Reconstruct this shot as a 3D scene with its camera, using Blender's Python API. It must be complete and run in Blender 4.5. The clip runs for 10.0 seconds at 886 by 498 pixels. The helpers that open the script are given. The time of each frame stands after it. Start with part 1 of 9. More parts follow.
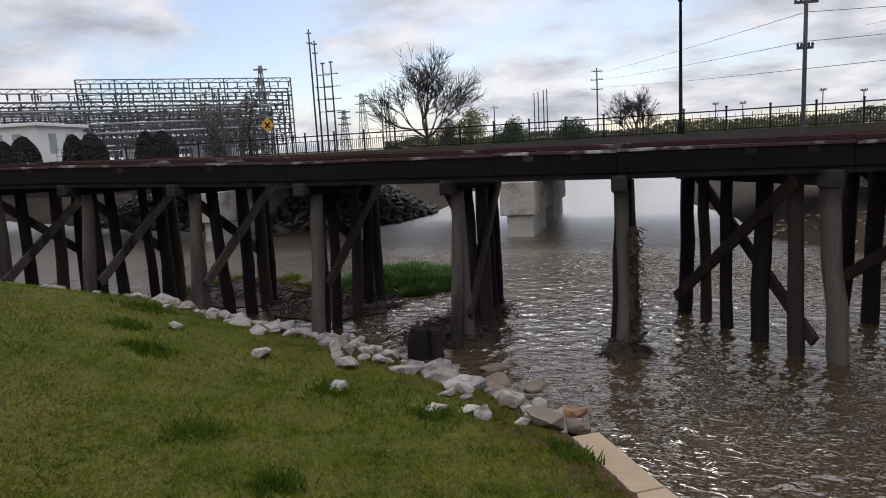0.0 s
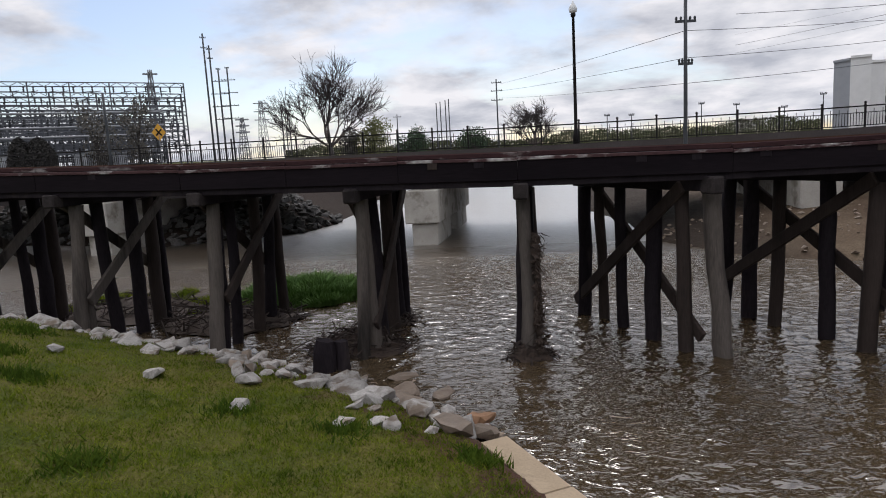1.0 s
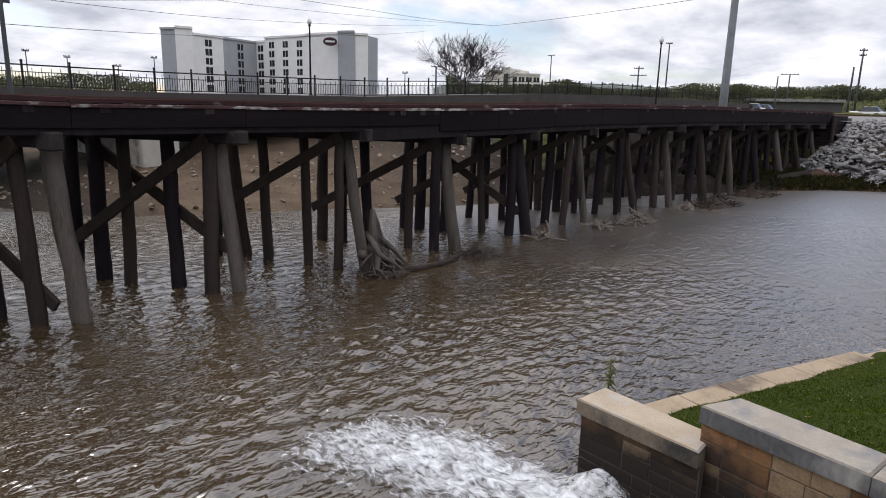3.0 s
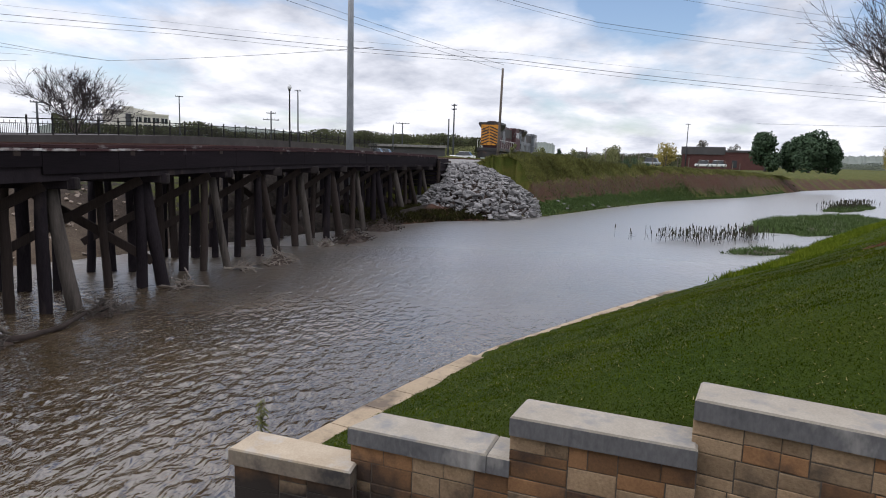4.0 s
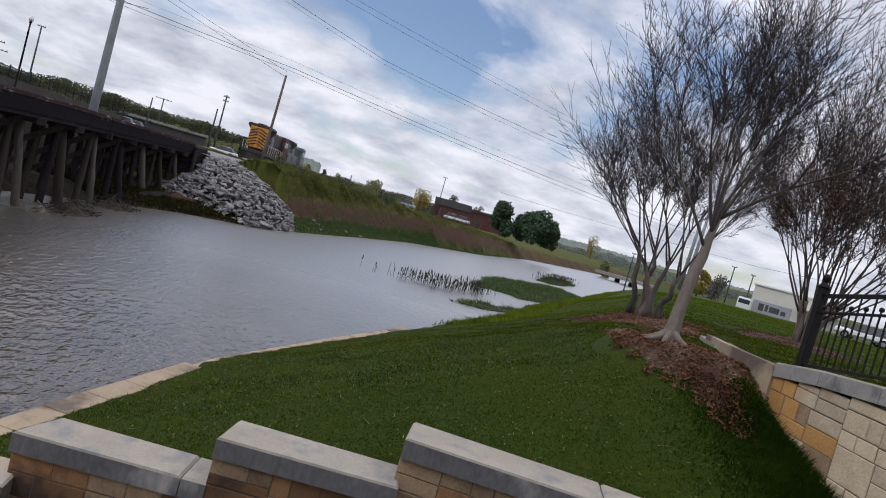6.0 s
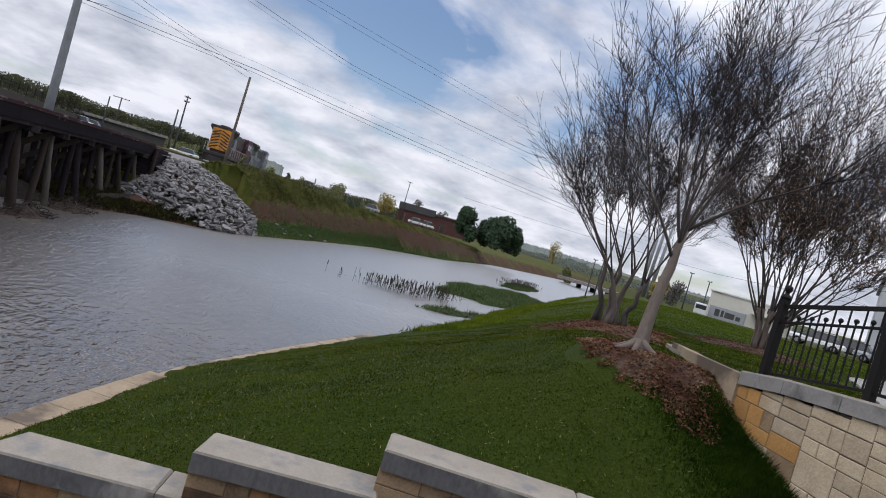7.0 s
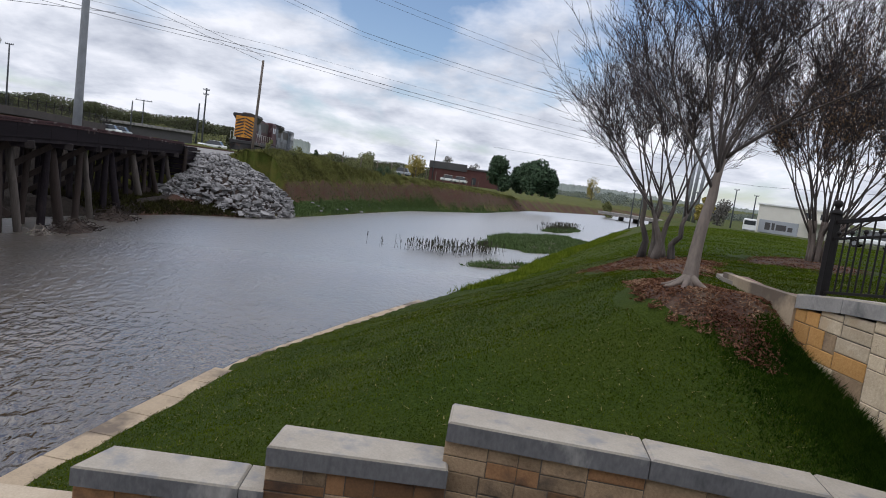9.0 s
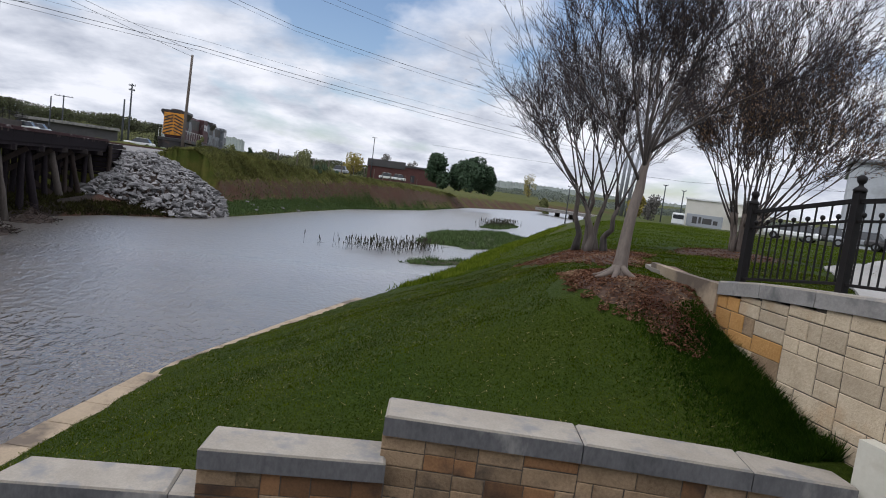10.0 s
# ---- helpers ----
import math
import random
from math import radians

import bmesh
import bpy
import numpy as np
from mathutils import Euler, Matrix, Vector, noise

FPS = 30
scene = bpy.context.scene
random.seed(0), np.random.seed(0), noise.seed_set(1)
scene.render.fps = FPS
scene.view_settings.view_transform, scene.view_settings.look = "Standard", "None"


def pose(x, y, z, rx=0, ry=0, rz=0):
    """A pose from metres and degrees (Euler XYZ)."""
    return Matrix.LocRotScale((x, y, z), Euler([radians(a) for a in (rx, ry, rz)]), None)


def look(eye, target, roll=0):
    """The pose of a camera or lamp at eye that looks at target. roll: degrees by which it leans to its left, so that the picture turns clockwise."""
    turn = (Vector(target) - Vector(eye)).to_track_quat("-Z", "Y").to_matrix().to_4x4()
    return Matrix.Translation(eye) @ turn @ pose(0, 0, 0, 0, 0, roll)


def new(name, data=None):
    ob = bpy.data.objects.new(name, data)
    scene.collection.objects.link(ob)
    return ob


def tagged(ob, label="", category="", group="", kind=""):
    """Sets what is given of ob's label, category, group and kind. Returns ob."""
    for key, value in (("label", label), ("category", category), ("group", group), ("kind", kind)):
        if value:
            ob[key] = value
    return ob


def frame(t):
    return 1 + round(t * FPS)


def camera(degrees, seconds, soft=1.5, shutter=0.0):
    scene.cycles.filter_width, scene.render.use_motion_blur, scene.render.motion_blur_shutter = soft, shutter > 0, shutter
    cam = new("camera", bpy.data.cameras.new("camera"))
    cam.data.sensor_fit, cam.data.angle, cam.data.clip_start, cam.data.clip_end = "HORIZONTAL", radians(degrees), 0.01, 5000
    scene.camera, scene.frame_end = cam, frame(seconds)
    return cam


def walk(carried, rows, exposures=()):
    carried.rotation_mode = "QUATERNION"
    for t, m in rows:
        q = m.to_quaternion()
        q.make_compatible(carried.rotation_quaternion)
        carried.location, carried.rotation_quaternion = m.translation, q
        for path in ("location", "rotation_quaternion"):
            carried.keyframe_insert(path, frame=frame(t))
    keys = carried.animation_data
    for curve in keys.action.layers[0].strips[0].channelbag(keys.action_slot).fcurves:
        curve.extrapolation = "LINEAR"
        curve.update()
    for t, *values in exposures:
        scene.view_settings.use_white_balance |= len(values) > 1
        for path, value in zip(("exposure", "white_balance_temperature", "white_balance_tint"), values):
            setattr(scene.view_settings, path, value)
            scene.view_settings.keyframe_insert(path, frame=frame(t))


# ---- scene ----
# Camera: hand-held, turning on the spot from the trestle round to the lawn.
cam = camera(69.73, 10.0, soft=1.0)


def aim(x, y, z, heading, pitch, roll):
    a, p = radians(heading), radians(pitch)
    return look((x, y, z), (x + math.cos(a) * math.cos(p), y + math.sin(a) * math.cos(p), z + math.sin(p)), roll)


PATH = [
    (0, aim(-0.044, -0.006, 5.112, 108.375, -8.355, -3.243)),
    (0.5, aim(-0.053, 0.033, 5.109, 105.050, -8.402, -3.560)),
    (1, aim(-0.068, 0.101, 5.083, 99.782, -8.030, -3.198)),
    (1.5, aim(-0.053, 0.131, 5.106, 92.694, -8.380, -2.638)),
    (2, aim(0.055, 0.033, 5.157, 80.204, -11.290, -1.884)),
    (2.2, aim(0.153, 0.018, 5.108, 74.822, -12.164, -1.463)),
    (3.3, aim(-0.183, 0.027, 5.038, 33.708, -12.089, 1.731)),
    (3.5, aim(-0.157, -0.013, 5.022, 27.358, -11.852, 1.570)),
    (4, aim(-0.033, -0.113, 4.990, 13.602, -7.884, 1.610)),
    (4.5, aim(-0.029, -0.275, 5.022, 0.973, -3.890, 2.400)),
    (5, aim(-0.081, -0.256, 5.098, -11.992, -3.349, 4.613)),
    (5.5, aim(0.021, -0.207, 5.080, -14.535, -2.810, 9.502)),
    (6, aim(0.080, -0.066, 5.010, -8.360, -2.657, 15.668)),
    (7.3, aim(0.061, 0.227, 5.038, -11.882, -1.168, 16.245)),
    (7.5, aim(0.108, 0.277, 5.022, -10.101, -3.135, 16.594)),
    (8, aim(0.189, 0.257, 5.101, -6.166, -7.734, 11.968)),
    (8.5, aim(0.162, 0.215, 5.145, -4.738, -8.281, 10.040)),
    (9, aim(0.066, 0.142, 5.234, -8.776, -6.052, 7.813)),
    (9.5, aim(0.104, 0.077, 5.185, -13.507, -6.973, 8.840)),
    (10, aim(0.058, 0.069, 5.187, -14.182, -5.534, 7.387)),
]
EXPOSURES = [(0.0, -0.16, 6400, 14), (1.5, -0.14, 6400, 14), (2.2, -0.06, 6400, 15), (3.4, 0.14, 6300, 14), (4.1, 0.10, 6250, 14), (4.6, -0.06, 6200, 14), (5.2, -0.15, 6150, 15), (7.4, -0.17, 6120, 14), (8.5, -0.06, 6110, 13), (10.0, -0.08, 6100, 13)]
walk(cam, PATH, EXPOSURES)


# World: a bright sky of broken cloud with a few blue gaps, and a weak sun behind it.
SUN_AZ, SUN_EL = 100.0, 50.0
world = bpy.data.worlds.new("sky")
scene.world = world
world.use_nodes = True
wt = world.node_tree
wt.nodes.clear()


def wnode(kind, **values):
    n = wt.nodes.new(kind)
    for key, v in values.items():
        n.inputs[key].default_value = v
    return n


sky = wt.nodes.new("ShaderNodeTexSky")
sky.sky_type, sky.sun_disc = "NISHITA", False
sky.sun_elevation, sky.sun_rotation = radians(SUN_EL), radians(90 - SUN_AZ)
sky_gain = wt.nodes.new("ShaderNodeVectorMath")
sky_gain.operation = "SCALE"
sky_gain.inputs["Scale"].default_value = 0.135
wt.links.new(sky.outputs[0], sky_gain.inputs[0])
coord = wt.nodes.new("ShaderNodeTexCoord")
split = wt.nodes.new("ShaderNodeSeparateXYZ")
wt.links.new(coord.outputs["Generated"], split.inputs[0])
lift = wt.nodes.new("ShaderNodeMath")
lift.operation = "ADD"
lift.inputs[1].default_value = 0.24
wt.links.new(split.outputs["Z"], lift.inputs[0])
lift2 = wt.nodes.new("ShaderNodeMath")
lift2.operation = "MAXIMUM"
lift2.inputs[1].default_value = 0.06
wt.links.new(lift.outputs[0], lift2.inputs[0])
flat = wt.nodes.new("ShaderNodeCombineXYZ")
for axis in "XY":
    d = wt.nodes.new("ShaderNodeMath")
    d.operation = "DIVIDE"
    wt.links.new(split.outputs[axis], d.inputs[0])
    wt.links.new(lift2.outputs[0], d.inputs[1])
    wt.links.new(d.outputs[0], flat.inputs[axis])
flat.inputs["Z"].default_value = 3.4
cover = wnode("ShaderNodeTexNoise", Scale=0.95, Detail=8.0, Roughness=0.55, Distortion=0.25)
puff = wnode("ShaderNodeTexNoise", Scale=2.9, Detail=9.0, Roughness=0.56, Distortion=0.12)
for n in (cover, puff):
    wt.links.new(flat.outputs[0], n.inputs["Vector"])
mask = wt.nodes.new("ShaderNodeValToRGB")
mask.color_ramp.elements[0].position, mask.color_ramp.elements[1].position = 0.375, 0.49
# the cloud opens on blue in a few gaps
opened = cover.outputs[0]
for az, up, wide, deep in ((139, 10.0, 9, 0.085), (124, 14.0, 8, 0.10), (-3, 13.5, 6, 0.085), (8, 17, 6, 0.05), (20, 30, 14, 0.08), (170, 35, 16, 0.08)):
    gap = wt.nodes.new("ShaderNodeVectorMath")
    gap.operation = "DOT_PRODUCT"
    wt.links.new(coord.outputs["Generated"], gap.inputs[0])
    gap.inputs[1].default_value = (math.cos(radians(az)) * math.cos(radians(up)), math.sin(radians(az)) * math.cos(radians(up)), math.sin(radians(up)))
    fade = wnode("ShaderNodeMapRange", **{"From Min": math.cos(radians(wide)), "From Max": 1.0, "To Min": 0.0, "To Max": deep})
    wt.links.new(gap.outputs["Value"], fade.inputs["Value"])
    less = wt.nodes.new("ShaderNodeMath")
    less.operation = "SUBTRACT"
    wt.links.new(opened, less.inputs[0])
    wt.links.new(fade.outputs[0], less.inputs[1])
    opened = less.outputs[0]
wt.links.new(opened, mask.inputs[0])
shade = wt.nodes.new("ShaderNodeValToRGB")
e = shade.color_ramp.elements
e[0].position, e[0].color = 0.32, (0.52, 0.55, 0.61, 1)
e[1].position, e[1].color = 0.62, (1.0, 1.0, 1.01, 1)
mid = e.new(0.49)
mid.color = (0.79, 0.81, 0.845, 1)
wt.links.new(puff.outputs[0], shade.inputs[0])
blend = wt.nodes.new("ShaderNodeMix")
blend.data_type = "RGBA"
wt.links.new(mask.outputs[0], blend.inputs["Factor"])
wt.links.new(sky_gain.outputs[0], blend.inputs["A"])
wt.links.new(shade.outputs[0], blend.inputs["B"])
# the cloud glows round the hidden sun
aim_at = wt.nodes.new("ShaderNodeVectorMath")
aim_at.operation = "DOT_PRODUCT"
wt.links.new(coord.outputs["Generated"], aim_at.inputs[0])
aim_at.inputs[1].default_value = (math.cos(radians(SUN_AZ)) * math.cos(radians(SUN_EL)), math.sin(radians(SUN_AZ)) * math.cos(radians(SUN_EL)), math.sin(radians(SUN_EL)))
near = wt.nodes.new("ShaderNodeMapRange")
near.interpolation_type = "SMOOTHSTEP"
near.inputs["From Min"].default_value, near.inputs["From Max"].default_value = 0.84, 1.0
near.inputs["To Min"].default_value, near.inputs["To Max"].default_value = 1.0, 1.2
wt.links.new(aim_at.outputs["Value"], near.inputs["Value"])
back = wnode("ShaderNodeBackground", Strength=1.0)
# and grows brighter towards the zenith, as a clouded sky does
zenith = wt.nodes.new("ShaderNodeMapRange")
zenith.interpolation_type = "SMOOTHSTEP"
zenith.inputs["From Min"].default_value, zenith.inputs["From Max"].default_value = 0.24, 0.75
zenith.inputs["To Min"].default_value, zenith.inputs["To Max"].default_value = 1.0, 1.9
wt.links.new(split.outputs["Z"], zenith.inputs["Value"])
both = wt.nodes.new("ShaderNodeMath")
both.operation = "MULTIPLY"
wt.links.new(near.outputs[0], both.inputs[0])
wt.links.new(zenith.outputs[0], both.inputs[1])
wt.links.new(both.outputs[0], back.inputs["Strength"])
wt.links.new(blend.outputs["Result"], back.inputs["Color"])
wout = wt.nodes.new("ShaderNodeOutputWorld")
wt.links.new(back.outputs[0], wout.inputs[0])

sun = new("sun", bpy.data.lights.new("sun", "SUN"))
sun.data.energy, sun.data.angle, sun.data.color = 0.7, radians(14), (1.0, 0.96, 0.9)
a, el = radians(SUN_AZ), radians(SUN_EL)
sun.matrix_world = look((math.cos(a) * math.cos(el) * 90, math.sin(a) * math.cos(el) * 90, math.sin(el) * 90), (0, 0, 0))


# ---- tools: mesh gathering, things and parts, materials ----
rng = random.Random(7)
nrng = np.random.default_rng(7)


class Shape:
    """Gathers vertices and faces of one mesh."""

    def __init__(self):
        self.v, self.f = [], []

    def add(self, verts, faces):
        n = len(self.v)
        self.v.extend(tuple(v) for v in verts)
        self.f.extend(tuple(i + n for i in f) for f in faces)
        return self

    def box(self, lo, hi, m=None, chamfer=0.0):
        (x0, y0, z0), (x1, y1, z1) = lo, hi
        c = min(chamfer, (x1 - x0) / 3, (y1 - y0) / 3, (z1 - z0) / 3)
        if c <= 0:
            vs = [(x, y, z) for z in (z0, z1) for x, y in ((x0, y0), (x1, y0), (x1, y1), (x0, y1))]
            fs = [(0, 3, 2, 1), (4, 5, 6, 7), (0, 1, 5, 4), (1, 2, 6, 5), (2, 3, 7, 6), (3, 0, 4, 7)]
        else:
            vs, fs = [], []
            for z, k in ((z0, c), (z0 + c, 0), (z1 - c, 0), (z1, c)):
                vs += [(x0 + k, y0 + c, z), (x0 + c, y0 + k, z), (x1 - c, y0 + k, z), (x1 - k, y0 + c, z),
                       (x1 - k, y1 - c, z), (x1 - c, y1 - k, z), (x0 + c, y1 - k, z), (x0 + k, y1 - c, z)]
            fs = [tuple(range(7, -1, -1)), tuple(range(24, 32))]
            for r in range(3):
                fs += [(r * 8 + i, r * 8 + (i + 1) % 8, r * 8 + 8 + (i + 1) % 8, r * 8 + 8 + i) for i in range(8)]
        if m is not None:
            vs = [m @ Vector(v) for v in vs]
        return self.add(vs, fs)

    def beam(self, a, b, w, h, chamfer=0.0, up=(0, 0, 1)):
        """A squared timber from a to b, w wide and h deep."""
        a, b = Vector(a), Vector(b)
        d = (b - a).normalized()
        side = d.cross(Vector(up))
        side = side.normalized() if side.length > 1e-4 else Vector((1, 0, 0))
        top = side.cross(d)
        m = Matrix((d, side, top)).transposed().to_4x4()
        m.translation = a
        return self.box((0, -w / 2, -h / 2), ((b - a).length, w / 2, h / 2), m, chamfer)

    def tube(self, pts, radii, n=8, rough=0.0):
        """A round bar along points, with a radius at each."""
        pts = [Vector(p) for p in pts]
        base, ref = len(self.v), None
        for i, p in enumerate(pts):
            d = (pts[min(i + 1, len(pts) - 1)] - pts[max(i - 1, 0)]).normalized()
            if ref is None:
                ref = d.orthogonal().normalized()
            u = (ref - d * ref.dot(d)).normalized()
            w, ref = d.cross(u), u
            for k in range(n):
                a, r = 2 * math.pi * k / n, radii[i] * (1 + rough * (rng.random() - 0.5))
                self.v.append(tuple(p + u * (math.cos(a) * r) + w * (math.sin(a) * r)))
        for i in range(len(pts) - 1):
            o = base + i * n
            self.f.extend((o + k, o + (k + 1) % n, o + n + (k + 1) % n, o + n + k) for k in range(n))
        self.f.append(tuple(base + k for k in range(n - 1, -1, -1)))
        self.f.append(tuple(base + (len(pts) - 1) * n + k for k in range(n)))
        return self

    def lathe(self, profile, centre, n=12):
        """Turned about an upright axis: rows of (radius, height)."""
        cx, cy, cz = centre
        base = len(self.v)
        for r, z in profile:
            self.v.extend((cx + math.cos(2 * math.pi * k / n) * r, cy + math.sin(2 * math.pi * k / n) * r, cz + z) for k in range(n))
        for i in range(len(profile) - 1):
            o = base + i * n
            self.f.extend((o + k, o + (k + 1) % n, o + n + (k + 1) % n, o + n + k) for k in range(n))
        self.f.append(tuple(base + k for k in range(n - 1, -1, -1)))
        self.f.append(tuple(base + (len(profile) - 1) * n + k for k in range(n)))
        return self

    def prism(self, outline, z0, z1):
        """An upright prism over an outline in plan (counter-clockwise)."""
        n = len(outline)
        vs = [(x, y, z0) for x, y in outline] + [(x, y, z1) for x, y in outline]
        fs = [tuple(range(n - 1, -1, -1)), tuple(range(n, 2 * n))] + [(i, (i + 1) % n, n + (i + 1) % n, n + i) for i in range(n)]
        return self.add(vs, fs)

    def stone(self, centre, size, turn=0.0, seed=0, points=15):
        """A broken rock: the hull of points scattered over a squarish lump."""
        r = random.Random(seed)
        bm = bmesh.new()
        for _ in range(points):
            d = Vector((r.gauss(0, 1), r.gauss(0, 1), r.gauss(0, 1))).normalized()
            d /= max(abs(d.x), abs(d.y), abs(d.z)) ** 0.55
            bm.verts.new(d * r.uniform(0.78, 1.0))
        out = bmesh.ops.convex_hull(bm, input=bm.verts)
        bmesh.ops.delete(bm, geom=[v for v in bm.verts if not v.link_faces], context="VERTS")
        bm.verts.index_update()
        m = Matrix.Translation(centre) @ Euler((r.uniform(-0.4, 0.4), r.uniform(-0.4, 0.4), turn)).to_matrix().to_4x4() @ Matrix.Diagonal((*size, 1))
        vs = [m @ v.co for v in bm.verts]
        fs = [tuple(v.index for v in f.verts) for f in bm.faces]
        bm.free()
        return self.add(vs, fs)

    def mesh(self, name, smooth=False):
        me = bpy.data.meshes.new(name)
        me.from_pydata(self.v, [], self.f)
        if smooth:
            me.polygons.foreach_set("use_smooth", [True] * len(me.polygons))
        me.update()
        return me


def thing(name, label, category, group="", kind="", at=(0, 0, 0)):
    """A top-level Empty that carries its parts."""
    ob = new(name)
    ob.location = at
    return tagged(ob, label, category, group, kind)


def part(name, shape, material, parent, label="", smooth=False):
    """One mesh object under a thing or part; the shape is given in world metres."""
    me = shape.mesh(name, smooth) if isinstance(shape, Shape) else shape
    if material and not me.materials:
        me.materials.append(material)
    ob = new(name, me)
    if parent is not None:
        ob.parent = parent
        ob.matrix_parent_inverse = undo(parent)
    if label:
        ob["label"] = label
    return ob


def undo(parent):
    """What takes a thing's place off its parts, whose shapes stand in world metres already."""
    return Matrix.Translation(-parent.location) if parent.parent is None else Matrix()


def solo(name, shape, material, label, category, group="", kind="", smooth=False):
    """A thing that is a single mesh."""
    return tagged(part(name, shape, material, None, "", smooth), label, category, group, kind)


def piece(name, me, parent, m, material=None):
    """An object of its own on a shared mesh, placed in the world by m."""
    ob = new(name, me)
    ob.parent = parent
    ob.matrix_parent_inverse = undo(parent)
    ob.matrix_basis = m
    return ob


def material(name, dark, light, rough=0.85, scale=3.0, fine=30.0, bump=0.25, metal=0.0, stain=None, stain_scale=0.6, stain_amount=0.5, spread=0.25, stretch=(1, 1, 1), specular=0.4, per_piece=0.0, waterline=0.0):
    """A surface whose colour runs from dark to light over two scales of grain, with stains, wear and relief."""
    mt = bpy.data.materials.new(name)
    mt.use_nodes = True
    t = mt.node_tree
    b = t.nodes["Principled BSDF"]
    geo = t.nodes.new("ShaderNodeNewGeometry")
    mp = t.nodes.new("ShaderNodeMapping")
    mp.inputs["Scale"].default_value = stretch
    t.links.new(geo.outputs["Position"], mp.inputs["Vector"])

    def nz(s, detail=5.0):
        n = t.nodes.new("ShaderNodeTexNoise")
        n.inputs["Scale"].default_value, n.inputs["Detail"].default_value, n.inputs["Roughness"].default_value = s, detail, 0.6
        t.links.new(mp.outputs[0], n.inputs["Vector"])
        return n

    big, small = nz(scale), nz(fine, 3.0)
    add = t.nodes.new("ShaderNodeMath")
    add.operation = "MULTIPLY_ADD"
    add.inputs[1].default_value = 0.45
    t.links.new(small.outputs[0], add.inputs[0])
    half = t.nodes.new("ShaderNodeMath")
    half.operation = "MULTIPLY"
    half.inputs[1].default_value = 0.55
    t.links.new(big.outputs[0], half.inputs[0])
    t.links.new(half.outputs[0], add.inputs[2])
    ramp = t.nodes.new("ShaderNodeValToRGB")
    ramp.color_ramp.elements[0].position, ramp.color_ramp.elements[1].position = 0.5 - spread, 0.5 + spread
    ramp.color_ramp.elements[0].color, ramp.color_ramp.elements[1].color = (*dark, 1), (*light, 1)
    t.links.new(add.outputs[0], ramp.inputs[0])
    col = ramp.outputs[0]
    if stain:
        s = nz(stain_scale, 6.0)
        sr = t.nodes.new("ShaderNodeValToRGB")
        sr.color_ramp.elements[0].position, sr.color_ramp.elements[1].position = 0.62 - 0.3 * stain_amount, 0.75 - 0.3 * stain_amount
        t.links.new(s.outputs[0], sr.inputs[0])
        mx = t.nodes.new("ShaderNodeMix")
        mx.data_type = "RGBA"
        t.links.new(sr.outputs[0], mx.inputs["Factor"])
        t.links.new(col, mx.inputs["A"])
        mx.inputs["B"].default_value = (*stain, 1)
        col = mx.outputs["Result"]
    if per_piece:
        info = t.nodes.new("ShaderNodeObjectInfo")
        hs = t.nodes.new("ShaderNodeHueSaturation")
        rg = t.nodes.new("ShaderNodeMapRange")
        rg.inputs["To Min"].default_value, rg.inputs["To Max"].default_value = 1 - per_piece, 1 + per_piece
        t.links.new(info.outputs["Random"], rg.inputs["Value"])
        t.links.new(rg.outputs[0], hs.inputs["Value"])
        t.links.new(col, hs.inputs["Color"])
        col = hs.outputs[0]
    if waterline:
        # a ragged band of wet algae above the water
        xyz = t.nodes.new("ShaderNodeSeparateXYZ")
        t.links.new(geo.outputs["Position"], xyz.inputs[0])
        sag = t.nodes.new("ShaderNodeMath")
        sag.operation = "MULTIPLY_ADD"
        sag.inputs[1].default_value = -1.1
        t.links.new(nz(1.3, 5.0).outputs[0], sag.inputs[0])
        t.links.new(xyz.outputs["Z"], sag.inputs[2])
        band = t.nodes.new("ShaderNodeMapRange")
        band.inputs["From Min"].default_value, band.inputs["From Max"].default_value = waterline - 0.75, waterline - 0.35
        band.inputs["To Min"].default_value, band.inputs["To Max"].default_value = 1.0, 0.0
        t.links.new(sag.outputs[0], band.inputs["Value"])
        wm = t.nodes.new("ShaderNodeMix")
        wm.data_type = "RGBA"
        t.links.new(band.outputs[0], wm.inputs["Factor"])
        t.links.new(col, wm.inputs["A"])
        wm.inputs["B"].default_value = (0.022, 0.016, 0.012, 1)
        col = wm.outputs["Result"]
    t.links.new(col, b.inputs["Base Color"])
    rr = t.nodes.new("ShaderNodeMapRange")
    rr.inputs["To Min"].default_value, rr.inputs["To Max"].default_value = max(0.03, rough - 0.12), min(1.0, rough + 0.1)
    t.links.new(small.outputs[0], rr.inputs["Value"])
    t.links.new(rr.outputs[0], b.inputs["Roughness"])
    b.inputs["Metallic"].default_value = metal
    b.inputs["Specular IOR Level"].default_value = specular
    if bump:
        bp = t.nodes.new("ShaderNodeBump")
        bp.inputs["Strength"].default_value, bp.inputs["Distance"].default_value = bump, 0.02
        t.links.new(add.outputs[0], bp.inputs["Height"])
        t.links.new(bp.outputs[0], b.inputs["Normal"])
    return mt


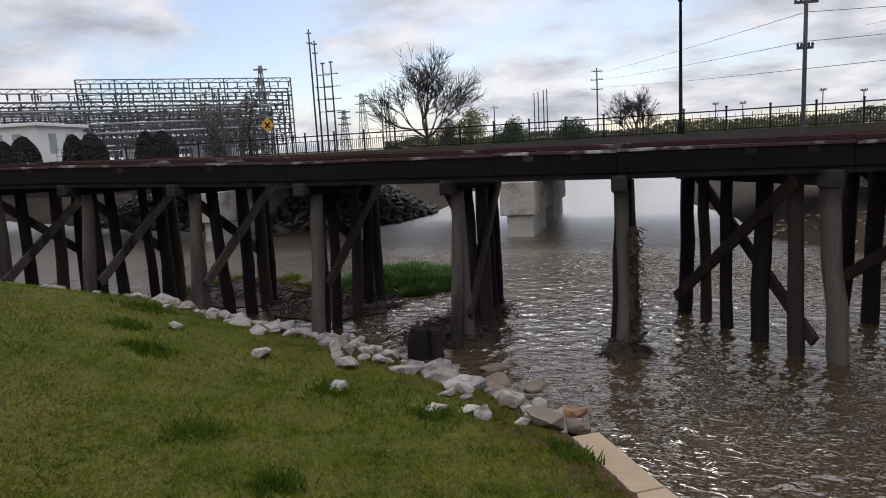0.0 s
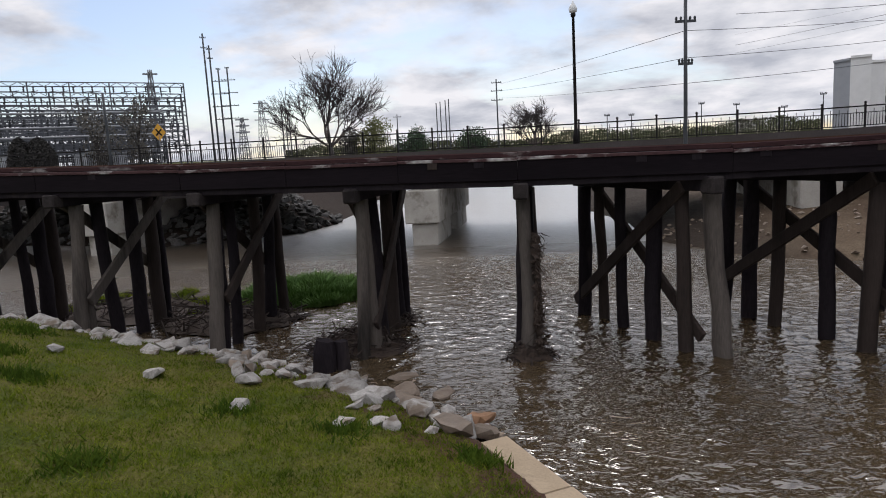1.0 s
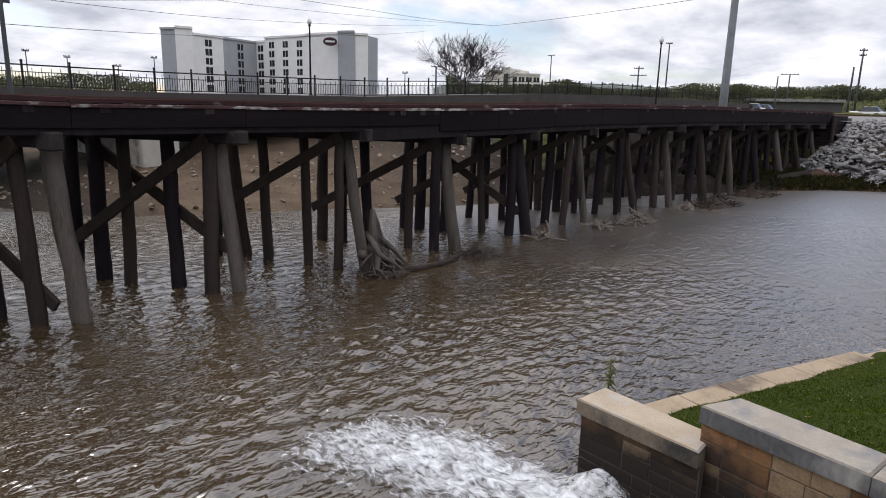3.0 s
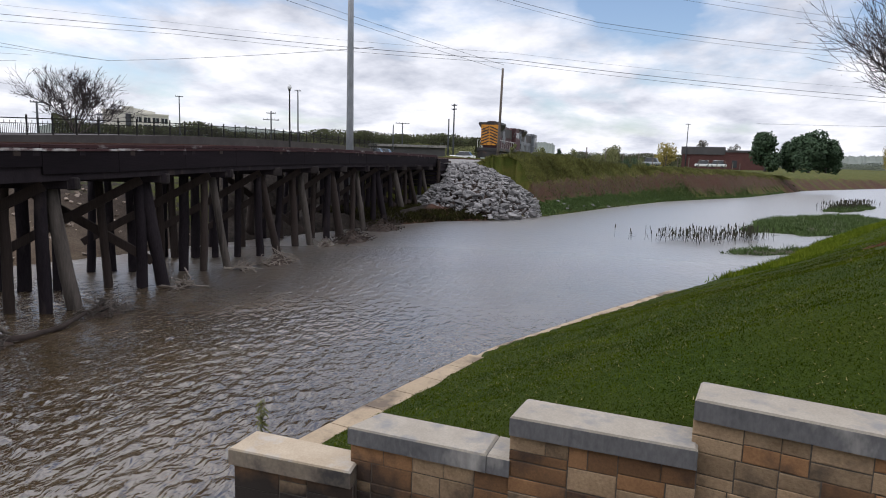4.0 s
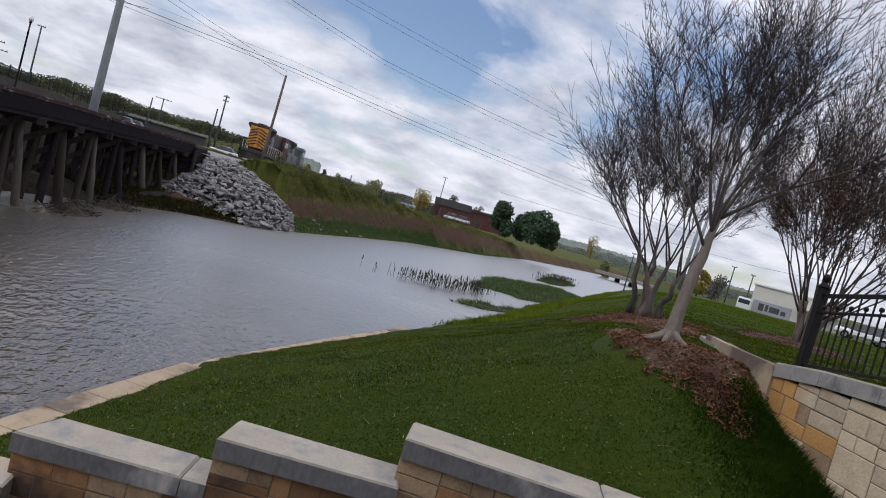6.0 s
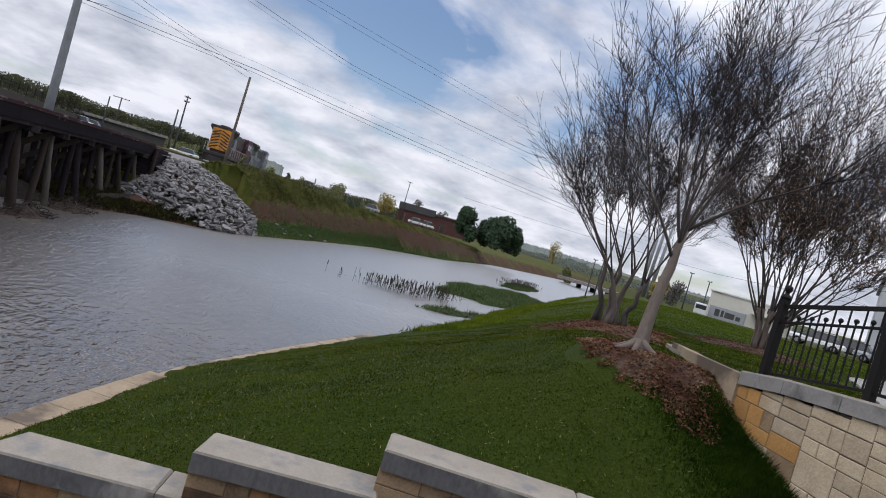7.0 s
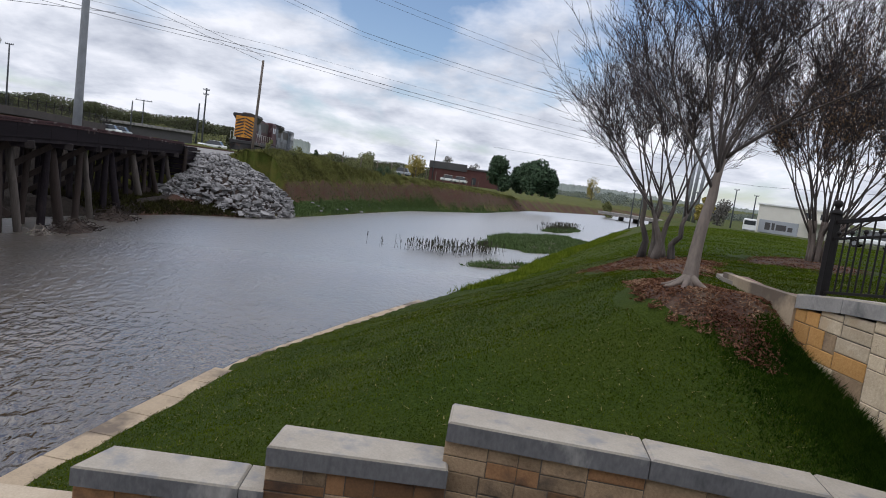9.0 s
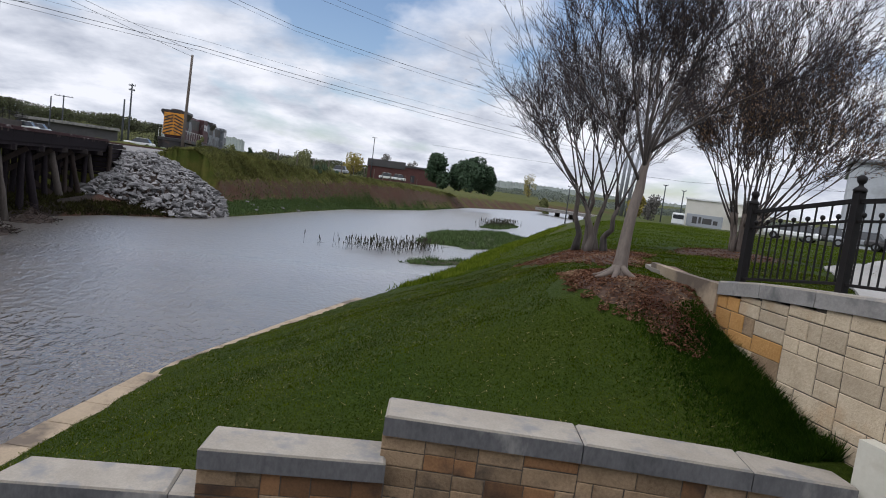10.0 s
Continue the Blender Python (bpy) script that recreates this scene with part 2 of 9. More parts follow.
def blade_material(name, colours, patch=0.8, fine=6.0, glow=0.35):
    """Grass or leaves: colours in patches at two scales, light passing partly through the blade."""
    mt = bpy.data.materials.new(name)
    mt.use_nodes = True
    t = mt.node_tree
    t.nodes.clear()
    geo = t.nodes.new("ShaderNodeNewGeometry")
    total = None
    for scale, gain in ((patch, 0.62), (fine, 0.38)):
        n = t.nodes.new("ShaderNodeTexNoise")
        n.inputs["Scale"].default_value, n.inputs["Detail"].default_value, n.inputs["Roughness"].default_value = scale, 4.0, 0.6
        t.links.new(geo.outputs["Position"], n.inputs["Vector"])
        m = t.nodes.new("ShaderNodeMath")
        m.operation = "MULTIPLY_ADD"
        m.inputs[1].default_value, m.inputs[2].default_value = gain, 0.0
        t.links.new(n.outputs[0], m.inputs[0])
        if total is not None:
            t.links.new(total, m.inputs[2])
        total = m.outputs[0]
    # single blades differ a little from their neighbours
    m = t.nodes.new("ShaderNodeMath")
    m.operation = "MULTIPLY_ADD"
    m.inputs[1].default_value = 0.16
    t.links.new(geo.outputs["Random Per Island"], m.inputs[0])
    t.links.new(total, m.inputs[2])
    ramp = t.nodes.new("ShaderNodeValToRGB")
    el = ramp.color_ramp.elements
    lo, hi = 0.42, 0.74
    el[0].position, el[0].color = lo, (*colours[0], 1)
    el[1].position, el[1].color = hi, (*colours[-1], 1)
    for k, c in enumerate(colours[1:-1]):
        el.new(lo + (hi - lo) * (k + 1) / (len(colours) - 1)).color = (*c, 1)
    t.links.new(m.outputs[0], ramp.inputs[0])
    d, g = t.nodes.new("ShaderNodeBsdfDiffuse"), t.nodes.new("ShaderNodeBsdfTranslucent")
    mix = t.nodes.new("ShaderNodeMixShader")
    mix.inputs[0].default_value = glow
    for n in (d, g):
        t.links.new(ramp.outputs[0], n.inputs["Color"])
    t.links.new(d.outputs[0], mix.inputs[1])
    t.links.new(g.outputs[0], mix.inputs[2])
    out = t.nodes.new("ShaderNodeOutputMaterial")
    t.links.new(mix.outputs[0], out.inputs[0])
    return mt


# ---- materials ----
M = {}
M["creosote"] = material("creosote_timber", (0.009, 0.007, 0.009), (0.032, 0.026, 0.029), 0.85, 2.0, 22, 0.5, stain=(0.045, 0.036, 0.034), stain_scale=1.6, stain_amount=0.12, stretch=(1, 1, 0.25), specular=0.06)
M["grey_pile"] = material("weathered_pile", (0.040, 0.034, 0.030), (0.14, 0.118, 0.102), 0.9, 2.5, 30, 0.6, stain=(0.02, 0.017, 0.015), stain_scale=1.1, stain_amount=0.35, stretch=(1, 1, 0.12), specular=0.2)
M["brown_pile"] = material("brown_pile", (0.015, 0.011, 0.0095), (0.057, 0.042, 0.036), 0.9, 2.5, 30, 0.6, stretch=(1, 1, 0.12), specular=0.2)
M["deck_edge"] = material("weathered_deck_timber", (0.016, 0.008, 0.009), (0.065, 0.030, 0.030), 0.9, 1.5, 16, 0.6, stain=(0.25, 0.23, 0.22), stain_scale=2.0, stain_amount=0.16, stretch=(0.4, 1, 1), specular=0.15)
M["flaked"] = material("flaking_white_paint", (0.03, 0.014, 0.015), (0.10, 0.055, 0.055), 0.9, 1.5, 16, 0.5, stain=(0.50, 0.48, 0.46), stain_scale=2.2, stain_amount=0.30, stretch=(0.5, 1, 1), specular=0.15)
M["rust"] = material("rusted_rail", (0.035, 0.018, 0.012), (0.11, 0.05, 0.03), 0.7, 3, 25, 0.3, metal=0.5)
M["concrete"] = material("concrete", (0.27, 0.25, 0.22), (0.46, 0.43, 0.38), 0.85, 1.2, 25, 0.2, stain=(0.17, 0.15, 0.12), stain_scale=0.7, stain_amount=0.35)
M["kerb"] = material("buff_concrete_kerb", (0.22, 0.165, 0.105), (0.40, 0.31, 0.21), 0.85, 1.5, 25, 0.25, stain=(0.12, 0.09, 0.065), stain_scale=0.8, stain_amount=0.45)
M["cap"] = material("cast_stone_cap", (0.205, 0.177, 0.14), (0.375, 0.332, 0.272), 0.8, 2.0, 40, 0.15, stain=(0.20, 0.19, 0.18), stain_scale=2.3, stain_amount=0.30)
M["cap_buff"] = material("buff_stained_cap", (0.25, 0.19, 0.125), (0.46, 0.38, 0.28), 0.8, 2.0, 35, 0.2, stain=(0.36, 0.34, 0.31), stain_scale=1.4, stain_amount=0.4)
M["cap_buff_side"] = material("buff_dark_cap_face", (0.07, 0.055, 0.04), (0.26, 0.21, 0.155), 0.85, 1.6, 18, 0.25, stain=(0.04, 0.036, 0.034), stain_scale=1.1, stain_amount=0.4)
M["cap_face_dark"] = material("dark_cap_face", (0.045, 0.044, 0.046), (0.17, 0.165, 0.165), 0.85, 1.6, 18, 0.25, stain=(0.34, 0.32, 0.29), stain_scale=1.1, stain_amount=0.22, stretch=(1, 1, 0.5))
M["stone_tan"] = material("tan_wall_stone", (0.115, 0.055, 0.022), (0.28, 0.150, 0.068), 0.9, 2.2, 35, 0.5, stain=(0.05, 0.030, 0.020), stain_scale=1.0, stain_amount=0.45, per_piece=0.40, waterline=0.86)
M["stone_pale"] = material("pale_wall_stone", (0.32, 0.245, 0.155), (0.58, 0.475, 0.335), 0.9, 3.0, 28, 0.9, stain=(0.40, 0.27, 0.15), stain_scale=0.9, stain_amount=0.28, per_piece=0.16)
M["concrete_dark"] = material("dark_concrete", (0.030, 0.024, 0.023), (0.080, 0.068, 0.064), 0.9, 0.8, 12, 0.2)
M["mortar"] = material("dark_mortar", (0.05, 0.042, 0.035), (0.12, 0.10, 0.08), 0.95, 4, 40, 0.3)
M["rock_pale"] = material("pale_limestone_rock", (0.15, 0.138, 0.125), (0.42, 0.395, 0.365), 0.9, 5, 30, 0.9, stain=(0.13, 0.10, 0.075), stain_scale=2.6, stain_amount=0.45, per_piece=0.30)
M["rock_wet"] = material("wet_brown_rock", (0.10, 0.075, 0.055), (0.26, 0.20, 0.15), 0.6, 3, 25, 0.5, per_piece=0.3)
M["rock_rust"] = material("rust_brown_rock", (0.16, 0.085, 0.045), (0.32, 0.18, 0.10), 0.8, 3, 25, 0.4)
M["iron"] = material("black_painted_iron", (0.006, 0.005, 0.005), (0.016, 0.013, 0.012), 0.6, 3, 40, 0.08, specular=0.2)
M["steel"] = material("galvanised_steel", (0.16, 0.165, 0.17), (0.30, 0.31, 0.32), 0.55, 1.5, 20, 0.1, metal=0.4)
M["steel_dark"] = material("dark_steel", (0.03, 0.032, 0.036), (0.075, 0.08, 0.085), 0.6, 2, 20, 0.1, metal=0.3)
M["pole_wood"] = material("pole_wood", (0.07, 0.055, 0.045), (0.17, 0.14, 0.115), 0.9, 2, 25, 0.4, stretch=(1, 1, 0.15))
M["bark"] = material("smooth_pale_bark", (0.075, 0.058, 0.047), (0.21, 0.168, 0.138), 0.8, 3.0, 20, 0.25, stain=(0.10, 0.07, 0.055), stain_scale=2.5, stain_amount=0.35, stretch=(1, 1, 0.3))
M["twig"] = material("thin_branch", (0.016, 0.012, 0.013), (0.055, 0.041, 0.041), 0.85, 3.0, 20, 0.1)
M["seed"] = material("dry_seed_heads", (0.08, 0.048, 0.028), (0.22, 0.135, 0.075), 0.9, 3.0, 20, 0.0)
M["bark_dark"] = material("dark_bark", (0.035, 0.03, 0.027), (0.09, 0.078, 0.07), 0.9, 3.0, 20, 0.3)
M["mulch"] = material("bark_mulch", (0.017, 0.008, 0.005), (0.082, 0.037, 0.021), 0.95, 6.0, 45, 0.8, stain=(0.09, 0.06, 0.04), stain_scale=1.2, stain_amount=0.4)
M["leaf_dark"] = material("evergreen_leaf", (0.012, 0.028, 0.012), (0.04, 0.075, 0.028), 0.8, 2.0, 12, 0.0)
M["leaf_green"] = material("fresh_green_leaf", (0.028, 0.055, 0.010), (0.080, 0.125, 0.024), 0.75, 1.2, 9, 0.0)
M["leaf_olive"] = material("spring_olive_leaf", (0.06, 0.07, 0.02), (0.15, 0.15, 0.045), 0.8, 1.0, 9, 0.0)
M["leaf_yellow"] = material("spring_yellow_leaf", (0.15, 0.12, 0.02), (0.30, 0.24, 0.05), 0.8, 1.0, 9, 0.0)
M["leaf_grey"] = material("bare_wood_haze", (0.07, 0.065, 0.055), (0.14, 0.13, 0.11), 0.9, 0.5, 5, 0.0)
M["reed"] = material("dead_reed", (0.014, 0.013, 0.008), (0.06, 0.055, 0.028), 0.9, 3.0, 20, 0.0)
M["white_paint"] = material("white_render", (0.60, 0.60, 0.58), (0.78, 0.78, 0.76), 0.8, 0.4, 8, 0.05)
M["grey_paint"] = material("grey_render", (0.26, 0.275, 0.29), (0.36, 0.37, 0.385), 0.8, 0.4, 8, 0.05)
M["cream"] = material("cream_cladding", (0.52, 0.49, 0.42), (0.66, 0.63, 0.55), 0.8, 0.4, 8, 0.05)
M["glass_dark"] = material("dark_window", (0.02, 0.022, 0.025), (0.05, 0.055, 0.06), 0.15, 1, 5, 0.0, specular=0.6)
M["brick_red"] = material("red_brick_far", (0.055, 0.022, 0.020), (0.11, 0.045, 0.038), 0.9, 0.6, 12, 0.1)
M["roof_dark"] = material("dark_roof", (0.045, 0.042, 0.042), (0.085, 0.08, 0.078), 0.8, 0.5, 9, 0.1)
M["asphalt"] = material("asphalt", (0.04, 0.04, 0.042), (0.075, 0.074, 0.073), 0.9, 1.0, 30, 0.2)
M["paving"] = material("pale_paving", (0.24, 0.225, 0.20), (0.38, 0.36, 0.33), 0.9, 1.0, 30, 0.15)

M["warehouse_wall"] = material("dull_white_cladding", (0.36, 0.37, 0.385), (0.50, 0.51, 0.52), 0.7, 0.4, 8, 0.05, stain=(0.30, 0.30, 0.30), stain_scale=0.3, stain_amount=0.3)
M["rock_shaded"] = material("shaded_bank_rock", (0.045, 0.042, 0.04), (0.15, 0.14, 0.13), 0.9, 3, 20, 0.5, stain=(0.03, 0.03, 0.025), stain_scale=1.5, stain_amount=0.4)
M["shrub_dusk"] = material("dusky_shrub_leaf", (0.014, 0.013, 0.012), (0.046, 0.042, 0.036), 0.85, 2.0, 12, 0.0)
M["bark_stem"] = material("grey_brown_stem_bark", (0.050, 0.040, 0.034), (0.16, 0.13, 0.108), 0.85, 3.0, 20, 0.3, stain=(0.035, 0.028, 0.025), stain_scale=2.0, stain_amount=0.4, stretch=(1, 1, 0.3))
M["limb"] = material("grey_brown_limb", (0.040, 0.031, 0.028), (0.125, 0.098, 0.085), 0.85, 3.0, 20, 0.15)
M["limb_pale"] = material("pale_brown_limb", (0.034, 0.027, 0.025), (0.105, 0.085, 0.074), 0.85, 3.0, 20, 0.2, stretch=(1, 1, 0.3))
M["edging"] = material("buff_edging", (0.15, 0.125, 0.10), (0.27, 0.235, 0.195), 0.9, 1.0, 30, 0.15)
M["stone_rust"] = material("rust_orange_wall_stone", (0.30, 0.145, 0.038), (0.50, 0.28, 0.095), 0.9, 3.0, 28, 0.9, stain=(0.42, 0.33, 0.22), stain_scale=1.0, stain_amount=0.3, per_piece=0.16)
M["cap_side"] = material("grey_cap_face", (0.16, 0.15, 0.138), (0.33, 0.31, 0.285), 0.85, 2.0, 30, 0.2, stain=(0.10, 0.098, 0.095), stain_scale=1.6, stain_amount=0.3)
M["chips"] = blade_material("loose_bark_chip", ((0.030, 0.013, 0.008), (0.085, 0.038, 0.022), (0.15, 0.080, 0.048), (0.26, 0.17, 0.11)), 1.2, 30.0, 0.0)
M["stone_mid"] = material("mid_tan_wall_stone", (0.13, 0.082, 0.043), (0.34, 0.24, 0.145), 0.9, 3.0, 28, 0.9, stain=(0.06, 0.046, 0.034), stain_scale=1.1, stain_amount=0.35, per_piece=0.30, waterline=0.78)


# ---- ground, water and kerbs ----
# The creek's edge in plan, bank by bank: near left bank, far left bank, far right bank, railway bank, lawn.
BANK_LEFT = [(1.7, 5.6), (0.9, 7.3), (-1.2, 10.4), (-3.2, 12.2), (-6.0, 14.0), (-8.5, 14.95), (-12, 15.2), (-17, 15.7), (-25, 17), (-45, 24), (-90, 42)]
BANK_FAR = [(-90, 64), (-45, 46), (-27, 41), (-19, 47), (-18.5, 53), (-24, 90), (-30, 140), (-20, 230)]
BANK_BROWN = [(30, 230), (12, 140), (5, 90), (3, 57), (5, 46), (5.5, 36), (9, 29.6), (15.5, 27), (22.5, 23.6), (32, 20.5)]
BANK_RAIL = [(44, 16.2), (51, 12.6), (54.6, 8.6), (60.5, 5.2), (66, 3.0), (78.5, -1.5), (97, -9.0), (105, -13.8), (125, -26.5), (180, -51), (235, -89), (300, -140), (420, -212)]
BANK_LAWN = [(420, -240), (300, -164), (200, -99), (143, -66), (101, -43.5), (66, -25), (47, -14.6), (35.3, -9.2), (24.5, -2.7), (15.8, 2.2), (8.1, 4.7)]
WALL_BACK = [(7.5, 4.6), (7.36, 2.8), (7.28, 0.7), (7.05, -1.3), (6.55, -3.3), (5.75, -4.95), (5.35, -6.1), (4.9, -6.55), (3.2, -6.9)]
CREEK = BANK_LEFT + BANK_FAR + BANK_BROWN + BANK_RAIL + BANK_LAWN + WALL_BACK + [(1.4, -7.2), (1.6, 1.0)]
HOLLOW = [(40, 18.6), (51, 12.6), (54.6, 8.6), (60.5, 5.2), (63.6, 5.4), (68.2, 8.9), (67.9, 10.6), (63.4, 15.0), (60.3, 15.2), (60.3, 24), (40, 24)]
WATER_Z = 0.0


def inside(px, py, poly):
    hit = np.zeros(px.shape, bool)
    for (x0, y0), (x1, y1) in zip(poly, poly[1:] + poly[:1]):
        cross = ((y0 > py) != (y1 > py)) & (px < (x1 - x0) * (py - y0) / (y1 - y0 + 1e-12) + x0)
        hit ^= cross
    return hit


def away(px, py, line):
    best = np.full(px.shape, 1e9)
    for (x0, y0), (x1, y1) in zip(line, line[1:]):
        dx, dy = x1 - x0, y1 - y0
        u = np.clip(((px - x0) * dx + (py - y0) * dy) / (dx * dx + dy * dy), 0, 1)
        best = np.minimum(best, np.hypot(px - x0 - u * dx, py - y0 - u * dy))
    return best


def ripple(px, py, size, seed=0.0):
    out = np.zeros(px.shape)
    for k, (ax, ay) in enumerate(((1.0, 0.3), (-0.5, 0.9), (0.7, -0.8), (0.2, 1.1), (-0.9, -0.4))):
        out += np.sin((px * ax + py * ay) * 6.283 / (size * (0.6 + 0.23 * k)) + 1.7 * k + seed)
    return out / 5


PROFILE = {
    "left": ([0, 0.25, 1.2, 6, 12, 20, 60], [0.05, 0.35, 0.62, 1.25, 1.9, 2.5, 4.6]),
    "far": ([0, 1, 5, 9, 20, 60], [0.0, 0.6, 2.6, 4.4, 4.9, 5.3]),
    "brown": ([0, 0.8, 4, 10, 18, 26, 60], [0.0, 0.25, 0.9, 1.7, 2.3, 4.3, 5.0]),
    "rail": ([0, 0.5, 2.2, 3.0, 5.2, 6.8, 10, 14, 60, 200], [0.0, 0.35, 1.15, 2.6, 4.9, 5.35, 5.25, 5.1, 5.4, 5.8]),
    "lawn": ([0, 0.3, 2.0, 8.3, 10.0, 13.5, 45, 120], [0.30, 0.40, 1.05, 3.75, 4.05, 4.25, 4.62, 4.75]),
}


def height(px, py):
    """The ground's height, and the weight of each bank there."""
    wet = inside(px, py, CREEK)
    lines = {"left": BANK_LEFT, "far": BANK_FAR, "brown": BANK_BROWN, "rail": BANK_BROWN[-1:] + BANK_RAIL, "lawn": BANK_LAWN}
    far = {k: away(px, py, v) for k, v in lines.items()}
    weight = {k: 1.0 / (0.05 + d) ** 5 for k, d in far.items()}
    # the lawn keeps its own slope behind the stepped wall
    lawn_side = (px > 3.0) & (py < 5.2) & (py < 6.5 - 0.2 * px)
    weight["lawn"] = np.where(lawn_side & (px < 30) & ~wet, weight["lawn"] * 1e6, weight["lawn"])
    whole = sum(weight.values())
    # the lawn falls from its line along the kerb, less steeply towards the stepped wall
    lawn_z = np.interp(away(px, py, BANK_LAWN + [(-1.8, 8.4)]), *PROFILE["lawn"])
    lawn_z = 0.35 + (lawn_z - 0.35) * (0.56 + 0.44 * np.clip((px - 6) / 3, 0, 1))
    z = sum(weight[k] / whole * (lawn_z if k == "lawn" else np.interp(far[k], *PROFILE[k])) for k in far)
    # the near left bank steepens into a crest towards the trestle
    steep = np.interp(px, [-40, -16, -13.3, -10.8, -7.6, -5], [2.6, 2.6, 2.45, 1.8, 1.15, 1.0])
    left_part = weight["left"] / whole
    z = np.where(left_part > 0.02, np.minimum(z * (1 + (steep - 1) * left_part), np.maximum(z, 3.4)), z)
    # longer soil heaped along the foot of the curved wall
    heaped = np.exp(-((py + 6.2) / 0.7) ** 2) * np.interp(px, [5.2, 5.6, 6.6, 7.4, 8.0], [0.9, 1.0, 0.9, 0.4, 0.0]) * (px > 5.0) * (px < 8.1)
    z = z + 0.26 * heaped
    # further up the creek the railway bank is a steep bare cut
    cut = np.clip((px - 84) / 22, 0, 1) * weight["rail"] / whole
    z = z * (1 - cut) + np.interp(far["rail"], [0, 0.9, 1.5, 3.4, 5, 8, 60, 200], [0.0, 0.3, 1.0, 4.4, 5.2, 5.35, 5.4, 5.8]) * cut
    # the crest of that bank rises past the abutment and falls away upstream
    crest = np.interp(px, [58, 66, 76, 84, 95, 110, 140, 185, 250], [1.0, 1.05, 1.11, 1.10, 0.97, 0.90, 0.83, 0.60, 0.55])
    crest = 1 + (crest - 1) * np.interp(far["rail"], [8, 13, 30, 70], [1.0, 0.6, 0.5, 0.0]) * (weight["rail"] / whole)
    z = z * crest
    z = z + np.where(weight["rail"] / whole > 0.5, (0.30 * ripple(px, py, 5.5, 1.0) + 0.22 * ripple(px, py, 2.1, 3.0)) * np.clip(far["rail"] / 3, 0, 1), 0)
    # the ground keeps below the gravel bed of the track, and below the deck behind the trestle
    beside = away(px, py, [(60.6, 18.1), (70, 16.0), (77, 14.9)])
    z = np.where((px > 58) & (px < 82), np.minimum(z, 4.75 + np.maximum(0, beside - 4.2) * 0.9), z)
    z = np.where((px > 6) & (px < 62) & (py > 20.5) & (py < 90), np.minimum(z, 4.55), z)
    # a low rise of mulch round the leaning tree, and the lower depot yard beyond the lawn
    z = z + 0.21 * np.exp(-((px - 9.6) / 1.3) ** 2 - ((py + 5.15) / 0.85) ** 2)
    bearing = np.degrees(np.arctan2(py, px))
    z = z - 1.25 * np.clip((np.hypot(px, py) - 85) / 30, 0, 1) * np.clip((-29 - bearing) / 3, 0, 1) * np.clip((bearing + 75) / 8, 0, 1) * np.clip((330 - np.hypot(px, py)) / 60, 0, 1)
    # a low muddy shelf under the trestle's end and beneath the riprap
    heap_foot = away(px, py, HOLLOW[1:5])
    shelf = np.where(py > 14.8, 0.95, 0.1 + 0.22 * heap_foot)
    z = np.where(inside(px, py, HOLLOW), np.minimum(z, shelf), z)
    # far behind the banks the land is level, and hills close it
    out = np.hypot(px, py)
    z += np.clip((out - 300) / 900, 0, 1) ** 1.5 * (18 + 14 * ripple(px, py, 1500.0))
    z += 0.03 * ripple(px, py, 1.7) + 0.05 * ripple(px, py, 5.0, 2.0) * np.clip(out / 20, 0, 1)
    # the bed of the creek, and the platform on which the camera stands
    shore = np.minimum.reduce(list(far.values()))
    z = np.where(wet, -0.15 - np.clip(shore, 0, 6) * 0.18, z)
    stand = np.clip(1.6 - np.hypot(px - 0.0, py + 0.6) / 3.2, 0, 1)
    z = np.where(~wet & (px < 2.2) & (py < 6), z * (1 - stand) + 3.5 * stand, z)
    # the walk behind the fence
    walk_side = np.clip((-6.55 - py) / 0.25, 0, 1) * np.clip((px - 2.0) / 0.5, 0, 1) * np.clip((9.6 - px) / 1.2, 0, 1)
    z = np.where(~wet, z * (1 - walk_side) + np.interp(px, [4, 9], [4.52, 4.18]) * walk_side, z)
    share = {k: w / whole for k, w in weight.items()}
    return z, wet, far, share


def ground_z(x, y):
    return float(height(np.array([float(x)]), np.array([float(y)]))[0][0])


def steps(*runs):
    out = []
    for lo, hi, gap in runs:
        out.extend(np.arange(lo, hi, gap))
    return out


GX = steps((-3200, -400, 200), (-400, -120, 20), (-120, -40, 4), (-40, -14, 1.0), (-14, 26, 0.28), (26, 60, 0.6), (60, 130, 0.5), (130, 320, 3), (320, 800, 40), (800, 4200, 200))
GY = steps((-3200, -400, 200), (-400, -120, 20), (-120, -40, 3), (-40, -13, 0.8), (-13, 24, 0.28), (24, 60, 0.8), (60, 130, 3), (130, 400, 15), (400, 3300, 200))
gx, gy = np.meshgrid(np.array(GX), np.array(GY), indexing="ij")
gz, wet, far, share = height(gx.ravel(), gy.ravel())
nx, ny = gx.shape
ids = np.arange(nx * ny).reshape(nx, ny)
quads = np.stack([ids[:-1, :-1], ids[1:, :-1], ids[1:, 1:], ids[:-1, 1:]], -1).reshape(-1, 4)
me = bpy.data.meshes.new("ground")
me.from_pydata(np.stack([gx.ravel(), gy.ravel(), gz], 1).tolist(), [], quads.tolist())
me.polygons.foreach_set("use_smooth", [True] * len(me.polygons))
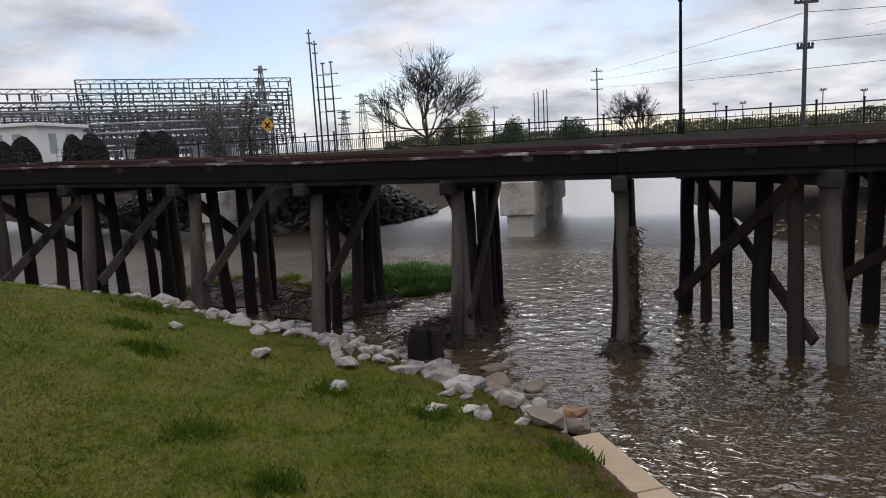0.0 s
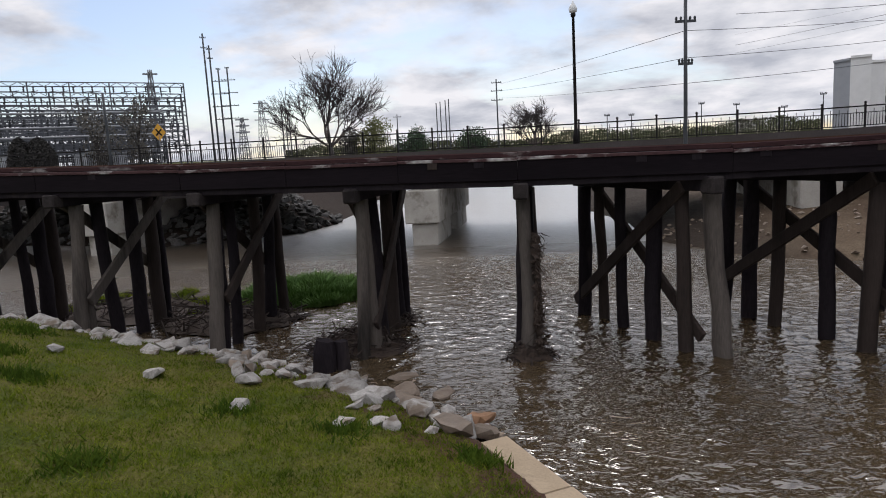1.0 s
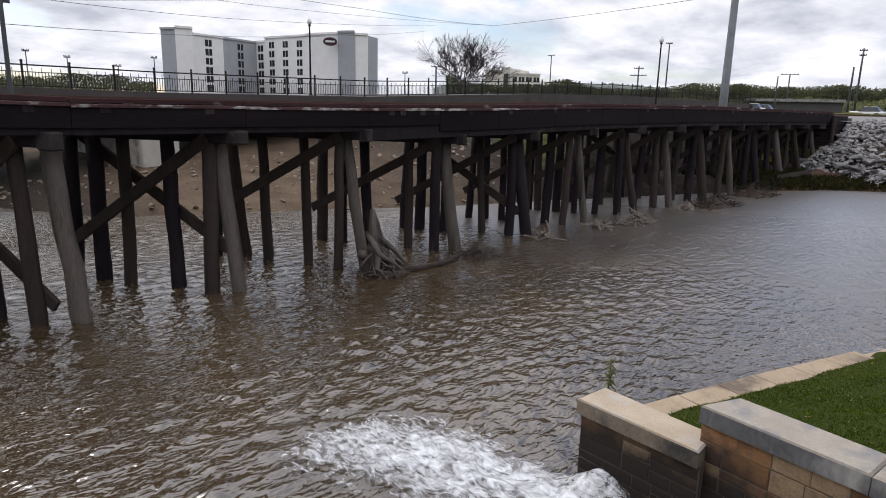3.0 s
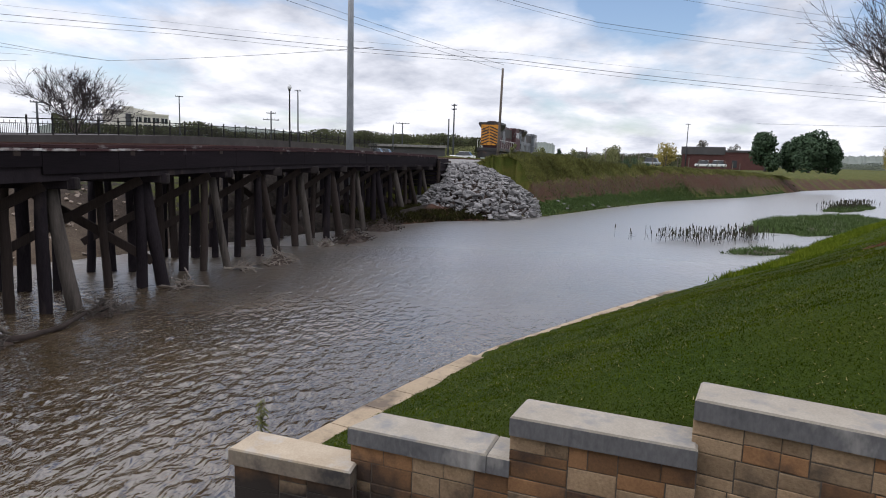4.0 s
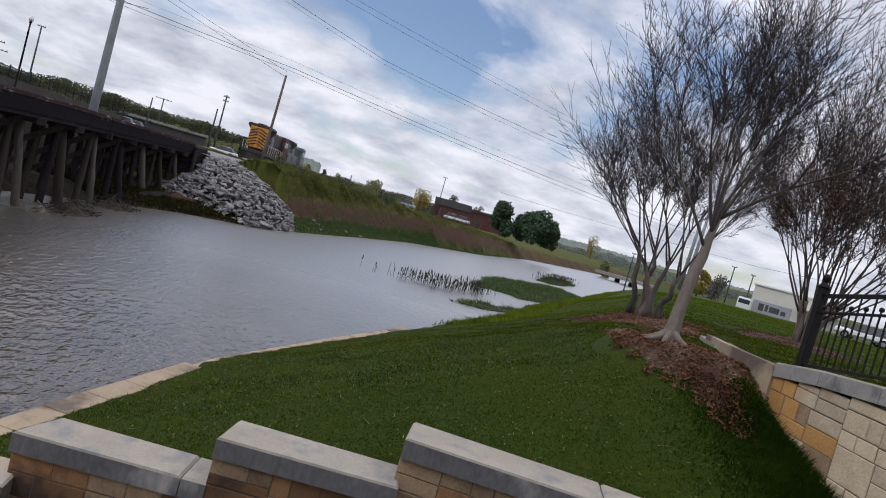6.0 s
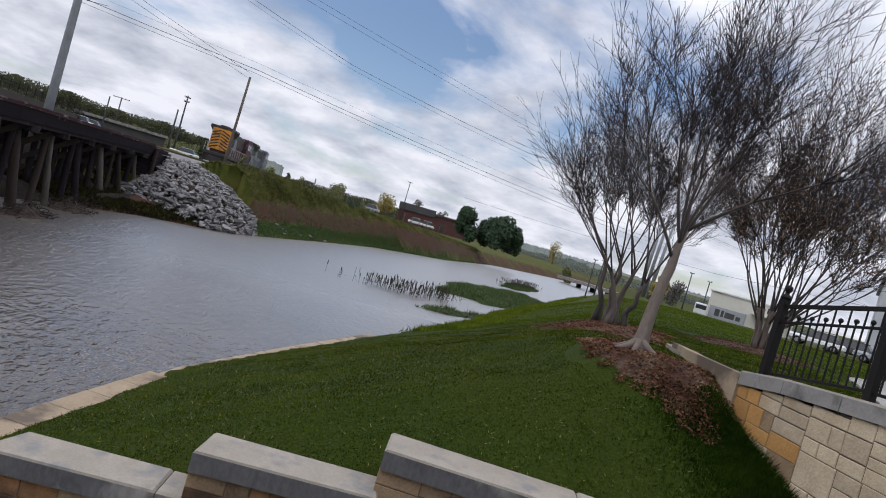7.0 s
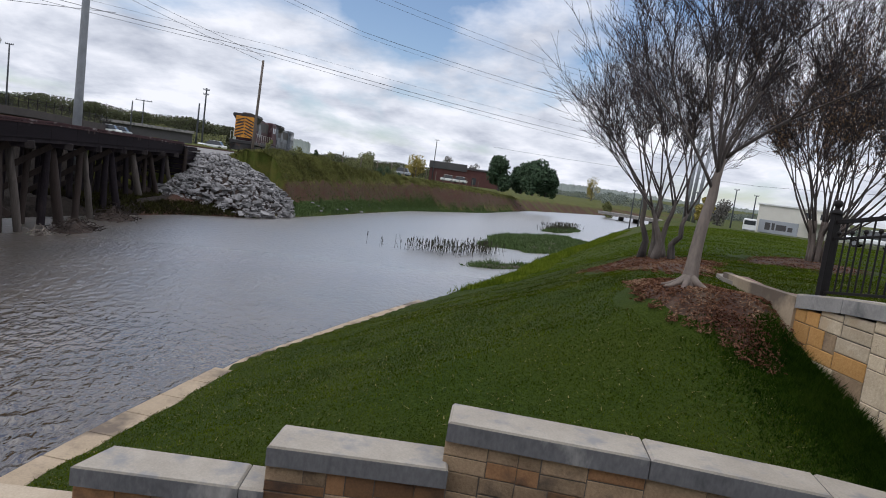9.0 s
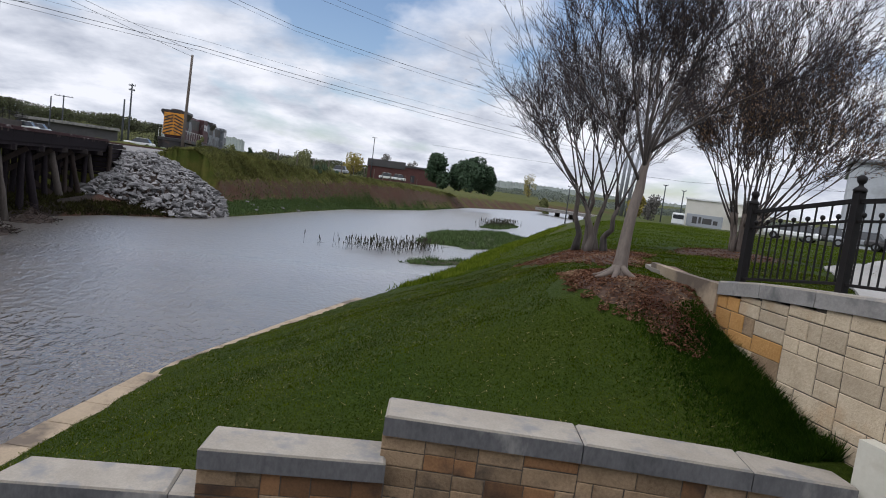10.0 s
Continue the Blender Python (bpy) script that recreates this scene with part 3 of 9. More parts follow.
# soil shows on steep cut banks and under the trestle; straw marks the rougher grass
soil = np.clip(share["brown"] * 1.0 + share["far"] * np.interp(far["far"], [0, 9, 11], [0.45, 0.45, 0.25]), 0, 1)
soil = np.maximum(soil, share["rail"] * np.interp(far["rail"], [0, 1.6, 2.2, 3.0, 3.7, 4.6, 6.0, 9.0], [0.0, 0.03, 0.66, 0.64, 0.42, 0.22, 0.12, 0.1]))
soil = np.maximum(soil, share["rail"] * ((gx.ravel() < 60) & (gy.ravel() > 9)) * 0.9)
soil = np.maximum(soil, share["left"] * np.interp(far["left"], [0, 0.8, 2.2], [0.95, 0.7, 0.1]))
cutting = np.clip((gx.ravel() - 92) / 26, 0, 1) * share["rail"]
soil = soil * (1 - cutting) + cutting * np.interp(far["rail"], [0, 0.7, 1.1, 3.6, 4.4, 6.5], [0.05, 0.1, 0.66, 0.70, 0.40, 0.1])
# the far bank gets dark earth in place of the bridge's shade
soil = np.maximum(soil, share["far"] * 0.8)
soil = np.where(wet, 1.0, soil)
rough_grass = np.clip(share["left"] + share["rail"] * 0.8 + share["far"] + np.clip((gx.ravel() - 30) / 15, 0, 1) * share["lawn"] * 0.35, 0, 1)
# mud darkens soil by place, painting in the shade under trestle and road bridge
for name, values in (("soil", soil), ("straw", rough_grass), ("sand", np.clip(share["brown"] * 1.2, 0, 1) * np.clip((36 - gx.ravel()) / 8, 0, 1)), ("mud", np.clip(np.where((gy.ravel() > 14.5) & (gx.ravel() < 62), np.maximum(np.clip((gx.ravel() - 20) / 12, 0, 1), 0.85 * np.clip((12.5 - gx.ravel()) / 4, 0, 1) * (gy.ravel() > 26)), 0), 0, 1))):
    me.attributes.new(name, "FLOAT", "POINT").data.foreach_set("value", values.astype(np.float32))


def ground_material():
    mt = bpy.data.materials.new("grass_and_soil")
    mt.use_nodes = True
    t = mt.node_tree
    b = t.nodes["Principled BSDF"]
    geo = t.nodes.new("ShaderNodeNewGeometry")

    def nz(s, detail=5.0, rough=0.6):
        n = t.nodes.new("ShaderNodeTexNoise")
        n.inputs["Scale"].default_value, n.inputs["Detail"].default_value, n.inputs["Roughness"].default_value = s, detail, rough
        t.links.new(geo.outputs["Position"], n.inputs["Vector"])
        return n.outputs[0]

    def ramp(src, *stops):
        r = t.nodes.new("ShaderNodeValToRGB")
        el = r.color_ramp.elements
        el[0].position, el[0].color = stops[0][0], (*stops[0][1], 1)
        el[1].position, el[1].color = stops[-1][0], (*stops[-1][1], 1)
        for p, c in stops[1:-1]:
            el.new(p).color = (*c, 1)
        t.links.new(src, r.inputs[0])
        return r.outputs[0]

    def mix(f, a, b2):
        m = t.nodes.new("ShaderNodeMix")
        m.data_type = "RGBA"
        t.links.new(f, m.inputs["Factor"])
        t.links.new(a, m.inputs["A"])
        t.links.new(b2, m.inputs["B"])
        return m.outputs["Result"]

    def attr(name):
        a = t.nodes.new("ShaderNodeAttribute")
        a.attribute_name = name
        return a.outputs["Fac"]

    def shift(src, noise_src, gain):
        m = t.nodes.new("ShaderNodeMath")
        m.operation = "MULTIPLY_ADD"
        m.inputs[1].default_value = gain
        t.links.new(noise_src, m.inputs[0])
        t.links.new(src, m.inputs[2])
        return m.outputs[0]

    lawn = mix(ramp(nz(0.45, 4), (0.35, (0, 0, 0)), (0.65, (1, 1, 1))), ramp(nz(22, 4), (0.3, (0.012, 0.023, 0.0015)), (0.7, (0.033, 0.052, 0.003))), ramp(nz(26, 4), (0.3, (0.017, 0.026, 0.0015)), (0.7, (0.042, 0.056, 0.004))))
    wild = mix(ramp(nz(0.7, 5), (0.38, (0, 0, 0)), (0.62, (1, 1, 1))), ramp(nz(16, 5), (0.3, (0.028, 0.038, 0.006)), (0.7, (0.080, 0.095, 0.016))), ramp(nz(14, 5), (0.3, (0.058, 0.050, 0.011)), (0.7, (0.135, 0.118, 0.030))))
    grass = mix(attr("straw"), lawn, wild)
    earth = mix(ramp(nz(0.5, 5), (0.35, (0, 0, 0)), (0.65, (1, 1, 1))), ramp(nz(9, 6), (0.3, (0.030, 0.013, 0.009)), (0.7, (0.105, 0.050, 0.033))), ramp(nz(11, 6), (0.3, (0.030, 0.018, 0.012)), (0.7, (0.095, 0.062, 0.042))))
    bare = mix(ramp(nz(0.6, 5), (0.35, (0, 0, 0)), (0.65, (1, 1, 1))), ramp(nz(9, 6), (0.3, (0.038, 0.025, 0.016)), (0.7, (0.115, 0.076, 0.050))), ramp(nz(12, 6), (0.3, (0.070, 0.050, 0.032)), (0.7, (0.18, 0.135, 0.090))))
    earth = mix(attr("sand"), earth, bare)
    # near-black earth tone carrying that painted shade, with some drift and mud
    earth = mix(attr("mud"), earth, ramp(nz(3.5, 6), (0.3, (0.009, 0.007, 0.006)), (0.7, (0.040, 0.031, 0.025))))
    f = ramp(shift(attr("soil"), nz(2.2, 6), 1.1), (0.92, (0, 0, 0)), (1.12, (1, 1, 1)))
    # ramps end at one: the sum is halved before it
    f_node = f.node
    halve = t.nodes.new("ShaderNodeMath")
    halve.operation = "MULTIPLY"
    halve.inputs[1].default_value = 0.5
    src = f_node.inputs[0].links[0].from_socket
    t.links.new(src, halve.inputs[0])
    t.links.new(halve.outputs[0], f_node.inputs[0])
    f_node.color_ramp.elements[0].position, f_node.color_ramp.elements[1].position = 0.46, 0.58
    t.links.new(mix(f, grass, earth), b.inputs["Base Color"])
    b.inputs["Roughness"].default_value = 0.95
    b.inputs["Specular IOR Level"].default_value = 0.15
    bp = t.nodes.new("ShaderNodeBump")
    bp.inputs["Strength"].default_value, bp.inputs["Distance"].default_value = 0.7, 0.06
    t.links.new(nz(20, 6), bp.inputs["Height"])
    t.links.new(bp.outputs[0], b.inputs["Normal"])
    return mt


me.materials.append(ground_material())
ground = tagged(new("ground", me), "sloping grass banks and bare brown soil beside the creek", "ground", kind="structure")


def water_material():
    mt = bpy.data.materials.new("muddy_water")
    mt.use_nodes = True
    t = mt.node_tree
    b = t.nodes["Principled BSDF"]
    geo = t.nodes.new("ShaderNodeNewGeometry")
    n = t.nodes.new("ShaderNodeTexNoise")
    n.inputs["Scale"].default_value, n.inputs["Detail"].default_value = 0.25, 3.0
    t.links.new(geo.outputs["Position"], n.inputs["Vector"])
    r = t.nodes.new("ShaderNodeValToRGB")
    r.color_ramp.elements[0].position, r.color_ramp.elements[0].color = 0.35, (0.042, 0.028, 0.014, 1)
    r.color_ramp.elements[1].position, r.color_ramp.elements[1].color = 0.7, (0.072, 0.050, 0.028, 1)
    t.links.new(n.outputs[0], r.inputs[0])
    t.links.new(r.outputs[0], b.inputs["Base Color"])
    b.inputs["Roughness"].default_value = 0.035
    b.inputs["IOR"].default_value = 1.9
    # wind ripples: two trains, longer across the stream than along it
    where = t.nodes.new("ShaderNodeVectorMath")
    where.operation = "LENGTH"
    t.links.new(geo.outputs["Position"], where.inputs[0])
    outward = where.outputs["Value"]
    # wavelets too small to build leave the open reach duller than the near water
    dull = t.nodes.new("ShaderNodeMapRange")
    dull.inputs["From Min"].default_value, dull.inputs["From Max"].default_value = 9.0, 40.0
    dull.inputs["To Min"].default_value, dull.inputs["To Max"].default_value = 0.07, 0.30
    t.links.new(outward, dull.inputs["Value"])
    t.links.new(dull.outputs[0], b.inputs["Roughness"])
    # a strong coat, added by place, brightens the sky's reflection on the far water
    sheen = t.nodes.new("ShaderNodeMapRange")
    sheen.inputs["From Min"].default_value, sheen.inputs["From Max"].default_value = 12.0, 36.0
    stream = t.nodes.new("ShaderNodeSeparateXYZ")
    t.links.new(geo.outputs["Position"], stream.inputs[0])
    t.links.new(stream.outputs["X"], sheen.inputs["Value"])
    sheen2 = t.nodes.new("ShaderNodeMapRange")
    sheen2.inputs["From Min"].default_value, sheen2.inputs["From Max"].default_value = 26.0, 48.0
    t.links.new(stream.outputs["Y"], sheen2.inputs["Value"])
    either = t.nodes.new("ShaderNodeMath")
    either.operation = "MAXIMUM"
    t.links.new(sheen.outputs[0], either.inputs[0])
    t.links.new(sheen2.outputs[0], either.inputs[1])
    t.links.new(either.outputs[0], b.inputs["Coat Weight"])
    b.inputs["Coat Roughness"].default_value, b.inputs["Coat IOR"].default_value = 0.36, 2.4
    last = None
    for scale, stretch, turn, gain, dist in ((1.5, (1.0, 2.0, 1), -12, 0.8, 0.07), (3.6, (1.0, 1.8, 1), 18, 0.8, 0.045), (8.0, (1.0, 1.6, 1), 5, 0.5, 0.008)):
        mp = t.nodes.new("ShaderNodeMapping")
        mp.inputs["Scale"].default_value, mp.inputs["Rotation"].default_value = stretch, (0, 0, radians(turn))
        t.links.new(geo.outputs["Position"], mp.inputs["Vector"])
        w = t.nodes.new("ShaderNodeTexNoise")
        w.inputs["Scale"].default_value, w.inputs["Detail"].default_value, w.inputs["Distortion"].default_value = scale, 1.5, 0.8
        t.links.new(mp.outputs[0], w.inputs["Vector"])
        bp = t.nodes.new("ShaderNodeBump")
        bp.inputs["Strength"].default_value, bp.inputs["Distance"].default_value = gain, dist
        t.links.new(w.outputs[0], bp.inputs["Height"])
        lively = t.nodes.new("ShaderNodeMapRange")
        lively.inputs["From Min"].default_value, lively.inputs["From Max"].default_value = 9.0, 26.0
        lively.inputs["To Min"].default_value, lively.inputs["To Max"].default_value = gain, gain * 0.85
        t.links.new(outward, lively.inputs["Value"])
        t.links.new(lively.outputs[0], bp.inputs["Strength"])
        if last is not None:
            t.links.new(last, bp.inputs["Normal"])
        last = bp.outputs[0]
    t.links.new(last, b.inputs["Normal"])
    t.links.new(last, b.inputs["Coat Normal"])
    return mt


M["water"] = water_material()
wave_r = random.Random(12)
WAVES = []
for k in range(40):
    ln = 0.25 * 3.2 ** wave_r.random()
    a = wave_r.uniform(0, 6.283)
    WAVES.append((math.cos(a) * 6.283 / ln, math.sin(a) * 6.283 / ln, 0.0105 * ln * wave_r.uniform(0.6, 1.3), wave_r.uniform(0, 6.283)))


def wave_z(px, py):
    """Height of the choppy water: livelier below the spillway and between the piles than on the open reach."""
    wx, wy = px + 0.25 * ripple(px, py, 3.1), py + 0.25 * ripple(px, py, 2.7, 1.0)
    z = sum(h * np.sin(wx * ax + wy * ay + ph) for ax, ay, h, ph in WAVES)
    z = z + 0.9 * np.abs(z)
    patch = 0.75 + 0.45 * ripple(px, py, 7.0, 0.5)
    calm = np.interp(px, [-14, -8, 4, 9, 14, 20, 30, 60], [0.3, 0.65, 0.7, 0.8, 0.5, 0.28, 0.16, 0.1]) * np.interp(py, [22, 40], [1.0, 0.6])
    # between the rail bank and the trestle the wind keeps the chop up
    calm = np.maximum(calm, 0.32 * np.interp(py, [5, 9], [0, 1]) * np.interp(px, [14, 20, 42, 50], [0, 1, 1, 0]))
    return z * patch * calm


WX = np.array(steps((-140, -40, 20), (-40, -15, 1.0), (-15, 26, 0.095), (26, 48, 0.16), (48, 80, 0.8), (80, 441, 30)))
WY = np.array(steps((-230, -40, 20), (-40, -14, 1.0), (-14, -1, 0.16), (-1, 24, 0.095), (24, 36, 0.16), (36, 60, 0.8), (60, 261, 20)))
wgx, wgy = np.meshgrid(WX, WY, indexing="ij")
fine_x, fine_y = np.interp(WX, [-16, -14, 46, 49], [0, 1, 1, 0]), np.interp(WY, [-15, -12, 34, 37], [0, 1, 1, 0])
wgz = wave_z(wgx.ravel(), wgy.ravel()) * np.outer(fine_x, fine_y).ravel()
keep_quad = inside(wgx, wgy, CREEK) | ~((wgx > -16) & (wgx < 49) & (wgy > -15) & (wgy < 37))
for axis in (0, 1):
    keep_quad = keep_quad | np.roll(keep_quad, 1, axis) | np.roll(keep_quad, -1, axis)
wid = np.arange(wgx.size).reshape(wgx.shape)
wq = np.stack([wid[:-1, :-1], wid[1:, :-1], wid[1:, 1:], wid[:-1, 1:]], -1)[keep_quad[:-1, :-1]]
used = np.unique(wq)
back_id = np.zeros(wgx.size, int)
back_id[used] = np.arange(len(used))
me = bpy.data.meshes.new("water")
me.vertices.add(len(used))
me.vertices.foreach_set("co", np.stack([wgx.ravel(), wgy.ravel(), wgz + WATER_Z], 1)[used].ravel())
me.loops.add(4 * len(wq))
me.loops.foreach_set("vertex_index", back_id[wq].ravel())
me.polygons.add(len(wq))
me.polygons.foreach_set("loop_start", np.arange(len(wq)) * 4)
me.polygons.foreach_set("loop_total", np.full(len(wq), 4))
me.polygons.foreach_set("use_smooth", [True] * len(wq))
me.update()
me.materials.append(M["water"])
tagged(new("water", me), "rippled muddy brown creek water", "water", kind="structure")


def along(line, offset=0.0):
    """Points of a line in plan moved to its left by offset."""
    out = []
    for i, (x, y) in enumerate(line):
        x0, y0 = line[max(i - 1, 0)]
        x1, y1 = line[min(i + 1, len(line) - 1)]
        d = math.hypot(x1 - x0, y1 - y0)
        out.append((x - (y1 - y0) / d * offset, y + (x1 - x0) / d * offset))
    return out


def kerb(name, line, width, top, blocks, label):
    """A low concrete kerb of long blocks along the water."""
    root = thing(name, label, "kerb", kind="structure")
    inner, outer = along(line, -width / 2), along(line, width / 2)
    for i in range(len(line) - 1):
        n = blocks[i]
        for k in range(n):
            u0, u1 = k / n + 0.004, (k + 1) / n - 0.004
            pts = []
            for side, u in ((inner, u0), (inner, u1), (outer, u1), (outer, u0)):
                (ax, ay), (bx, by) = side[i], side[i + 1]
                pts.append((ax + (bx - ax) * u, ay + (by - ay) * u))
            if (pts[1][0] - pts[0][0]) * (pts[2][1] - pts[0][1]) - (pts[1][1] - pts[0][1]) * (pts[2][0] - pts[0][0]) < 0:
                pts.reverse()
            c = Vector((sum(p[0] for p in pts) / 4, sum(p[1] for p in pts) / 4))
            lid = [tuple(c + (Vector(p) - c) * 0.985) for p in pts]
            z = top[i] + (top[i + 1] - top[i]) * (u0 + u1) / 2
            s = Shape()
            vs = [(*p, -0.6) for p in pts] + [(*p, z - 0.03) for p in pts] + [(*p, z) for p in lid]
            fs = [(8, 9, 10, 11)] + [(r * 4 + q, r * 4 + (q + 1) % 4, r * 4 + 4 + (q + 1) % 4, r * 4 + 4 + q) for r in (0, 1) for q in range(4)]
            part("kerb_block", s.add(vs, fs), M["kerb"], root)
    return root


kerb("kerb_left", [(1.9, 5.4), (0.95, 7.05), (-1.15, 10.35)], 0.5, (0.34, 0.34, 0.32), (1, 2), "buff concrete kerb at the foot of the grass bank")
kerb("kerb_lawn", [(14.35, 2.42), (11.47, 3.36), (7.7, 4.42)], 0.52, (0.44, 0.46, 0.50), (3, 4), "buff concrete kerb between lawn and creek")
kerb("kerb_far", [(25.4, -3.2), (20.3, -0.35), (15.6, 2.05), (14.42, 2.45)], 0.36, (0.32, 0.31, 0.33, 0.34), (4, 3, 1), "low weathered kerb further along the lawn")


# ---- stepped stone wall, the curved wall with its fence ----
def lerp2(a, b, u):
    return (a[0] + (b[0] - a[0]) * u, a[1] + (b[1] - a[1]) * u)


def cap_stone(parent, front, back, z, thick, material, split=(), side=None):
    """Cap stones over a front and a back edge in plan, cut at the fractions given."""
    cuts = [0.0, *split, 1.0]
    for u0, u1 in zip(cuts, cuts[1:]):
        g = 0.006
        q = [lerp2(*front, u0), lerp2(*front, u1), lerp2(*back, u1), lerp2(*back, u0)]
        c = Vector((sum(p[0] for p in q) / 4, sum(p[1] for p in q) / 4))

        def shrink(by):
            out = []
            for p in q:
                d = Vector(p) - c
                out.append(tuple(c + d * (1 - by / d.length)))
            return out

        if (q[1][0] - q[0][0]) * (q[2][1] - q[0][1]) - (q[1][1] - q[0][1]) * (q[2][0] - q[0][0]) < 0:
            q.reverse()
        s = Shape()
        a, b = shrink(g), shrink(g + 0.03)
        z_a, z_b = z if isinstance(z, tuple) else (z, z)
        run = Vector(front[1]) - Vector(front[0])

        def top(p):
            return z_a + (z_b - z_a) * min(1, max(0, (Vector(p) - Vector(front[0])).dot(run) / run.dot(run)))

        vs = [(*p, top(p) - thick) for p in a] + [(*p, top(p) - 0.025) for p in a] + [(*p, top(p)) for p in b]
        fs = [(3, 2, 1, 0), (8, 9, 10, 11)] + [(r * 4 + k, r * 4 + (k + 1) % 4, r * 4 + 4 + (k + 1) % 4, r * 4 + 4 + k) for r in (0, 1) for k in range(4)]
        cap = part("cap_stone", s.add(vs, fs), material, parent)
        # faces not turned upward take a second, darker material
        cap.data.materials.append(side or M["cap_face_dark"])
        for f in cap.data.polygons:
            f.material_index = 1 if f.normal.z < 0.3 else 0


STONE = {}


def stone_mesh(w, h, d=0.07):
    """A dressed stone face, w along x and h along z, standing proud of y = 0 towards -y."""
    key = (round(w, 2), round(h, 2))
    if key not in STONE:
        r = random.Random(hash(key) % 9999)
        s = Shape()
        e = 0.007
        vs = [(0, d, 0), (w, d, 0), (w, d, h), (0, d, h)]
        vs += [(0, -0.004, 0), (w, -0.004, 0), (w, -0.004, h), (0, -0.004, h)]
        vs += [(e + r.uniform(0, 0.02), -0.008 - r.uniform(0, 0.006), e + r.uniform(0, 0.012)), (w - e - r.uniform(0, 0.02), -0.008 - r.uniform(0, 0.006), e),
               (w - e, -0.008 - r.uniform(0, 0.006), h - e - r.uniform(0, 0.012)), (e, -0.008 - r.uniform(0, 0.006), h - e)]
        vs += [(w * r.uniform(0.4, 0.6), -0.013, h * r.uniform(0.4, 0.6))]
        fs = [(r4 * 4 + k, r4 * 4 + (k + 1) % 4, r4 * 4 + 4 + (k + 1) % 4, r4 * 4 + 4 + k) for r4 in (0, 1) for k in range(4)]
        fs += [(8, 9, 12), (9, 10, 12), (10, 11, 12), (11, 8, 12)]
        STONE[key] = s.add(vs, fs)
    return STONE[key]


def ashlar(parent, a, b, z0, z1, mats, seed, course=0.2, joint=0.014):
    """Random coursed stones on the face from a to b in plan, facing to the right of that way, from z0 (a function of u) to z1."""
    r = random.Random(seed)
    a, b = Vector(a), Vector(b)
    length, ang = (b - a).length, math.atan2(b.y - a.y, b.x - a.x)
    z = z1 - 0.004
    meshes = {}
    while z > min(z0(0), z0(1)) + 0.05:
        h = course * r.choice((0.8, 1.0, 1.0, 1.25))
        x = 0.0
        while x < length - 0.02:
            w = min(r.choice((0.28, 0.36, 0.46, 0.6, 0.74)), length - x)
            if length - x - w < 0.16:
                w = length - x
            low = z0((x + w / 2) / length)
            hh = min(h, z - low)
            if hh > 0.04:
                rows = [(z - hh, hh)]
                if hh > 0.19 and r.random() < 0.28 and w < 0.5:
                    k = r.uniform(0.4, 0.6)
                    rows = [(z - hh, hh * k), (z - hh + hh * k, hh * (1 - k))]
                for zz, h2 in rows:
                    ww, h3 = round(w - joint, 2), round(h2 - joint, 2)
                    if ww > 0.03 and h3 > 0.03:
                        mat = r.choice(mats)
                        key = (ww, h3, mat.name)
                        if key not in meshes:
                            meshes[key] = stone_mesh(ww, h3).mesh("stone")
                            meshes[key].materials.append(mat)
                        p = a + (b - a) * (x / length)
                        piece("stone", meshes[key], parent, Matrix.Translation((p.x, p.y, zz)) @ Matrix.Rotation(ang, 4, "Z"))
            x += w
        z -= h


def mosaic(parent, line, z_low, z_high, mat_at, seed, tallest=0.42, big=0.85, joint=0.011, foot=None):
    """Random ashlar over a face that follows a line in plan, facing to the right of that way: a rectangle cut again and again into stones."""
    r = random.Random(seed)
    pts = [Vector(p) for p in line]
    runs = [0.0]
    for a, b in zip(pts, pts[1:]):
        runs.append(runs[-1] + (b - a).length)
    total = runs[-1]

    def on(s):
        k = max(i for i in range(len(runs) - 1) if runs[i] <= max(0, min(s, total - 1e-6)))
        u = (s - runs[k]) / (runs[k + 1] - runs[k])
        return pts[k] + (pts[k + 1] - pts[k]) * u

    tall = max(z_high(0), z_high(1))
    todo, cells = [(0.0, z_low, total, tall)], []
    while todo:
        x0, y0, x1, y1 = todo.pop()
        w, h = x1 - x0, y1 - y0
        if h > tallest and (h > w * 0.5 or w < 0.6):
            k = y0 + h * r.uniform(0.35, 0.65)
            todo += [(x0, y0, x1, k), (x0, k, x1, y1)]
        elif w > big or (w > 0.5 and r.random() < 0.3):
            k = x0 + w * r.uniform(0.33, 0.67)
            todo += [(x0, y0, k, y1), (k, y0, x1, y1)]
        elif h > 0.27 and r.random() < 0.42:
            k = y0 + h * r.uniform(0.35, 0.65)
            todo += [(x0, y0, x1, k), (x0, k, x1, y1)]
        else:
            cells.append((x0, y0, x1, y1))
    meshes = {}
    for x0, y0, x1, y1 in cells:
        mid = (x0 + x1) / 2
        y1 = min(y1, z_high(mid / total))
        if foot is not None:
            y0 = max(y0, foot(on(mid)) - 0.15)
        ww, hh = round(x1 - x0 - joint, 2), round(y1 - y0 - joint, 2)
        if ww < 0.03 or hh < 0.03:
            continue
        a, b = on(x0), on(x1)
        mat = mat_at(mid / total, (y0 + y1) / 2, r)
        key = (ww, hh, mat.name)
        if key not in meshes:
            meshes[key] = stone_mesh(ww, hh).mesh("stone")
            meshes[key].materials.append(mat)
        piece("stone", meshes[key], parent, Matrix.Translation((a.x, a.y, y0 + joint / 2)) @ Matrix.Rotation(math.atan2(b.y - a.y, b.x - a.x), 4, "Z"))


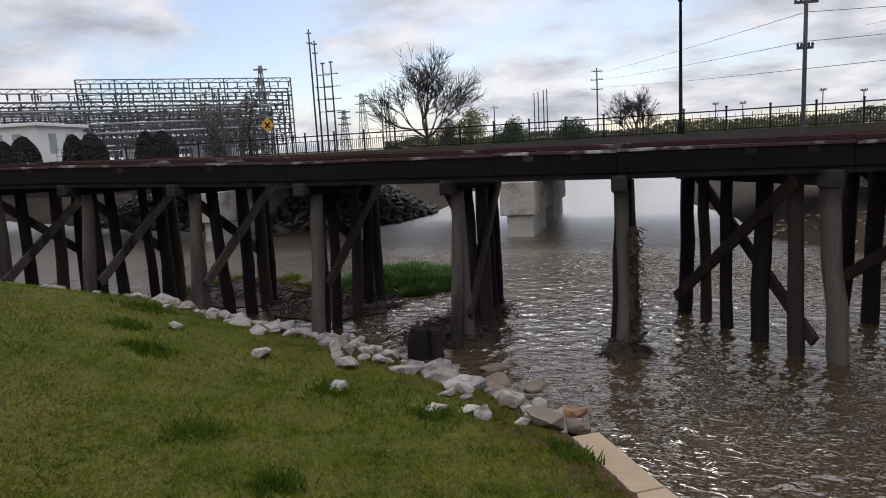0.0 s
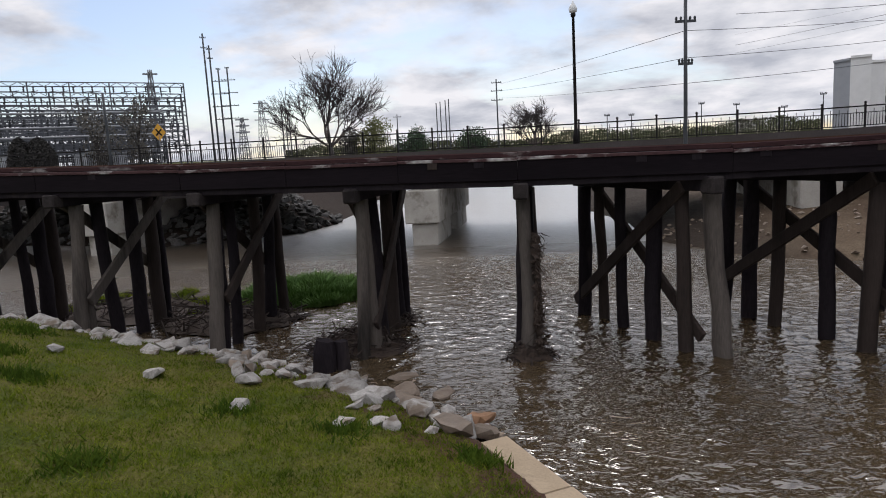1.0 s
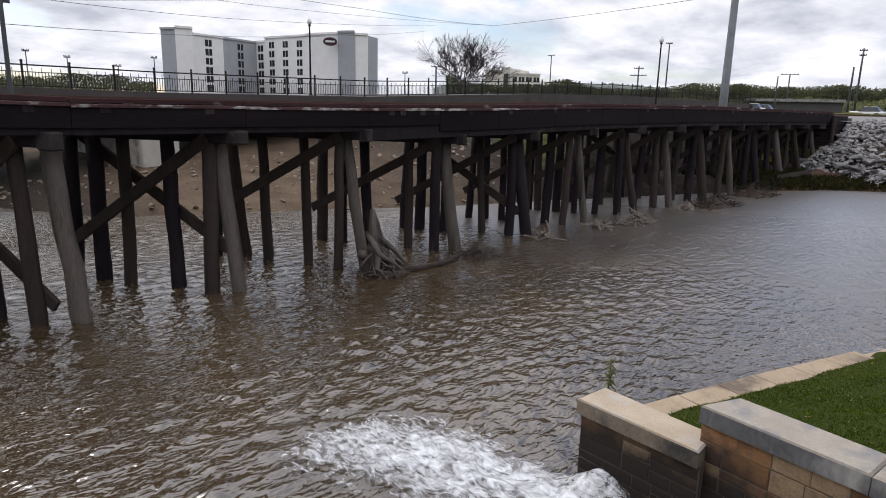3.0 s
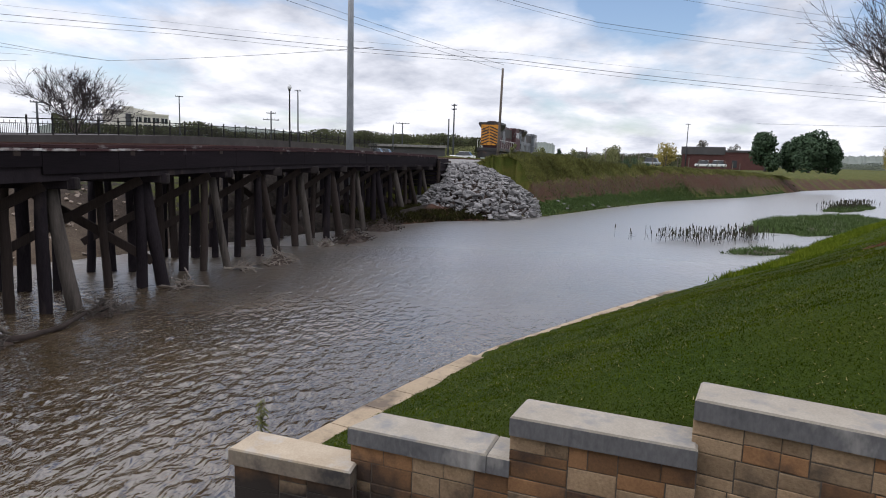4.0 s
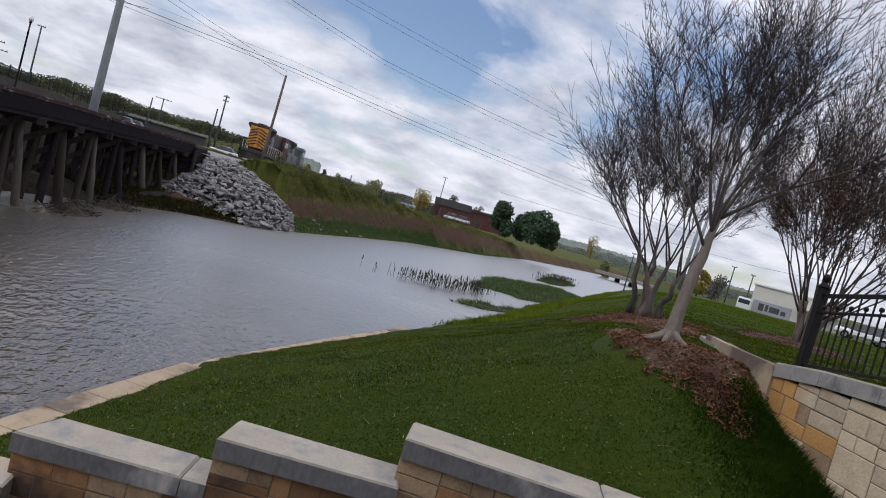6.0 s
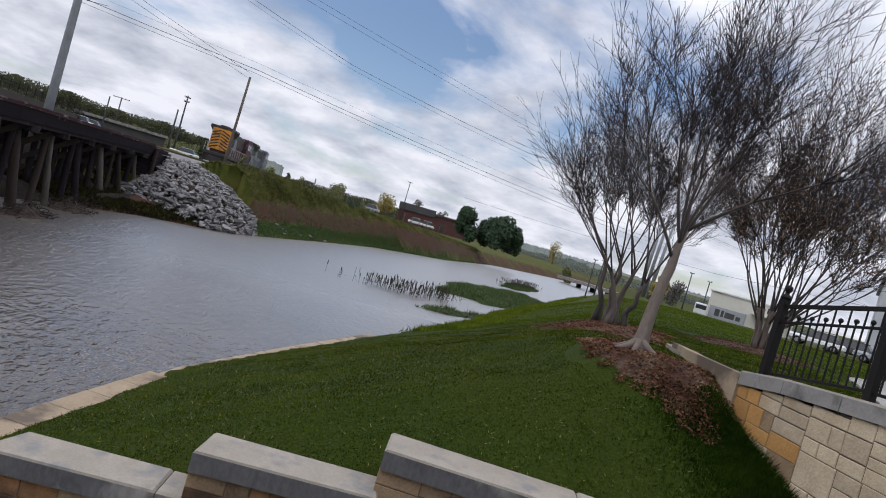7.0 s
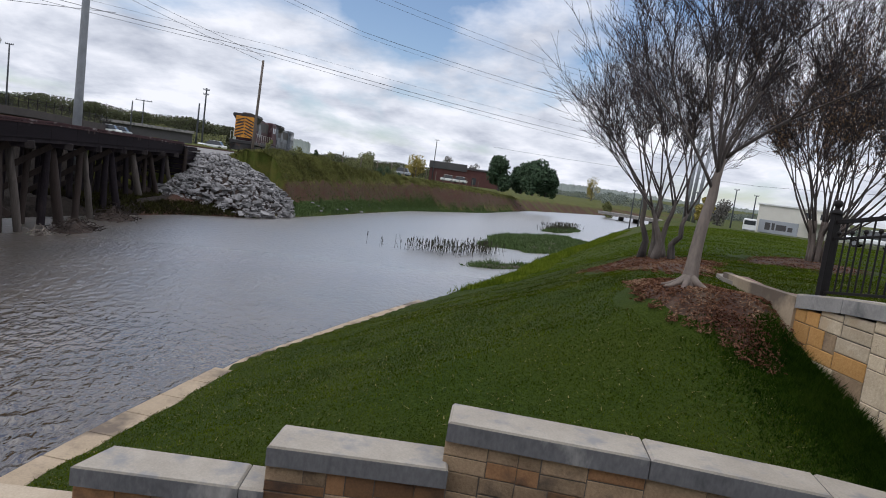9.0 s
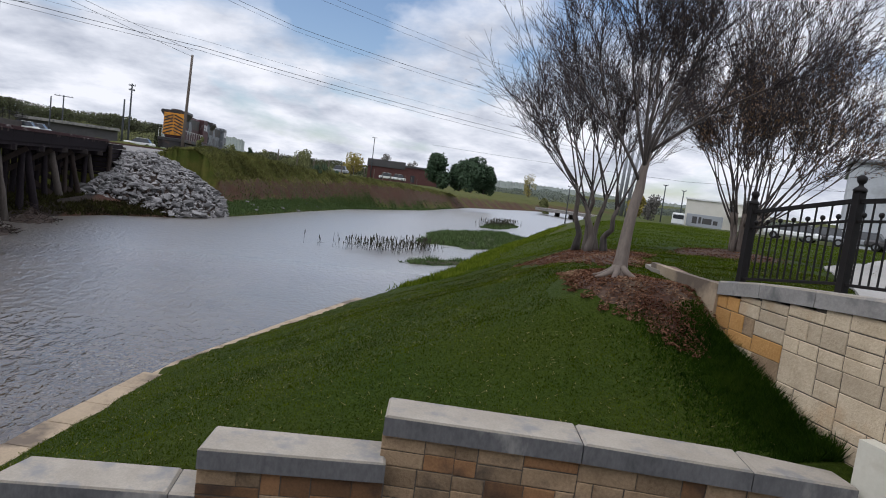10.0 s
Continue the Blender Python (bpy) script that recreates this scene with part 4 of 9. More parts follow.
# four steps of the wall, from the water up the bank: front edge and back edge of each cap, top height
STEPS = [
    (((7.06, 4.46), (6.91, 2.66)), ((7.66, 4.40), (7.46, 2.70)), 1.15, ()),
    (((7.13, 2.80), (6.84, 0.70)), ((7.70, 2.56), (7.42, 0.66)), 1.635, (0.87,)),
    (((6.81, 0.72), (6.53, -1.25)), ((7.42, 0.60), (7.10, -1.33)), 2.165, ()),
    (((6.66, -1.19), (6.05, -3.28)), ((7.25, -1.33), (6.62, -3.44)), 2.655, ()),
    (((6.05, -3.28), (5.46, -4.96)), ((6.62, -3.44), (6.00, -5.14)), 2.655, ()),
    (((5.46, -4.96), (5.10, -5.95)), ((6.00, -5.14), (5.50, -6.02)), 2.655, ()),
]
stepped = thing("stepped_wall", "stepped tan stone wall with pale weathered caps beside the creek", "wall", kind="structure")
CAP_T = 0.23
for i, (front, back, top, split) in enumerate(STEPS):
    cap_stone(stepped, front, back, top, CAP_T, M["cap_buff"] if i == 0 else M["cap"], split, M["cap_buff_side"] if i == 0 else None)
    inset = 0.07
    f0, f1 = [Vector(p) for p in front]
    b0, b1 = [Vector(p) for p in back]
    side = (b0 - f0).normalized() * inset
    run = (f1 - f0).normalized()
    f0, f1, b0, b1 = f0 + side, f1 + side, b0 - side, b1 - side
    if i == 0:
        f0, b0 = f0 + run * 0.05, b0 + run * 0.05
    core = Shape().prism([tuple(p) for p in (f1, b1, b0, f0)][::-1] if (f1 - f0).cross(b0 - f0) > 0 else [tuple(p) for p in (f0, b0, b1, f1)][::-1], -0.6, top - CAP_T - 0.001)
    part("wall_core", core, M["mortar"], stepped)
    pale = 0.35 if i > 2 else 0.0
    mosaic(stepped, (f0, f1), -0.12, lambda u, z=top - CAP_T: z - 0.004, lambda u, z, r, pale=pale: M["stone_mid"] if r.random() < 0.4 + pale else M["stone_tan"], 40 + i, tallest=0.31, big=0.7)
    if i == 0:
        ashlar(stepped, b0, f0, lambda u: -0.12, top - CAP_T, [M["stone_tan"]], 77)

# the curved wall under the fence
FACE = [(9.15, -6.62), (8.35, -6.42), (7.35, -6.30), (6.35, -6.24), (5.35, -6.22), (4.3, -6.24)]
TOPS = [4.22, 4.32, 4.45, 4.53, 4.60, 4.66]
curved = thing("curved_wall", "curved wall of pale and orange stone with grey cap stones", "wall", kind="structure")
for i in range(1, len(FACE) - 1):
    (ax, ay), (bx, by) = FACE[i], FACE[i + 1]
    za, zb = TOPS[i], TOPS[i + 1]
    fr = ((ax, ay + 0.05), (bx, by + 0.05))
    bk = ((ax, ay - 0.50), (bx, by - 0.50))
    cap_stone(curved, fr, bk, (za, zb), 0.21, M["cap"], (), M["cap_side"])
    core = Shape().prism([(bx, by - 0.44), (ax, ay - 0.44), (ax, ay), (bx, by)], 1.0, min(za, zb) - 0.212)
    part("wall_core", core, M["mortar"], curved)
mosaic(curved, FACE[1:], 1.7, lambda u: float(np.interp(u, [0, 0.25, 0.5, 0.75, 1], TOPS[1:])) - 0.209, lambda u, z, r: M["stone_rust"] if r.random() < (0.95 if u < 0.18 else 0.55 if u < 0.32 else 0.03) else M["stone_mid"] if r.random() < (0.15 if u < 0.34 else 0.03) else M["stone_pale"], 91, big=0.75, foot=lambda p: max(1.7, ground_z(p.x, p.y + 0.25) - 0.05))


# ---- railway trestle ----
DECK_X = [-60, -18.5, -9.5, -0.8, 4.0, 12.0, 18.0, 25.0, 35.0, 47.0, 61.0]
DECK_Z = [6.2, 5.52, 5.22, 5.06, 5.0, 5.02, 5.12, 5.30, 5.42, 5.44, 5.44]


def deck_z(x):
    return float(np.interp(x, DECK_X, DECK_Z))


TR_FRONT, TR_BACK = 15.35, 20.3
trestle = thing("trestle", "dark creosoted timber railway trestle standing in the creek", "trestle", kind="")


M["worn_cap"] = material("worn_pile_cap", (0.012, 0.010, 0.011), (0.060, 0.050, 0.047), 0.9, 2.0, 22, 0.6, stain=(0.015, 0.012, 0.012), stain_scale=1.5, stain_amount=0.4, specular=0.15)
M["fascia"] = material("tarred_fascia", (0.004, 0.003, 0.004), (0.018, 0.013, 0.016), 0.95, 1.2, 25, 0.5, stretch=(0.12, 1, 1), specular=0.1)


def bent(x, k):
    """One row of piles under the deck with its cap and braces; right of the channel the rows stand askew."""
    r = random.Random(100 + k)
    skew = 0.0 if k <= 0 else -2.5
    top = deck_z(x) - (0.98 if x < 14 else 1.26)
    worn = M["worn_cap"]
    ys = [15.65, 16.25, 17.25, 18.6, 19.5, 20.3] if k < 6 else [15.65, 16.3, 17.1, 18.0, 18.8, 19.6, 20.3]
    place = lambda y: x + skew * (y - 15.65) / 4.65
    row = part("bent", Shape().beam((place(15.35), 15.35, top + 0.17), (place(20.6), 20.6, top + 0.17), 0.34, 0.34, 0.02), M["creosote"], trestle)
    # the cap's weathered end stands out from under the deck
    part("cap_end", Shape().beam((place(15.22), 15.22 + r.uniform(-0.06, 0.1), top + 0.15 + r.uniform(-0.03, 0.03)), (place(15.6), 15.6, top + 0.15), 0.36, r.uniform(0.34, 0.4), 0.04), worn, row, "greyed end of the pile cap")
    for j, y in enumerate(ys):
        lean = {0: 0.55, len(ys) - 1: -0.3}.get(j, r.uniform(-0.2, 0.2))
        xx = place(y) + r.uniform(-0.06, 0.06) + (0.32 if k == 1 and j == 0 else 0)
        foot = min(-0.5, ground_z(xx, y) - 0.4)
        if ground_z(xx, y) > 0:
            foot = ground_z(xx, y) - 0.3
        rad = r.uniform(0.145, 0.225)
        if j == 0 and k > 0:
            rad *= 1.15
        drift = r.gauss(0, 0.16) + ((0.25 if k == 1 else r.uniform(0.45, 1.0)) if j == 0 and k > 0 else 0)
        n = 7
        pts = [(xx + drift * (1 - u) ** 1.3 + 0.03 * r.uniform(-1, 1), y + lean * u, foot + (top - foot) * u) for u in np.linspace(0, 1, n)]
        kind = M["grey_pile"] if ((j == 0 and (k < 4 or k % 2 == 0)) or (k < 0 and j == 1 and k % 2)) else r.choice((M["creosote"], M["creosote"], M["brown_pile"]) if k > 4 else (M["creosote"], M["brown_pile"], M["brown_pile"]) if k > 2 else (M["creosote"], M["creosote"], M["brown_pile"]))
        part("pile", Shape().tube(pts, [rad * (1.06 - 0.14 * u) for u in np.linspace(0, 1, n)], 10, 0.16), kind, row, smooth=True)
    # diagonal braces bolted to the piles
    for side, (y0, y1) in ((-0.24, (16.0, 20.4)), (0.24, (20.2, 16.0))):
        if k in (0,) or (side > 0 and k > 0 and r.random() < 0.35):
            continue
        z0, z1 = (top + 0.1, 0.4 if k == 1 else 0.7 + 0.7 * r.random())
        part("brace", Shape().beam((place(y0) + side, y0, z0), (place(y1) + side, y1, z1 if k > -2 else 1.6), 0.12, 0.32, 0.02), M["brown_pile"] if k > -3 else M["grey_pile"], row)
    return row


BENTS = [-0.75 + 4.2 * k for k in range(-5, 15)]
for k, x in zip(range(-5, 15), BENTS):
    bent(x, k)

# the deck: stringers, ties, edge boards, rails
xs = [-34, -26, -18, -9.5, -0.8, 4.0, 12.0, 18.0, 25.0, 35.0, 47.0, 60.5]
for y0, w in ((15.55, 0.28), (16.6, 0.5), (18.1, 0.5), (19.6, 0.5)):
    for xa, xb in zip(xs, xs[1:]):
        za, zb = deck_z(xa), deck_z(xb)
        deep = 0.44 if xb < 15 else 0.72
        part("stringer", Shape().beam((xa, y0, za - 0.28 - deep / 2), (xb, y0, zb - 0.28 - deep / 2), w, deep, 0.01), M["creosote"], trestle)
tie_r = random.Random(5)
x = -34.0
while x < 60.3:
    z = deck_z(x)
    out = tie_r.uniform(-0.04, 0.05)
    s = Shape().box((-0.12, TR_FRONT + out, -0.26), (0.12, TR_BACK, -0.02 + tie_r.uniform(-0.015, 0.0)), Matrix.Translation((x, 0, z)) @ Matrix.Rotation(radians(tie_r.uniform(-0.6, 0.6)), 4, "Z"), 0.012)
    part("tie", s, tie_r.choice((M["creosote"], M["brown_pile"])), trestle)
    x += 0.42
for i, (xa, xb) in enumerate(zip(xs, xs[1:])):
    n = max(1, round((xb - xa) / 3.4))
    for k in range(n):
        a, b = xa + (xb - xa) * k / n, xa + (xb - xa) * (k + 1) / n - 0.008
        za, zb = deck_z(a), deck_z(b)
        j = tie_r.uniform(-0.02, 0.02)
        part("edge_board", Shape().beam((a, TR_FRONT + 0.02, za - (0.31 if b < 15 else 0.42)), (b, TR_FRONT + 0.02, zb - (0.31 if b < 15 else 0.42)), 0.08, 0.52 if b < 15 else 0.74, 0.01), M["fascia"], trestle)
        part("guard_timber", Shape().beam((a, TR_FRONT + 0.14 + j, za + 0.03 + j), (b, TR_FRONT + 0.14 + j * 0.5, zb + 0.03), 0.2, 0.12, 0.015), M["deck_edge"], trestle, "split maroon-brown weathered edge timber")
        part("edge_strip", Shape().beam((a, TR_FRONT - 0.035 + j * 0.5, za - 0.075 + j), (b, TR_FRONT - 0.035, zb - 0.075), 0.05, 0.075, 0.008), M["flaked"] if b < 22 else M["deck_edge"], trestle, "thin edge strip with flaking white paint" if b < 22 else "thin greyed edge strip")
    za, zb = deck_z(xa), deck_z(xb)
    for y in (17.35, 18.79):
        s = Shape().beam((xa, y, za + 0.09), (xb, y, zb + 0.09), 0.07, 0.05).beam((xa, y, za + 0.04), (xb, y, zb + 0.04), 0.02, 0.09).beam((xa, y, za + 0.0), (xb, y, zb + 0.0), 0.14, 0.025)
        part("rail", s, M["rust"], trestle)


# ---- plants and rocks: makers ----
def grow(root_pts, first_dirs, length, radius, levels, seed, rise=0.35, fork=(2, 3), side=2, spread=0.55, shrink=0.72, thin=0.6, wobble=0.10, least=0.005):
    """Branches from the points given: lists of (points, radii, level)."""
    r = random.Random(seed)
    done = []
    todo = [(Vector(p), Vector(d).normalized(), length * r.uniform(0.85, 1.15), radius, 0) for p, d in zip(root_pts, first_dirs)]
    while todo:
        p, d, ln, rad, level = todo.pop()
        n = 4 if level < 3 else 3
        pts, radii = [p.copy()], [rad]
        for k in range(n):
            wob = Vector((r.gauss(0, 1), r.gauss(0, 1), r.gauss(0, 0.6))) * (wobble + 0.02 * level)
            d = (d + wob + Vector((0, 0, rise * 0.25))).normalized()
            p = p + d * (ln / n)
            pts.append(p.copy())
            radii.append(rad * (1 - (1 - thin) * (k + 1) / n))
        done.append((pts, radii, level))
        if level >= levels:
            continue
        kids = [(pts[-1], r.randint(*fork), 1.0)] + [(pts[r.randint(1, n - 1)], 1, 0.8) for _ in range(side if level > 0 else max(0, side - 1))]
        for q, count, size in kids:
            for _ in range(count):
                off = Vector((r.gauss(0, 1), r.gauss(0, 1), r.gauss(0, 0.5)))
                off = (off - d * off.dot(d)).normalized() * spread * r.uniform(0.6, 1.25)
                todo.append((q.copy(), (d + off).normalized(), ln * shrink * size * r.uniform(0.75, 1.2), max(least, rad * thin * r.uniform(0.75, 1.0)), level + 1))
    return done


def tips(shape, branches, level, count, size, seed, spread=0.12):
    """Small dry heads or leaves round the ends of the twigs."""
    r = random.Random(seed)
    ends = [b[0] for b in branches if b[2] >= level]
    for _ in range(count):
        pts = r.choice(ends)
        p = pts[r.randint(1, len(pts) - 1)] + Vector((r.gauss(0, spread), r.gauss(0, spread), r.gauss(0, spread)))
        a = Vector((r.gauss(0, 1), r.gauss(0, 1), r.gauss(0, 1))).normalized() * size * r.uniform(0.6, 1.3)
        b = a.orthogonal().normalized() * size * r.uniform(0.3, 0.7)
        n = len(shape.v)
        shape.v.extend(map(tuple, (p - a, p + b, p + a, p - b)))
        shape.f.append((n, n + 1, n + 2, n + 3))


def bare_tree(name, base, label, stems, length, radius, levels, seed, bark, twig_mat, heads=0, head_mat=None, head_size=0.03, group="", roots=0, **how):
    """A leafless tree: stems given as rows of points with radii, then branching."""
    root = thing(name, label, "tree", group, at=base)
    b0 = Vector(base)
    trunk = Shape()
    starts, dirs = [], []
    for pts, radii, heading in stems:
        pts = [b0 + Vector(p) for p in pts]
        trunk.tube(pts, radii, 10, 0.06)
        for h in heading:
            starts.append(pts[-1])
            dirs.append(h)
    r = random.Random(seed)
    for k in range(roots):
        a = 6.283 * k / roots + r.uniform(-0.4, 0.4)
        ln = r.uniform(0.25, 0.55)
        trunk.tube([b0 + Vector((math.cos(a) * u * ln, math.sin(a) * u * ln, 0.16 * (1 - u) ** 2 - 0.02)) for u in (0.1, 0.4, 0.7, 1.0)], [0.07, 0.055, 0.04, 0.02], 6, 0.1)
    branches = grow(starts, dirs, length, radius, levels, seed, **how)
    limbs, twigs = Shape(), Shape()
    thick = 3 if len(starts) < 6 else 1
    for pts, radii, level in branches:
        (limbs if level < thick else twigs).tube(pts, radii, 7 if level < 2 else (4 if level < 4 else 3))
    t = part("trunk", trunk, bark, root, smooth=True)
    part("limbs_of_crown", limbs, M["limb"] if levels > 3 else twig_mat, t, smooth=True)
    part("crown", twigs, twig_mat, root, smooth=True)
    if heads:
        s = Shape()
        tips(s, branches, max(1, levels - 2), heads, head_size, seed + 1, spread=how.get("spread", 0.5) * 0.25 if length < 3 else 0.4)
        tagged(part("dry_foliage", s, head_mat, root, "small dry seed heads and old leaves"), kind="stuff")
    return root


def leafy(name, base, label, radius, tall, mat, count, size, seed, trunk_h=0.4, group="", category="tree", lumps=9, trunk_mat=None, flat=1.0):
    """A leafy tree or shrub: a trunk with limbs and a crown of many leaf cards set over uneven lumps."""
    root = thing(name, label, category, group, at=base)
    r = random.Random(seed)
    b = Vector(base)
    tr = Shape()
    tr.tube([b + Vector((0, 0, -0.1)), b + Vector((0.05, 0, trunk_h)), b + Vector((0, 0.05, tall * 0.6))], [radius * 0.09, radius * 0.07, radius * 0.03], 7, 0.1)
    centres = []
    for k in range(lumps):
        a, u = r.uniform(0, 6.283), r.uniform(0.0, 1.0)
        z = trunk_h + (tall - trunk_h) * (0.12 + 0.8 * (k + 0.5) / lumps)
        wide = radius * math.sqrt(max(0.05, 1 - (2 * (z - trunk_h) / (tall - trunk_h) - 0.85) ** 2 / 1.5))
        c = b + Vector((math.cos(a) * wide * 0.6 * math.sqrt(u), math.sin(a) * wide * 0.6 * math.sqrt(u), z))
        centres.append((c, radius * r.uniform(0.34, 0.56)))
        tr.tube([b + Vector((0, 0, trunk_h + (z - trunk_h) * 0.4)), c], [radius * 0.03, radius * 0.012], 5)
    part("trunk", tr, trunk_mat or M["bark_dark"], root)
    s = Shape()
    for _ in range(count):
        c, rad = r.choice(centres)
        d = Vector((r.gauss(0, 1), r.gauss(0, 1), r.gauss(0, 1))).normalized()
        p = c + Vector((d.x, d.y, d.z * flat)) * rad * (r.random() ** 0.35)
        a = Vector((r.gauss(0, 1), r.gauss(0, 1), r.gauss(0, 1))).normalized() * size * r.uniform(0.6, 1.4)
        q = a.orthogonal().normalized() * size * r.uniform(0.35, 0.8)
        n = len(s.v)
        s.v.extend(map(tuple, (p - a, p + q, p + a, p - q)))
        s.f.append((n, n + 1, n + 2, n + 3))
    part("crown", s, mat, root)
    return root


ROCKS = {}


def rock_mesh(k, mat):
    """One of sixteen broken rock shapes, about a metre across, shared between rocks."""
    key = (k % 16, mat.name)
    if key not in ROCKS:
        q = random.Random(300 + k % 16)
        bm = bmesh.new()
        for _ in range(17 + k % 6):
            d = Vector((q.gauss(0, 1), q.gauss(0, 1), q.gauss(0, 1))).normalized()
            d /= max(abs(d.x), abs(d.y), abs(d.z)) ** 0.6
            bm.verts.new((d.x * 0.56 * q.uniform(0.75, 1.05), d.y * (0.36 + 0.035 * (k % 5)) * q.uniform(0.75, 1.05), d.z * (0.20 + 0.04 * (k % 4)) * q.uniform(0.7, 1.1)))
        bmesh.ops.convex_hull(bm, input=bm.verts)
        bmesh.ops.delete(bm, geom=[v for v in bm.verts if not v.link_faces], context="VERTS")
        bmesh.ops.subdivide_edges(bm, edges=bm.edges, cuts=2, use_grid_fill=True)
        for v in bm.verts:
            v.co += noise.noise_vector(v.co * 3.1 + Vector((k % 16, 0, 0))) * 0.045 + noise.noise_vector(v.co * 9.0) * 0.016
        me = bpy.data.meshes.new("rock")
        bm.to_mesh(me)
        bm.free()
        me.materials.append(mat)
        ROCKS[key] = me
    return ROCKS[key]


def rock(name, x, y, size, mat, label, group, seed, sink=0.25, z=None):
    r = random.Random(seed)
    ob = new(name, rock_mesh(seed, mat))
    zz = ground_z(x, y) if z is None else z
    k = size * r.uniform(0.85, 1.15)
    ob.location = (x, y, zz + k * (0.3 - sink))
    ob.rotation_euler = (r.uniform(-0.28, 0.28), r.uniform(-0.28, 0.28), r.uniform(0, 6.28))
    ob.scale = (k, k * r.uniform(0.8, 1.1), k * r.uniform(0.75, 1.1))
    return tagged(ob, label, "rock", group)


def blades(name, points, heights, mat, label, seed, lean=0.35, width=0.012, category="grass", bend=True):
    """Many blades of grass as one mesh, one or two triangles a blade."""
    r = np.random.default_rng(seed)
    n = len(points)
    a = r.uniform(0, 6.283, n)
    w = width * r.uniform(0.7, 1.4, n)
    dx, dy = np.cos(a) * w, np.sin(a) * w
    lx, ly = r.normal(0, lean, n) * heights, r.normal(0, lean, n) * heights
    base = np.asarray(points)
    v = np.empty((n, 3, 3))
    v[:, 0] = base + np.stack([dx, dy, np.zeros(n)], 1)
    v[:, 1] = base - np.stack([dx, dy, np.zeros(n)], 1)
    v[:, 2] = base + np.stack([lx, ly, heights], 1)
    me = bpy.data.meshes.new(name)
    me.vertices.add(3 * n)
    me.vertices.foreach_set("co", v.ravel())
    me.loops.add(3 * n)
    me.loops.foreach_set("vertex_index", np.arange(3 * n))
    me.polygons.add(n)
    me.polygons.foreach_set("loop_start", np.arange(n) * 3)
    me.polygons.foreach_set("loop_total", np.full(n, 3))
    me.update()
    me.materials.append(mat)
    return tagged(new(name, me), label, category, kind="stuff")


# ---- lawn side: arch, fence, path, mulch beds, trees ----
arch = thing("culvert_arch", "cream painted concrete arch face where the wall meets the culvert", "arch", kind="structure")
ax0, ax1, ay, az0, az1 = 2.6, 5.28, -6.02, 1.0, 3.12
s = Shape()
n = 14
outer, inner = [], []
cx, rx, rz = 4.0, 0.98, 1.55
for k in range(n + 1):
    a = math.pi * k / n
    inner.append((cx + math.cos(a) * rx, az0 + math.sin(a) * rz))
for y in (ay, ay - 0.22):
    s.v.extend((x, y, z) for x, z in inner)
    s.v.extend((min(ax1, max(ax0, cx + (x - cx) * 3)), y, az1 if 0 < k < n else az0) for k, (x, z) in enumerate(inner))
h = 2 * (n + 1)
for k in range(n):
    s.f += [(k + 1, k, n + 1 + k, n + 2 + k), (h + k, h + k + 1, h + n + 2 + k, h + n + 1 + k), (k, k + 1, h + k + 1, h + k), (n + 2 + k, n + 1 + k, h + n + 1 + k, h + n + 2 + k)]
part("arch_face", s, material("cream_concrete", (0.50, 0.47, 0.38), (0.62, 0.59, 0.50), 0.75, 1.0, 20, 0.1, stain=(0.40, 0.35, 0.26), stain_scale=0.9, stain_amount=0.25), arch)
# a solid dark block stands in for the shade inside the culvert
part("arch_void", Shape().box((ax0, ay - 1.6, az0 - 1.0), (ax1 - 0.2, ay - 0.26, az1 - 0.2)), M["mortar"], arch, "dark block standing in for the culvert's shaded inside")

# fence of black iron panels between square posts
fence_x = [8.55, 6.55, 4.75, 3.0]
fence = thing("iron_fence", "dark bronze iron fence with ball finials on the wall", "fence")


def fence_y(x):
    return float(np.interp(x, [3.0, 4.75, 6.55, 8.55], [-6.78, -6.76, -6.76, -6.92]))


def fence_base(x):
    return float(np.interp(x, [3.0, 4.75, 6.55, 8.55], [4.72, 4.62, 4.50, 4.25]))


for x in fence_x:
    y, z = fence_y(x), fence_base(x)
    post = part("post", Shape().box((x - 0.055, y - 0.055, z - 0.35), (x + 0.055, y + 0.055, z + 1.28), chamfer=0.006), M["iron"], fence)
    part("post_cap", Shape().lathe([(0.075, 0), (0.085, 0.02), (0.07, 0.05), (0.03, 0.075), (0.028, 0.10), (0.052, 0.125), (0.062, 0.16), (0.052, 0.195), (0.02, 0.215)], (x, y, z + 1.28), 12), M["iron"], post, smooth=True)
for xa, xb in zip(fence_x, fence_x[1:]):
    ya, yb, za, zb = fence_y(xa), fence_y(xb), fence_base(xa), fence_base(xb)
    for up, hh in ((0.12, 0.04), (0.92, 0.035), (1.17, 0.06)):
        part("fence_rail", Shape().beam((xa - 0.05, ya, za + up), (xb + 0.05, yb, zb + up), 0.035, hh, 0.004), M["iron"], fence)
    count = 15
    for k in range(1, count):
        u = k / count
        x, y, z = xa + (xb - xa) * u, ya + (yb - ya) * u, za + (zb - za) * u
        part("picket", Shape().box((x - 0.009, y - 0.009, z + 0.12), (x + 0.009, y + 0.009, z + (1.17 if k % 2 == 0 else 0.97))), M["iron"], fence)
        if k % 2:
            part("finial", Shape().lathe([(0.012, 0), (0.026, 0.012), (0.034, 0.035), (0.026, 0.058), (0.008, 0.068)], (x, y, z + 0.96), 8), M["iron"], fence, smooth=True)

